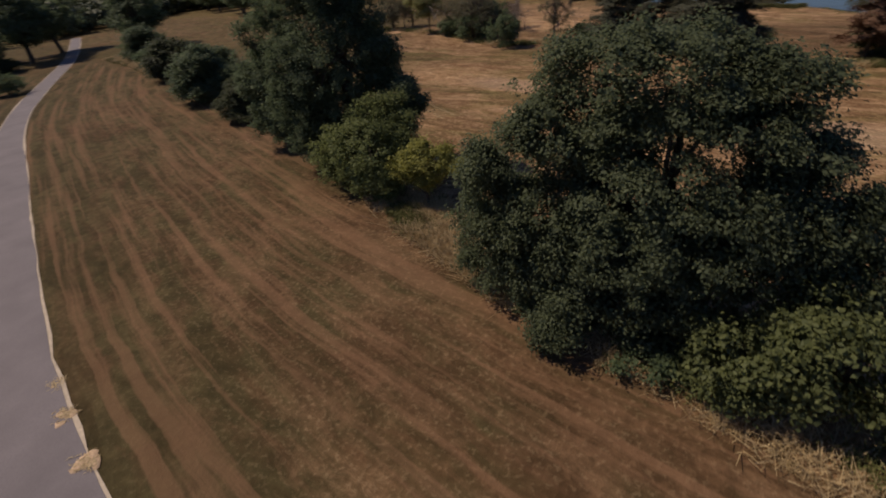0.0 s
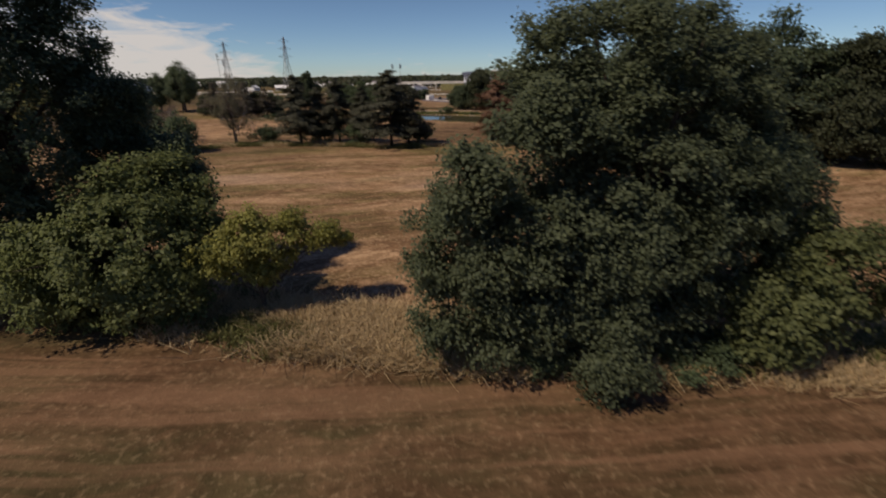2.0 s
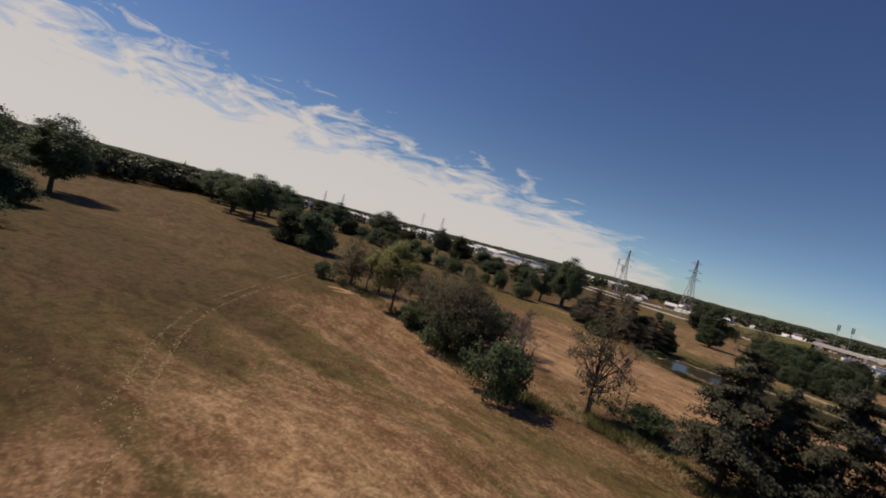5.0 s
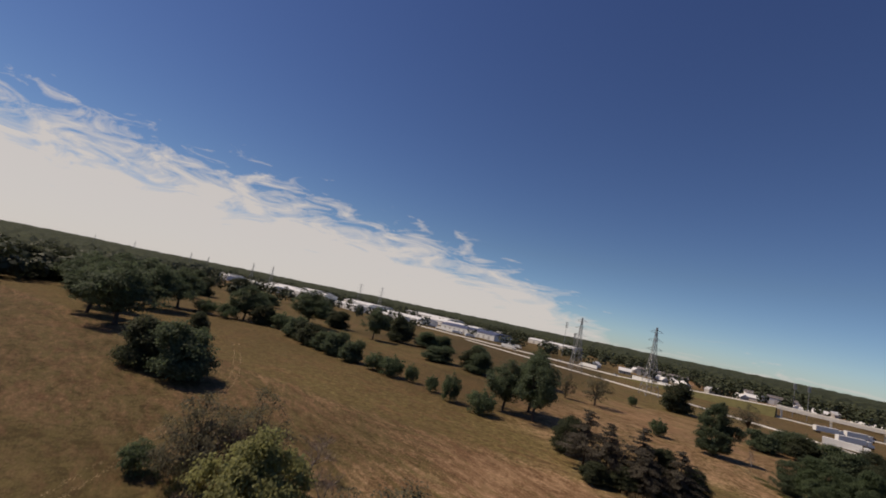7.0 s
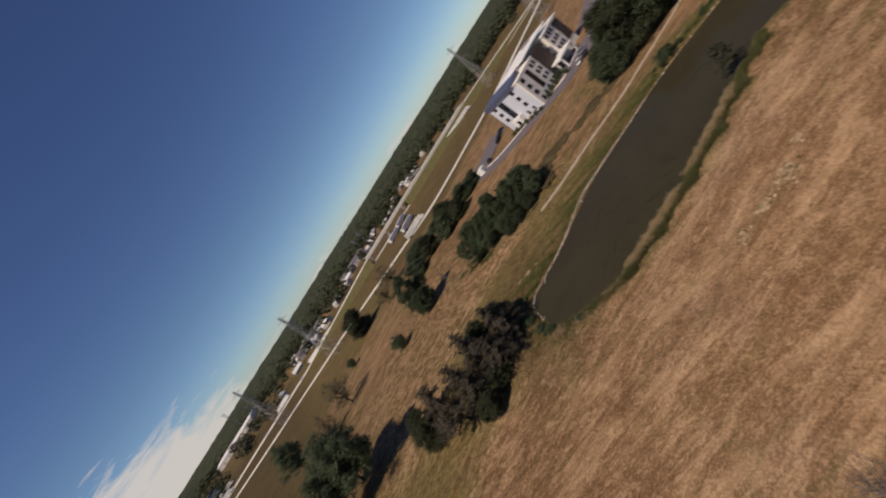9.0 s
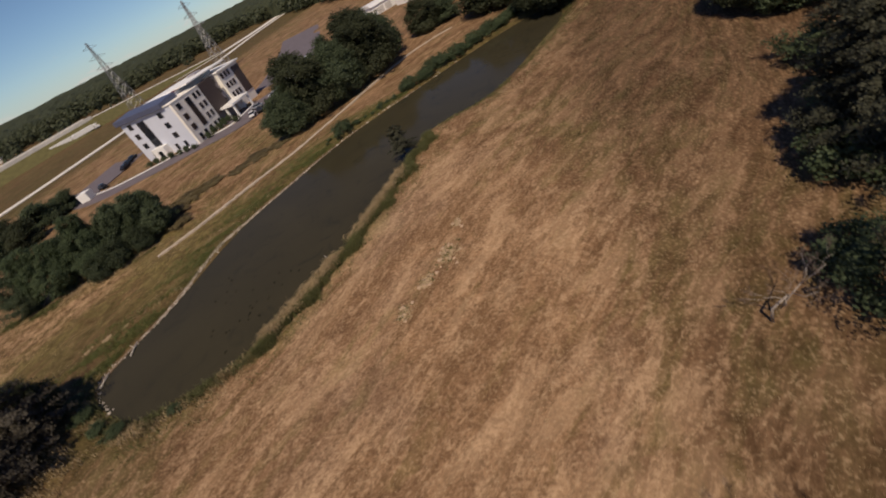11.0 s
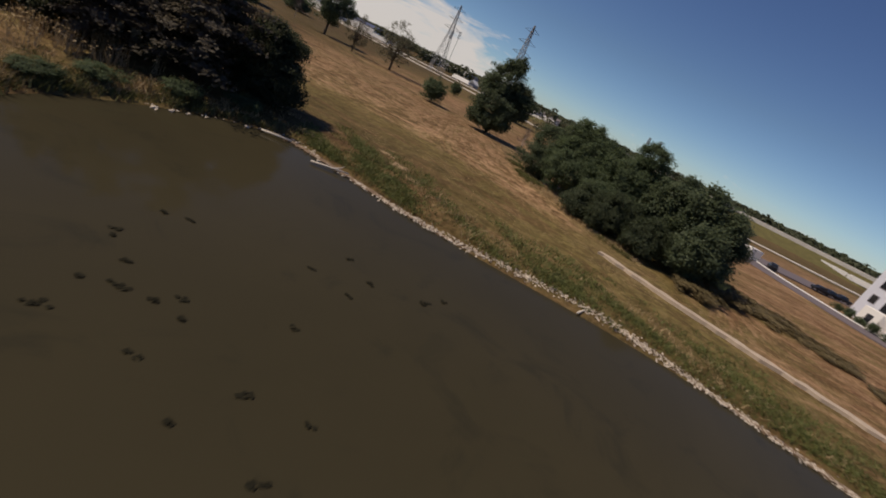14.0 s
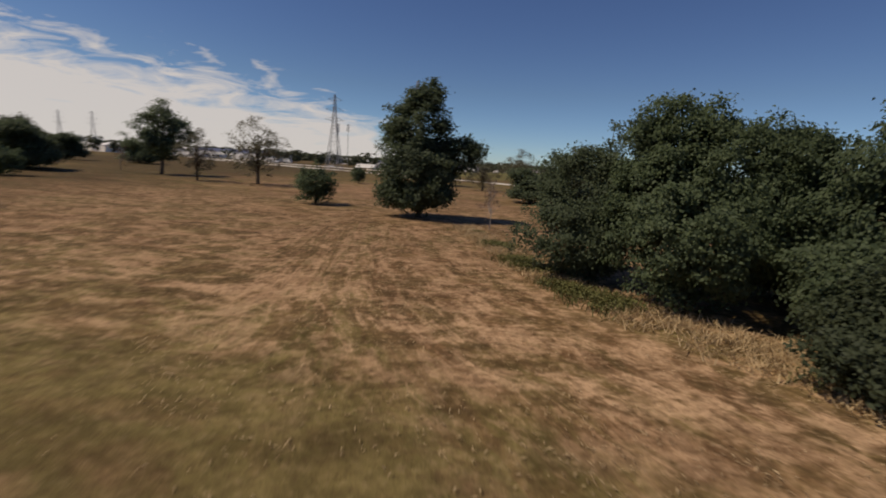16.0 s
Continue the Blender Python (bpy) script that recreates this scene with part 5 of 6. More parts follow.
pick = (d > 0.5) & (d < rng.exponential(1.9, len(d)) + 0.7) & (d < 6) & (np.sin(x * 0.9 + 1.3 * np.sin(y * 0.5)) + np.sin(y * 1.1 + x * 0.3) + rng.normal(0, 0.5, len(d)) > -0.3)
bank = np.column_stack([x[pick], y[pick]])
stuff("bank_grass", blades(tufts(rng, bank, gz[pick], 7, 0.28), 0.24, 0.06, rng, 0.8), WEED, "rank green grass on the pond banks", "grass")
pick = (d > 0.8) & (d < 5.5) & (np.sin(x * 0.5 + y * 0.7) > 0.2) & (rng.uniform(0, 1, len(d)) < 0.35)
bank = np.column_stack([x[pick], y[pick]])
stuff("bank_straw", blades(tufts(rng, bank, gz[pick], 6, 0.28), 0.28, 0.035, rng, 0.9), STRAW, "tufts of dry straw on the pond banks", "grass")


def meadow(name, x0, x1, y0, y1, count, material, label, size, seed, cut=0.0, line=None):
    """Lying stubble and leaf litter over a stretch of field, thicker in streaks."""
    r = np.random.default_rng(seed)
    x, y = r.uniform(x0, x1, count), r.uniform(y0, y1, count)
    gz, d = ground_z(x, y)
    wave = np.sin(y * 1.1 + 1.3 * np.sin(x * 0.13) + 0.2 * x) + 0.8 * np.sin(x * 0.31 + y * 0.27) + r.normal(0, 0.7, count)
    if line is not None:
        wave = 1.3 * np.sin(distance_to(line, x, y) * 0.85 + 0.9 * np.sin(x * 0.19 + y * 0.11)) + 0.9 * np.sin(x * 0.23 - y * 0.31) + r.normal(0, 0.6, count)
    ok = (d > 2.5) & (wave > cut) & (distance_to(ROAD_LINE, x, y) > 2.3)
    p = np.column_stack([x, y, gz + 0.04])[ok]
    p = np.repeat(p, 3, 0) + np.column_stack([r.normal(0, 0.28, (3 * len(p), 2)), r.uniform(0, 0.06, 3 * len(p))])
    return stuff(name, leaf_quads(p, np.tile((0.0, 0.0, 1.6), (len(p), 1)), size, r, 0.16), material, label, "grass")


meadow("stubble", 12, 48, 56, 135, 5000, STRAW, "pale straw stubble lying in the north meadow", 0.16, 61, cut=0.3)
meadow("stubble", 10, 46, 58, 120, 9000, STRAW, "bleached straw swaths lying in the north meadow", 0.17, 67, cut=0.95, line=GROVE_EDGE)
meadow("stubble", -24, 62, -24, 33, 9000, STRAW, "pale straw stubble lying in the pond field", 0.15, 62, cut=0.2)
meadow("stubble", -30, 75, -92, -40, 7000, STRAW, "pale straw stubble lying in the middle field", 0.24, 63, cut=0.9)


def wheel_ruts(points, count, seed):
    """Two ruts of flattened pale straw where a tractor has crossed the field."""
    g = np.random.default_rng(seed)
    line = smooth_line(points, steps=10)
    t = g.uniform(0, len(line) - 1.001, count)
    i = t.astype(int)
    way = line[i + 1] - line[i]
    side = np.stack([-way[:, 1], way[:, 0]], 1) / np.linalg.norm(way, axis=1)[:, None]
    p = line[i] + way * (t % 1)[:, None] + side * (np.where(g.uniform(0, 1, count) < 0.5, 0.85, -0.85) + g.normal(0, 0.16, count))[:, None]
    worn = np.sin(p[:, 0] * 0.5) + np.sin(p[:, 1] * 0.33 + 1) + g.normal(0, 0.8, count) > -0.8
    p = p[worn]
    at = np.column_stack([p, ground_z(p[:, 0], p[:, 1])[0] + 0.05])
    stuff("wheel_ruts", leaf_quads(at, np.tile((0.0, 0.0, 4.0), (len(at), 1)), 0.30, g, 0.22), STRAW, "pale flattened straw in a tractor's wheel ruts", "grass")


wheel_ruts([(6, -76), (-5, -69), (-20, -59), (-36, -46), (-52, -24), (-70, 4), (-91, 34), (-112, 54), (-136, 74)], 3600, 71)


# stones along the far shore
def stone_mesh(seed):
    r = random.Random(seed)
    bm = bmesh.new()
    bmesh.ops.create_icosphere(bm, subdivisions=1, radius=0.5)
    for v in bm.verts:
        v.co *= r.uniform(0.75, 1.2)
        v.co.z *= 0.6
    me = bpy.data.meshes.new("stone")
    bm.to_mesh(me), bm.free()
    me.materials.append(STONE)
    return me


SAND = plain_material("brown_sand", (0.19, 0.130, 0.082), 0.95, grain=0.35, scale=1.6, bump=0.5)
BEACH = smooth_line([(9.0, 56.3), (11.5, 56.1), (15, 55.4), (23, 53.7), (33.5, 53.4), (41, 51.1), (51, 46.3), (61, 41.3), (70, 34.8), (78, 27.3)], steps=30)
ribbon("shore", BEACH, 0.55, -0.42, SAND, "narrow strip of brown sand at the waterline", "shore", thick=0.4, ragged=0.14, seed=12)
t = rng.uniform(0, len(BEACH) - 1.001, 8500)
edge = BEACH[t.astype(int)] + (BEACH[t.astype(int) + 1] - BEACH[t.astype(int)]) * (t % 1)[:, None] + np.column_stack([rng.uniform(0, 1.6, 8500), rng.exponential(3.0, 8500) + 0.25])
gz, d = ground_z(edge[:, 0], edge[:, 1])
lush = (d > 0.75) & (d < 9.5) & (np.sin(edge[:, 0] * 0.45) + np.sin(edge[:, 0] * 1.1 + edge[:, 1]) + rng.normal(0, 0.4, len(d)) > -0.15)
stuff("bank_grass", blades(tufts(rng, edge[lush], gz[lush], 9, 0.30), 0.20, 0.055, rng, 0.9), LUSH, "thick dark green grass above the waterline", "grass")

STONES = [stone_mesh(k) for k in range(5)]
r = random.Random(8)
SHORE = smooth_line([(5.0, 49.5), (9.6, 56), (15, 55.1), (23, 53.4), (33.5, 53.2), (41, 50.8), (51, 46), (61, 41), (70, 34.5), (78, 27), (88, 18)], steps=30)
for k in range(290):
    at = SHORE[int(min(0.999, r.random() if k % 3 == 0 else r.uniform(0.2, 0.75)) * len(SHORE))]
    ob = new("stone", STONES[k % 5])
    s = r.uniform(0.10, 0.26) if k % 6 else r.uniform(0.26, 0.5)
    ob.location = (at[0] + r.uniform(-0.2, 0.2), at[1] + r.uniform(-0.15, 0.35), 0)
    ob.location.z = max(-0.47, float(ground_z(np.array([ob.location.x]), np.array([ob.location.y]))[0][0]) + 0.02)
    ob.scale, ob.rotation_euler = (s, s, s * 0.9), (0, 0, r.uniform(0, 6.28))
    tagged(ob, "pale limestone rock on the pond's edge", "stone", "shoreline stones")
gravel = []
for k in range(1900):
    at = SHORE[int((r.random() if k % 4 == 0 else r.uniform(0.25, 0.66)) * len(SHORE))]
    gravel.append((at[0] + r.gauss(0, 0.2), at[1] + 0.15 + r.gauss(0, 0.22), -0.40))
gravel = np.array(gravel)
gravel[:, 2] = np.maximum(ground_z(gravel[:, 0], gravel[:, 1])[0], -0.46) + 0.06
stuff("shore_gravel", leaf_quads(gravel, np.tile((0, -0.2, 1.0), (1900, 1)), 0.17, rng, 0.8), STONE, "broken pale rock along the waterline", "stones")


def log_thing(x, y, turn, length, radius, fork=False, label="bleached driftwood log lying at the water's edge"):
    ob = thing("driftwood_log", x, y, -0.35, turn)
    v, f = tube([(-length / 2, 0, 0), (0, 0.08, 0.06), (length / 2, 0, 0.14)], [radius * 0.5, radius * 0.45, radius * 0.25], 8)
    part("stem", mesh_of("log_stem", v, f, DRIFT, True), None, ob)
    if fork:
        v, f = tube([(0.1, 0, 0.05), (length * 0.25, length * 0.22, 0.12), (length * 0.33, length * 0.36, 0.22)], [radius * 0.42, radius * 0.32, radius * 0.15], 6)
        part("branch", mesh_of("log_branch", v, f, DRIFT, True), None, ob)
    return tagged(ob, label, "log", "driftwood")


log_thing(9.9, 55.4, 12, 2.2, 0.17)
log_thing(14.6, 54.6, 20, 2.6, 0.15, True)
log_thing(33.4, 53.0, 55, 1.9, 0.13, True)
log_thing(25.1, 28.4, 60, 1.1, 0.06, label="pale stick standing out of the reeds")

# weed floating in the pond
weed = []
for k in range(22):
    a = r.random()
    cx, cy = (11 + 14 * a + r.gauss(0, 1.0), 39.5 - 6 * a + r.gauss(0, 1.6)) if k < 18 else (r.uniform(14, 40), r.uniform(33, 45))
    size = r.choice((0.08, 0.10, 0.12, 0.14, 0.2))
    for j in range(int(110 * size * size) + 3):
        weed.append((cx + r.gauss(0, size * 0.9), cy + r.gauss(0, size * 0.55), -0.452))
for cx, cy, size in ((21.0, 44.8, 0.12), (22.4, 43.7, 0.10), (20.2, 42.5, 0.08), (25.6, 45.5, 0.10), (22.2, 42.0, 0.08)):
    for j in range(int(110 * size * size) + 3):
        weed.append((cx + r.gauss(0, size * 0.9), cy + r.gauss(0, size * 0.55), -0.452))
weed = np.array(weed)
floor_up = np.tile((0.0, 0.0, 30.0), (len(weed), 1))
stuff("pond_weed", leaf_quads(weed, floor_up, 0.26, rng, 0.8), ALGAE, "dark clumps of weed floating in the pond", "water weed")


# ---- far country ----
def inner_edge(heading):
    """How far off the closed woods begin, by compass heading in degrees."""
    h = (heading + 180) % 360 - 180
    return np.interp(h, [-180, -130, -100, -85, -70, -60, -54, -40, -15, 0, 20, 45, 57, 63, 70, 80, 100, 140, 180],
                     [330, 300, 240, 250, 300, 480, 930, 980, 960, 640, 610, 600, 640, 470, 330, 245, 190, 230, 330])


def far_woods():
    g = np.random.default_rng(77)
    n = 4300
    head = g.uniform(-180, 180, n)
    head = np.where(g.uniform(0, 1, n) < 0.6, g.uniform(-95, 80, n), head)
    dist = inner_edge(head) + np.abs(g.normal(0, 1, n)) * 130
    loose = g.uniform(0, 1, n) < 0.16
    dist = np.where(loose & (head > -70) & (head < 50), g.uniform(440, 900, n), dist)
    x, y = dist * np.sin(np.radians(head)), dist * np.cos(np.radians(head))
    clear = (distance_to(HIGHWAY, x, y) > 16) & (distance_to(SERVICE, x, y) > 10) & ~((np.abs(x - 135) < 70) & (np.abs(y - 120) < 50))
    x, y = x[clear], y[clear]
    shape = g.normal(0, 1, (56, 3))
    shape = unit(shape) * (g.uniform(0.45, 1.0, 56) ** 0.5)[:, None]
    out = []
    for px, py in zip(x, y):
        w, h = g.uniform(4.5, 8.0), g.uniform(10.0, 18.0)
        a = g.uniform(0, 6.28)
        m = np.array(((math.cos(a), -math.sin(a), 0), (math.sin(a), math.cos(a), 0), (0, 0, 1)))
        p = shape @ m.T * np.array((w, w, h * 0.5)) + np.array((px, py, h * 0.5))
        out.append(leaf_quads(p, shape @ m.T + np.array((0, 0, 0.4)), 2.9, g, 0.85))
    return stuff("far_woods", np.concatenate(out), FAR_LEAF, "dark green woods along the horizon", "woods")


far_woods()


def canopy():
    """The unbroken roof of the woods behind their edge, out to the horizon."""
    g = np.random.default_rng(78)
    heads = np.radians(np.linspace(-180, 180, 721))
    rings = np.concatenate([[0, 12, 26, 42], 60 * 1.13 ** np.arange(0, 34)])
    verts, faces = [], []
    for j, q in enumerate(rings):
        e = inner_edge(np.degrees(heads)) + 40
        rr = np.minimum(e + q, 4550)
        zz = (11.5 + g.normal(0, 1.9, len(heads)) + 2.5 * np.sin(heads * 23 + q * 0.01) * min(1, q / 300)) if j else np.full(len(heads), -0.5)
        zz = zz + np.minimum(rr / 4500, 1) ** 2 * 16
        verts += list(zip(rr * np.sin(heads), rr * np.cos(heads), zz))
    m = len(heads)
    for j in range(len(rings) - 1):
        for i in range(m - 1):
            a = j * m + i
            faces.append((a, a + 1, a + m + 1, a + m))
    k = Mat("wood_canopy")
    v = k.coords()
    c = k.mix(k.ramp(k.noise(v, 0.11, 4, 0.7), 0.35, 0.65), (0.026, 0.033, 0.019), (0.070, 0.076, 0.040))
    k.set(color=c, rough=0.95, spec=0.1)
    k.bump(k.noise(v, 0.2, 3), 1.0, 3.0)
    return tagged(new("canopy", mesh_of("canopy", verts, faces, k.m)), "unbroken dark green woodland reaching the horizon", "woods", kind="stuff")


canopy()


def lattice_tower(x, y, height, turn):
    """A steel lattice pylon with three pairs of arms."""
    ob = thing("pylon", x, y, 0, turn)
    foot, waist = height * 0.10, height * 0.028

    def half(z):
        return foot + (waist - foot) * min(1, z / (height * 0.62)) if z < height * 0.62 else waist + (0.25 - waist) * (z - height * 0.62) / (height * 0.38)

    corners = ((1, 1), (-1, 1), (-1, -1), (1, -1))
    levels = [height * f for f in (0, 0.14, 0.27, 0.39, 0.50, 0.60, 0.69, 0.77, 0.85, 0.93, 1.0)]
    for sx, sy in corners:
        v, f = tube([(sx * half(z), sy * half(z), z) for z in levels], [0.16] * len(levels), 4)
        part("leg", mesh_of("pylon_leg", v, f, STEEL), None, ob)
    bars = []
    for lo, hi in zip(levels, levels[1:]):
        for k in range(4):
            (ax, ay), (bx, by) = corners[k], corners[(k + 1) % 4]
            for u, w in (((ax, ay, lo), (bx, by, hi)), ((bx, by, lo), (ax, ay, hi)), ((ax, ay, hi), (bx, by, hi))):
                bars.append(tube([(u[0] * half(u[2]), u[1] * half(u[2]), u[2]), (w[0] * half(w[2]), w[1] * half(w[2]), w[2])], [0.075, 0.075], 3))
    v, f = join(bars)
    part("bracing", mesh_of("pylon_bracing", v, f, STEEL), None, ob)
    for z, reach in ((0.66, 0.135), (0.79, 0.12), (0.92, 0.10)):
        arm = []
        for s in (1, -1):
            tip = (s * reach * height, 0, z * height + 0.5)
            for sy in (1, -1):
                arm.append(tube([(s * half(z * height), sy * half(z * height), z * height), tip], [0.09, 0.07], 3))
                arm.append(tube([(s * half(z * height), sy * half(z * height), z * height + 1.9), tip], [0.09, 0.07], 3))
        v, f = join(arm)
        part("crossarm", mesh_of("pylon_arm", v, f, STEEL), None, ob)
    return tagged(ob, "grey steel lattice power pylon", "pylon", "power line")


for px, py, ph, turn in ((-53, 332, 43, 30), (0, 276, 43, 30), (235, 259, 44, -25), (235, 183, 40, -25), (716, 243, 44, -25), (-399, 576, 43, 35), (-451, 590, 43, 35), (-665, 597, 43, 35), (-758, 633, 43, 35),
                         (-1297, 874, 43, 35), (-1357, 981, 43, 35), (-1566, 859, 43, 35), (-2009, 962, 43, 35)):
    lattice_tower(px, py, ph, turn)


def mast(x, y, height, width=0.35, label="slim grey steel mast beside the highway"):
    ob = thing("mast", x, y)
    v, f = tube([(0, 0, 0), (0, 0, height * 0.5), (0, 0, height)], [width, width * 0.75, width * 0.5], 8)
    part("pole", mesh_of("mast_pole", v, f, STEEL), None, ob)
    for k, z in enumerate((0.99, 0.93, 0.87)):
        bm = bmesh.new()
        for a in range(3):
            c, s2 = math.cos(a * 2.094), math.sin(a * 2.094)
            box_bm(c * width * 3.2 - 0.3, c * width * 3.2 + 0.3, s2 * width * 3.2 - 0.3, s2 * width * 3.2 + 0.3, height * z - 1.4, height * z + 0.2, bm=bm)
        box_bm(-width * 3.2, width * 3.2, -0.08, 0.08, height * z - 0.7, height * z - 0.5, bm=bm)
        part("antenna", bm, STEEL, ob)
    return tagged(ob, label, "mast", "masts")


mast(-96, 538, 43)
mast(-62, 372, 30, 0.25)
mast(104, 400, 26, 0.25)
mast(112, 396, 26, 0.25)


def warehouse(x, y, length, depth, height, turn, wall=WHITE, roof=TIN, doors=8, label="long pale industrial building with loading doors"):
    ob = thing("warehouse", x, y, 0, turn)
    part("wall", box_bm(-length / 2, length / 2, -depth / 2, depth / 2, -0.3, height, 0.05), wall, ob)
    bm = box_bm(-length / 2 - 0.5, length / 2 + 0.5, -depth / 2 - 0.5, depth / 2 + 0.5, height, height + 0.7)
    top = [v for v in bm.verts if v.co.z > height + 0.5]
    for v in top:
        v.co.y *= 0.55
        v.co.z += depth * 0.045
    part("roof", bm, roof, ob)
    step = length / (doors + 1)
    me = None
    for k in range(doors):
        bm = box_bm(-1.8, 1.8, -0.06, 0.06, 0, min(4.2, height * 0.6), 0.02)
        d = part("loading_door", bm if me is None else me, RENDERED, ob)
        me = d.data
        d.location = (-length / 2 + step * (k + 1), -depth / 2 - 0.05, 0.4)
    return tagged(ob, label, "building", "industrial buildings")


warehouse(-222, 566, 100, 46, 7.5, -20, WHITE, ROOF_NAVY, 10, "long white warehouse with a dark blue roof")
warehouse(-330, 560, 85, 40, 6.5, -22, CREAM, TIN, 8)
warehouse(-392, 540, 46, 34, 11, -23, WHITE, TIN, 4, "tall white factory block")
warehouse(-300, 690, 120, 50, 7, -22, WHITE, TIN, 8)
warehouse(-560, 560, 110, 50, 8, -23, PALE_BLUE, TIN, 8)
warehouse(-650, 640, 120, 60, 8, -24, WHITE, TIN, 8)
warehouse(-500, 700, 110, 50, 7.5, -22, CREAM, TIN, 8, "long cream warehouse with a pale roof")
warehouse(-430, 860, 140, 60, 8, -22, WHITE, TIN, 8)
warehouse(-150, 800, 90, 45, 7, -18, CREAM, TIN, 6)
warehouse(-470, 640, 60, 30, 8, -22, WHITE, TIN, 5)
warehouse(-780, 600, 90, 40, 9, -24, WHITE, TIN, 5)
warehouse(-700, 760, 120, 50, 10, -24, CREAM, TIN, 6)
warehouse(-880, 680, 80, 40, 9, -24, WHITE, TIN, 5)
warehouse(-575, 520, 70, 26, 8, -24, WHITE, TIN, 6)
warehouse(-505, 512, 46, 24, 9, -23, WHITE, TIN, 4, "white shed with a pale roof")
warehouse(-446, 500, 30, 22, 13, -23, CREAM, TIN, 3, "tall cream factory block")
warehouse(-395, 496, 60, 24, 7, -23, WHITE, TIN, 6)
warehouse(-318, 480, 66, 22, 6, -22, CREAM, TIN, 6)
warehouse(-640, 545, 50, 24, 8, -24, WHITE, TIN, 4)
warehouse(-730, 560, 60, 26, 8, -24, PALE_BLUE, TIN, 4)
warehouse(208, 50, 20, 12, 4.2, -36, WHITE, TIN, 5, "low white shed in the trees")
warehouse(262, 48, 40, 18, 4.5, -14, WHITE, TIN, 5, "low white shed in the trees")
warehouse(206, 70, 14, 9, 4.0, -36, WHITE, TIN, 2, "small white shed in the trees")
warehouse(420, 92, 40, 24, 9, -20, WHITE, TIN, 4, "white block beyond the trees")
warehouse(330, 60, 50, 24, 6, -14, WHITE, TIN, 5, "low white shed in the trees")
warehouse(236, 470, 26, 14, 5, -10, CREAM, TIN, 4, "pale building beside the highway")
warehouse(120, 545, 44, 22, 7, -5, WHITE, DARK_ROOF, 4, "pale roadside building with a dark roof")
warehouse(16, 520, 50, 22, 7, 0, RENDERED, DARK_ROOF, 4, "pale roadside building with a dark roof")


def house_parts():
    ob = thing("house", 0, 0)
    part("wall", box_bm(-6, 6, -4, 4, -0.3, 3.2, 0.03), RENDERED, ob)
    v = [(-6.5, -4.6, 3.0), (6.5, -4.6, 3.0), (6.5, 4.6, 3.0), (-6.5, 4.6, 3.0), (-6.5, 0, 6.0), (6.5, 0, 6.0)]
    part("roof", mesh_of("house_roof", v, [(0, 1, 5, 4), (2, 3, 4, 5), (3, 0, 4), (1, 2, 5), (3, 2, 1, 0)], TIN), None, ob)
    part("door", box_bm(-0.5, 0.5, -4.06, -3.98, 0, 2.1), BROWN_PANEL, ob)
    for wx in (-4.0, -2.0, 2.4, 4.4):
        w = part("window", box_bm(wx - 0.6, wx + 0.6, -4.05, -3.97, 1.0, 2.2), GLASS, ob)
    return tagged(ob, "small pale house with a light roof", "house", "far houses")


HOUSE = house_parts()
HOUSE.location = (-20, 470, 0)
r = random.Random(21)
for k in range(34):
    hx, hy = r.uniform(-60, 330), r.uniform(455, 640)
    if k > 26:
        hx, hy = r.uniform(-430, -80), r.uniform(690, 900)
    copy_thing(HOUSE, pose(hx, hy, 0, rz=r.uniform(0, 360)))


def wheel_mesh(radius, width):
    v, f = tube([(0, -width / 2, 0), (0, width / 2, 0)], [radius, radius], 14)
    return mesh_of("wheel", v, f, BLACK)


def semi_truck():
    ob = thing("semi_truck", 0, 0)
    part("trailer", box_bm(-8.5, 5.5, -1.28, 1.28, 1.1, 4.05, 0.06), WHITE, ob)
    bm = box_bm(6.0, 8.3, -1.2, 1.2, 0.7, 3.7, 0.15)
    box_bm(8.2, 9.6, -1.05, 1.05, 0.7, 2.1, 0.15, bm)
    cab = part("cab", bm, WHITE, ob)
    part("windscreen", box_bm(8.28, 8.36, -1.0, 1.0, 2.2, 3.2), GLASS, cab)
    me = wheel_mesh(0.5, 0.35)
    for wx in (-7.4, -6.1, 6.3, 7.4, 9.0):
        for wy in (-1.05, 1.05):
            w = part("wheel", me, None, ob)
            w.location = (wx, wy, 0.5)
    return tagged(ob, "white articulated lorry on the highway", "truck", "lorries")


TRUCK = semi_truck()


def highway_pose(f, side, z=0.3):
    k = f * 64
    i = min(int(k), len(HIGHWAY) - 2)
    p, d = HIGHWAY[i] + (HIGHWAY[i + 1] - HIGHWAY[i]) * (k - i), HIGHWAY[i + 1] - HIGHWAY[i]
    a = math.atan2(d[1], d[0])
    return pose(p[0] - math.sin(a) * side, p[1] + math.cos(a) * side, z, rz=math.degrees(a) + (180 if side > 0 else 0))


TRUCK.matrix_basis = highway_pose(0.372, -3.5)
for f, side in ((0.398, -3.5), (0.30, 3.5), (0.215, -3.5), (0.66, 3.5), (0.63, -3.5)):
    copy_thing(TRUCK, highway_pose(f, side))


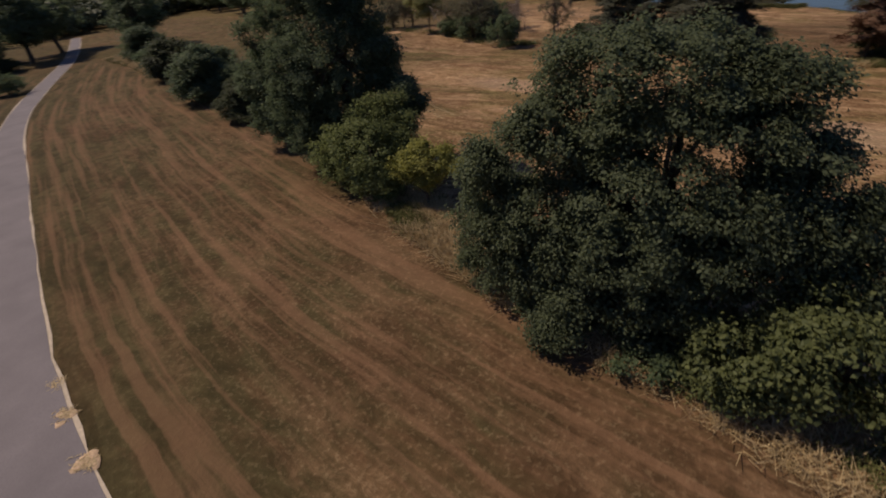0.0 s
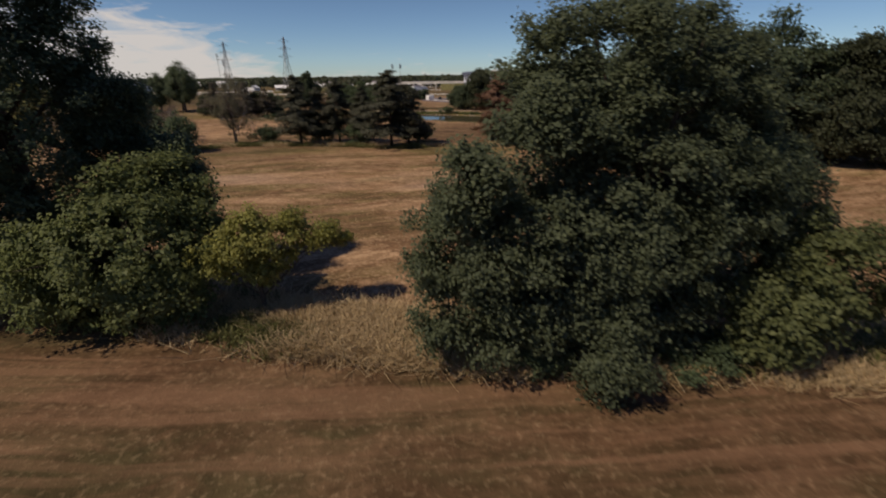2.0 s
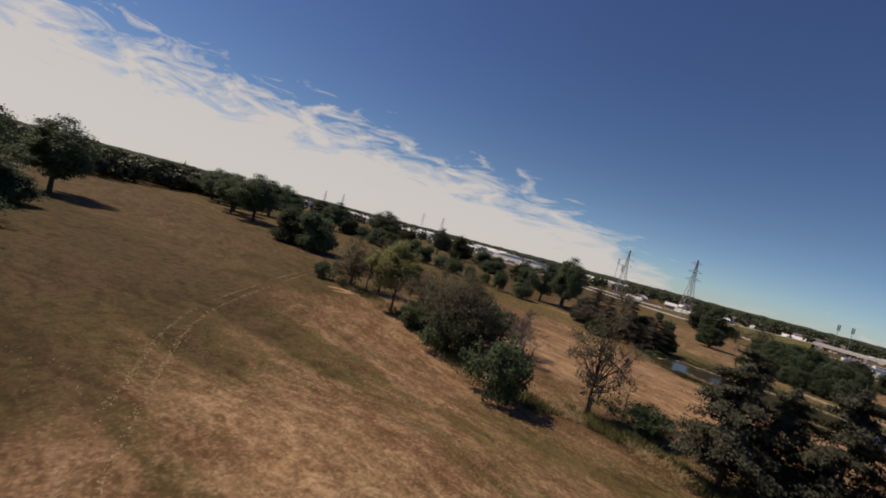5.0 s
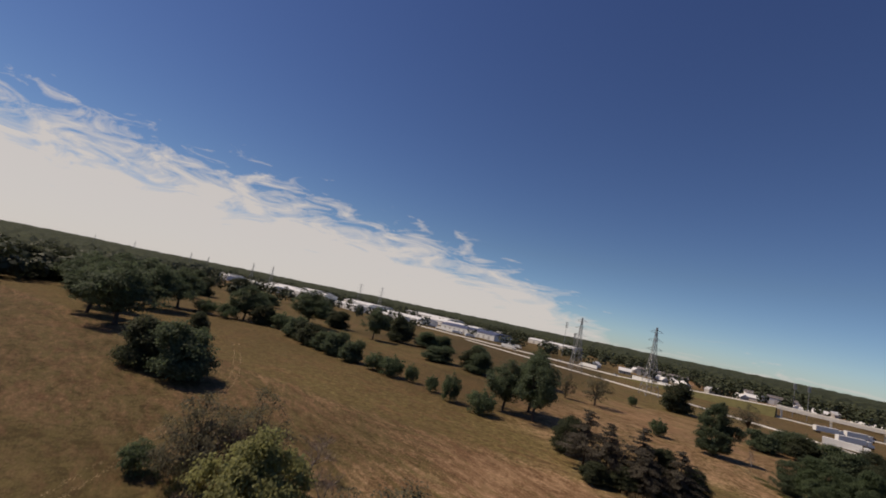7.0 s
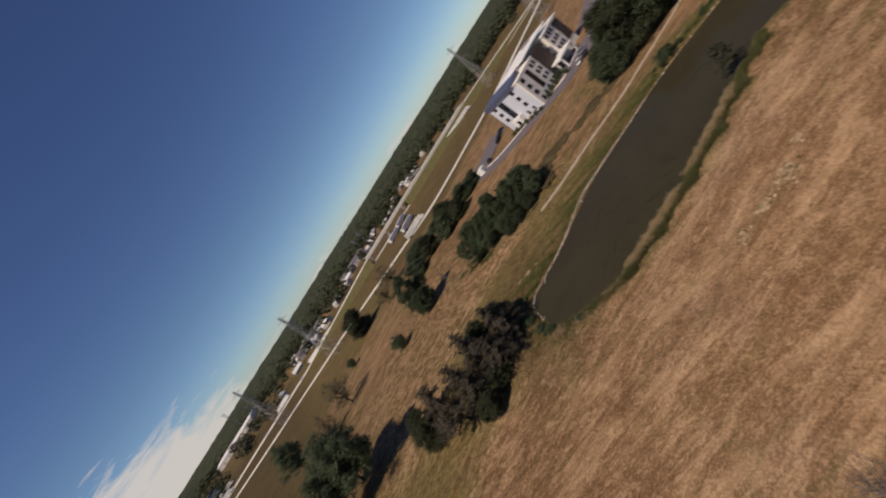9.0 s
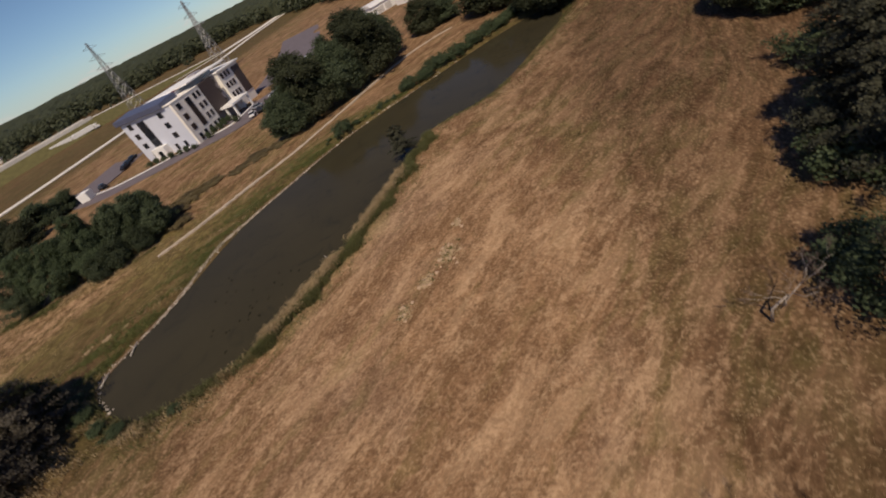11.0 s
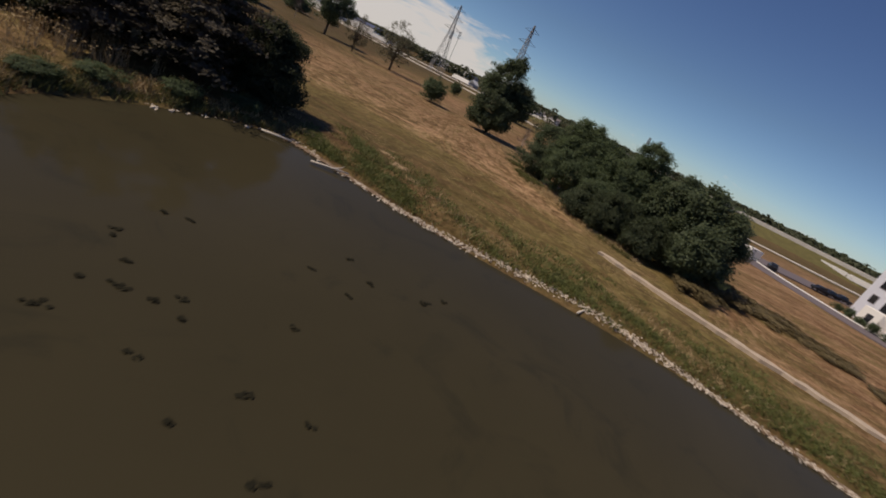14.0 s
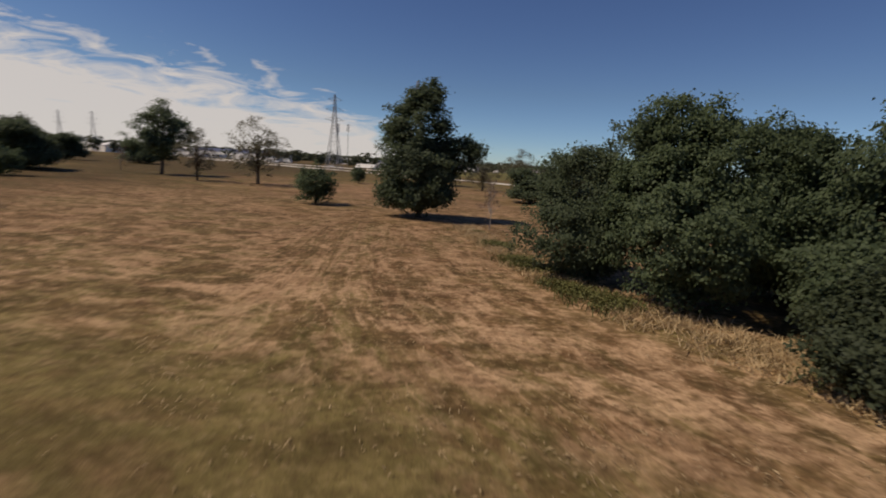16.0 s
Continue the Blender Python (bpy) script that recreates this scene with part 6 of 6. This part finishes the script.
for lot_x, lot_y, lot_turn in ((219, 318, -29), (233, 311, -29), (84, 236, -17), (100, 312, 25), (118, 324, 28), (100, 276, 20)):
    tagged(copy_thing(TRUCK, pose(lot_x, lot_y, 0.05, rz=lot_turn)), "white articulated lorry parked beside the highway", group="yard lorries")
yard = random.Random(31)
for k in range(26):
    yx, yy = yard.uniform(-480, -130), 0
    yy = 505 + (-230 - yx) * 0.42 + yard.uniform(-14, 18)
    tagged(copy_thing(TRUCK, pose(yx, yy, 0.05, rz=-22 + yard.choice((0, 90, 90, 180)))), "white articulated lorry parked in a yard", group="yard lorries")


def car(paint, label):
    ob = thing("car", 0, 0)
    bm = box_bm(-2.2, 2.2, -0.88, 0.88, 0.3, 0.92, 0.16)
    part("body", bm, paint, ob)
    bm = box_bm(-1.5, 1.0, -0.78, 0.78, 0.88, 1.46, 0.0)
    for v in bm.verts:
        if v.co.z > 1.2:
            v.co.x *= 0.68
            v.co.y *= 0.86
    part("cabin", bm, GLASS, ob)
    part("roof", box_bm(-1.05, 0.66, -0.68, 0.68, 1.44, 1.5, 0.02), paint, ob)
    me = wheel_mesh(0.33, 0.22)
    for wx in (-1.35, 1.38):
        for wy in (-0.8, 0.8):
            w = part("wheel", me, None, ob)
            w.location = (wx, wy, 0.33)
    for wy in (-0.6, 0.6):
        part("headlight", box_bm(2.14, 2.22, wy - 0.16, wy + 0.16, 0.62, 0.76), WHITE, ob)
    return tagged(ob, label, "car", "parked cars")


CAR_A, CAR_B, CAR_C = car(CAR_DARK, "dark saloon car on grey asphalt"), car(CAR_WHITE, "white saloon car on grey asphalt"), car(CAR_GREY, "silver saloon car on grey asphalt")
CAR_A.matrix_basis, CAR_B.matrix_basis, CAR_C.matrix_basis = pose(104, 144, 0.1, rz=10), pose(107.5, 88.5, 0.1, rz=25), pose(115, 91, 0.1, rz=100)
for cx, cy, rz, which in ((108, 146.5, 12, CAR_A), (112.5, 148.5, 10, CAR_A), (90, 141, 70, CAR_A), (110, 86.8, 20, CAR_A), (123, 88, 95, CAR_B), (127, 88.4, 96, CAR_A), (131, 88.8, 95, CAR_C),
                          (139, 89.4, 95, CAR_B), (147, 90, 94, CAR_A), (151, 90.4, 95, CAR_B), (159, 92, 96, CAR_C), (163, 92.6, 96, CAR_B)):
    copy_thing(which, pose(cx, cy, 0.1, rz=rz))
for f, side, which in ((0.34, -3.5, CAR_B), (0.355, 3.5, CAR_A), (0.42, 3.2, CAR_B), (0.45, -3.2, CAR_C), (0.49, 3.2, CAR_B), (0.53, -3.2, CAR_B), (0.56, 3.2, CAR_A), (0.27, -3.2, CAR_B)):
    tagged(copy_thing(which, highway_pose(f, side)), "car driving on the pale highway", group="highway cars")


# overpass
def overpass():
    ob = thing("overpass", 86, 366, 0, -15)
    part("deck", box_bm(0, 170, -6, 6, 6.0, 7.2, 0.05), CONCRETE, ob)
    for y in (-5.9, 5.9):
        part("parapet", box_bm(0, 170, y - 0.15, y + 0.15, 7.2, 8.2, 0.03), CONCRETE, ob)
    for x in (3, 30, 57):
        bm = box_bm(x - 0.8, x + 0.8, -4.5, 4.5, 5.0, 6.0, 0.05)
        for y in (-3.2, 3.2):
            box_bm(x - 0.6, x + 0.6, y - 0.6, y + 0.6, -0.3, 5.0, 0.08, bm)
        part("pier", bm, CONCRETE, ob)
    for x0, x1, z0, z1 in ((-110, 0, 0.6, 6.6), (62, 170, 5.98, 5.98), (170, 300, 6.6, 0.6)):
        v = []
        for x, z in ((x0, z0), (x1, z1)):
            v += [(x, -6.5 - 1.9 * z, -0.3), (x, -6.5, z), (x, 6.5, z), (x, 6.5 + 1.9 * z, -0.3)]
        part("bank", mesh_of("road_bank", v, [(0, 1, 5, 4), (1, 2, 6, 5), (2, 3, 7, 6), (0, 3, 2, 1), (4, 5, 6, 7)], VERGE), None, ob, "grassed embankment")
        if z0 != z1:
            v = [(x, y, z + dz) for x, z in ((x0, z0), (x1, z1)) for y, dz in ((-5.6, 0.12), (5.6, 0.12), (-5.6, -0.2), (5.6, -0.2))]
            part("ramp", mesh_of("road_ramp", v, [(0, 1, 5, 4), (2, 6, 7, 3), (0, 4, 6, 2), (1, 3, 7, 5), (0, 2, 3, 1), (4, 5, 7, 6)], CONCRETE), None, ob, "pale concrete road rising over the bank")
    return tagged(ob, "pale concrete overpass on square piers between grassed banks", "bridge")


overpass()


# ---- the hotel ----
def hotel():
    ob = thing("hotel", 99.0, 104.6, 0.0, -3.8)
    W, D, H, F = 36.0, 24.0, 13.2, 3.3

    def wall(name, x0, x1, y0, y1, z0, z1, m, bevel=0.03):
        return part(name, box_bm(x0, x1, y0, y1, z0, z1, bevel), m, ob)

    wall("west_wing", 0, 13, 0.6, D, -0.2, H, PALE_BLUE)
    wall("front_wall", -0.25, 13.1, -0.25, 0.62, -0.2, H + 0.1, CREAM)
    wall("link_wall", 13.0, 24.0, 2.0, D, -0.2, H - 0.4, GREY_PANEL)
    wall("brown_panel", 13.1, 20.4, -0.1, 2.05, F + 0.2, H + 0.3, BROWN_PANEL)
    wall("corner_panel", 36.0, 36.3, 0.6, 9.0, F, H - 0.6, BROWN_PANEL)
    wall("plinth", 13.1, 24.0, 1.3, 2.05, -0.2, F, GREY_PANEL)
    wall("east_wing", 24.0, 36.0, 0.2, D, -0.2, H, CREAM)
    wall("dark_panel", 31.6, 35.8, 0.02, 0.25, F, H - 0.8, BROWN_PANEL)
    west_roof = wall("west_roof", -0.9, 7.0, 3.0, D + 0.9, H, H + 1.5, ROOF_NAVY, 0.1)
    for v in west_roof.data.vertices:
        if v.co.x > 3:
            v.co.z += 0.5
    west_deck = wall("roof_deck", -0.6, 6.75, 3.3, D + 0.6, H + 1.45, H + 1.56, ROOF_NAVY, 0.02)
    for v in west_deck.data.vertices:
        if v.co.x > 3:
            v.co.z += 0.5
    wall("front_roof", -0.35, 13.2, -0.35, 6.5, H + 0.1, H + 0.42, CREAM, 0.04)
    wall("parapet", 7.0, 30.0, 7.0, D - 2, H - 0.4, H + 1.7, PALE_BLUE, 0.05)
    wall("roof_trim", 6.9, 30.1, 6.8, 7.05, H + 1.5, H + 1.9, ROOF_RED, 0.03)
    tilt = wall("tilted_roof", 11.0, 32.0, 1.0, D - 3, H + 1.7, H + 2.1, WHITE, 0.05)
    for v in tilt.data.vertices:
        v.co.z += (v.co.y - 8) * -0.03
    wall("east_roof", 23.6, 36.8, -0.5, D + 0.6, H, H + 0.5, WHITE, 0.06)
    wall("roof_plant", 26.0, 29.5, 10.0, 14.0, H + 0.5, H + 2.6, GREY_PANEL, 0.05)
    wall("entrance_canopy", 15.5, 25.5, -5.5, 1.6, 3.7, 4.4, WHITE, 0.06)
    for cx in (16.2, 24.8):
        for cy in (-5.0, -1.5):
            wall("column", cx - 0.3, cx + 0.3, cy - 0.3, cy + 0.3, -0.2, 3.7, WHITE, 0.04)
    # side porch on the west face
    wall("porch", -2.4, 0.02, 12.0, 17.5, -0.2, 3.6, WHITE, 0.06)
    wall("porch_door", -2.46, -2.38, 13.6, 15.4, 0.0, 2.5, GLASS, 0.01)

    def window(x, y, z, w, h, face):
        """A framed pane set into the front (f) or west (w) face."""
        if face == "f":
            fr = part("window", box_bm(x - w / 2 - 0.1, x + w / 2 + 0.1, y - 0.05, y + 0.06, z - 0.1, z + h + 0.1, 0.01), GREY_PANEL, ob)
            part("pane", box_bm(x - w / 2, x + w / 2, y - 0.08, y - 0.045, z, z + h), GLASS, fr)
        else:
            fr = part("window", box_bm(x - 0.05, x + 0.06, y - w / 2 - 0.1, y + w / 2 + 0.1, z - 0.1, z + h + 0.1, 0.01), GREY_PANEL, ob)
            part("pane", box_bm(x - 0.08, x - 0.045, y - w / 2, y + w / 2, z, z + h), GLASS, fr)

    for level in (1, 2, 3):
        z = level * F + 0.9
        for y in (6.4, 20.6):
            window(-0.03, y, z, 1.9, 1.6, "w")
        for x in (1.9,):
            window(x, -0.28, z, 1.7, 1.7, "f")
        for x in (9.6, 11.6):
            window(x, -0.28, z, 1.1, 1.7, "f")
        for x in (25.6, 27.6, 29.4):
            window(x, 0.17, z, 1.1, 1.7, "f")
        for x in (21.2, 22.8):
            window(x, 1.97, z, 1.0, 1.6, "f")
    window(-0.03, 15.6, F + 0.4, 3.4, 8.4, "w")
    window(6.3, -0.28, F + 0.3, 2.1, 8.8, "f")
    for x in (2.0, 4.6, 7.4, 10.0, 12.0):
        window(x, -0.28, 0.6, 1.1, 2.0, "f")
    for y in (5.0, 9.0, 20.0):
        window(-0.03, y, 0.6, 1.2, 1.9, "w")
    return tagged(ob, "four-storey pale hotel with dark brown panels and white tilted roofs", "hotel")


hotel()
LANE = smooth_line([(92, 166), (86, 150), (82.5, 134), (88, 119), (97, 104), (104, 93), (116, 91.5), (140, 94), (170, 98), (200, 106)])
ribbon("driveway", LANE, 9.0, 0.10, LOT, "grey asphalt drive round the hotel", "driveway", thick=0.4)
ribbon("parking_lot", np.array([(84.0, 150.5), (100, 152), (118, 155.5), (140, 158)]), 17, 0.085, LOT, "grey asphalt car park beside the hotel", "car park", thick=0.4)
ribbon("parking_lot", np.array([(110.0, 93.0), (135, 95.0), (160, 101), (190, 111), (225, 125), (262, 142)]), 24, 0.092, LOT, "grey asphalt car park in front of the hotel", "car park", thick=0.4)
KERB = smooth_line([(86.0, 141), (87.2, 131), (92.8, 119.5), (101.5, 105.5), (107.0, 98.2), (114, 97.0), (122, 97.4)])
ribbon("kerb", KERB, 0.6, 0.28, WHITE, "white concrete kerb along the drive", "kerb", thick=0.4)
for k in range(7):
    shrub(94.6 + 0.2 * k, 123 - 3.1 * k, 1.6 + 0.5 * (k % 2), 2.2, "clipped dark shrub at the hotel's foot", "hotel shrubs")
for k in range(5):
    shrub(101.5 + 2.9 * k, 102.2 - 0.15 * k, 2.2 + 0.5 * (k % 2), 2.3, "clipped dark shrub at the hotel's foot", "hotel shrubs")
shrub(108.5, 95.5, 2.2, 2.4, "clipped dark shrub on a kerb island", "hotel shrubs")


def enclosure():
    ob = thing("bin_enclosure", 84.0, 141.5, 0, 20)
    part("wall", box_bm(-1.8, 1.8, -1.6, 1.6, 0, 2.6, 0.04), WHITE, ob)
    part("gate", box_bm(-1.5, 1.5, -1.68, -1.6, 0.1, 2.3, 0.02), CREAM, ob)
    return tagged(ob, "white walled bin enclosure beside the car park", "enclosure")


enclosure()


# ---- bare and pale spots in the grass ----
def bare_patch(x, y, reach, seed, sprigs=0, label="ragged patch of pale bleached straw in the grass"):
    """A patch of pale matted straw: many low ragged cakes, with a few green sprigs between."""
    g = np.random.default_rng(seed)
    verts, faces = [], []
    for k in range(int(12 * reach * reach) + 7):
        cx, cy = x + g.normal(0, reach * 0.52), y + g.normal(0, reach * 0.34)
        cz = float(ground_z(np.array([cx]), np.array([cy]))[0][0])
        q, n, a0 = g.uniform(0.07, 0.24), 9, len(verts)
        verts.append((cx, cy, cz + g.uniform(0.015, 0.04)))
        for j in range(n):
            a = 2 * math.pi * j / n
            w = q * g.uniform(0.55, 1.35)
            verts.append((cx + w * math.cos(a) * 1.3, cy + w * math.sin(a), cz + g.uniform(0.0, 0.03)))
        for j in range(n):
            w, a = verts[a0 + 1 + j], 2 * math.pi * j / n
            verts.append((w[0] + 0.06 * math.cos(a), w[1] + 0.06 * math.sin(a), cz - 0.03))
        for j in range(n):
            m = (j + 1) % n
            faces += [(a0, a0 + 1 + j, a0 + 1 + m), (a0 + 1 + j, a0 + 1 + n + j, a0 + 1 + n + m, a0 + 1 + m)]
    tagged(new("straw_patch", mesh_of("straw_patch", verts, faces, MATTED, True)), label, "grass", kind="stuff")
    n = int(70 * reach * reach) + 20
    p = np.column_stack([x + g.normal(0, reach * 0.55, n), y + g.normal(0, reach * 0.36, n)])
    at = tufts(g, p, ground_z(p[:, 0], p[:, 1])[0] + 0.045, 4, 0.12)
    stuff("straw_litter", leaf_quads(at, np.tile((0, 0, 3.0), (len(at), 1)), 0.3, g, 0.14), STRAW, "loose bleached straw lying on the ground", "grass")
    if sprigs:
        p = np.column_stack([x + g.normal(0, reach * 0.6, sprigs), y + g.normal(0, reach * 0.4, sprigs)])
        at = tufts(g, p, ground_z(p[:, 0], p[:, 1])[0] + 0.08, 9, 0.12)
        stuff("sprigs", leaf_quads(at, np.tile((0, 0, 1.0), (len(at), 1)), 0.13, g), WEED, "green sprigs in pale straw", "weeds")


bare_patch(20.0, 10.6, 1.7, 2, 26)
bare_patch(12.4, 14.1, 1.1, 1, 12)
bare_patch(16.2, 12.4, 1.1, 3, 8)
bare_patch(25.4, 10.2, 0.8, 8)
bare_patch(17.0, 61.9, 0.8, 4)
bare_patch(15.2, 64.0, 0.6, 16)
bare_patch(19.0, 60.0, 0.5, 17)
bare_patch(24.0, -104.6, 0.9, 12)
litter_rng = np.random.default_rng(6)
litter = np.column_stack([40.1 + litter_rng.normal(0, 0.55, 90), -115.8 + litter_rng.normal(0, 0.12, 90)])
litter = tufts(litter_rng, litter, ground_z(litter[:, 0], litter[:, 1])[0] + 0.04, 4, 0.10)
stuff("straw_litter", leaf_quads(litter, np.tile((0, 0, 3.0), (len(litter), 1)), 0.26, litter_rng, 0.16), STRAW, "streak of loose pale straw on the mown strip", "grass")
bare_patch(9.5, -125.2, 0.5, 13, 0, "pale sand spilled beside the asphalt path")
bare_patch(6.5, -124.5, 0.5, 14, 0, "pale sand spilled beside the asphalt path")
bare_patch(13.7, -126.2, 0.5, 15, 0, "pale sand spilled beside the asphalt path")


def sand_mound():
    """A low eroded bank of sand, bent like a horseshoe, with a ragged outline."""
    g = random.Random(3)
    verts, faces, n = [], [], 22
    for k in range(n):
        a = math.radians(-110 + 250 * k / (n - 1))
        swell = 0.35 + 0.65 * math.sin(math.pi * k / (n - 1)) ** 0.6
        for out, z in ((-1.0, -0.2), (-0.45, 0.14), (0.1, 0.36), (0.5, 0.16), (1.0, -0.2)):
            q = 1.9 + out * swell * g.uniform(0.9, 1.7)
            verts.append((q * math.cos(a) * 1.35, q * math.sin(a) * 0.8, z * swell + g.uniform(-0.06, 0.06)))
    for k in range(n - 1):
        for m in range(4):
            a = 5 * k + m
            faces.append((a, a + 1, a + 6, a + 5))
    ob = new("sand_bank", mesh_of("sand_bank", verts, faces, SAND_PALE, True))
    ob.location, ob.rotation_euler = (-48.6, -11.2, 0.02), (0, 0, radians(35))
    return tagged(ob, "low bare bank of brown sand at a tree's foot", "bank")


SAND_PALE = plain_material("dry_sand", (0.38, 0.225, 0.120), 0.95, grain=0.4, scale=2.2, bump=0.6)
sand_mound()
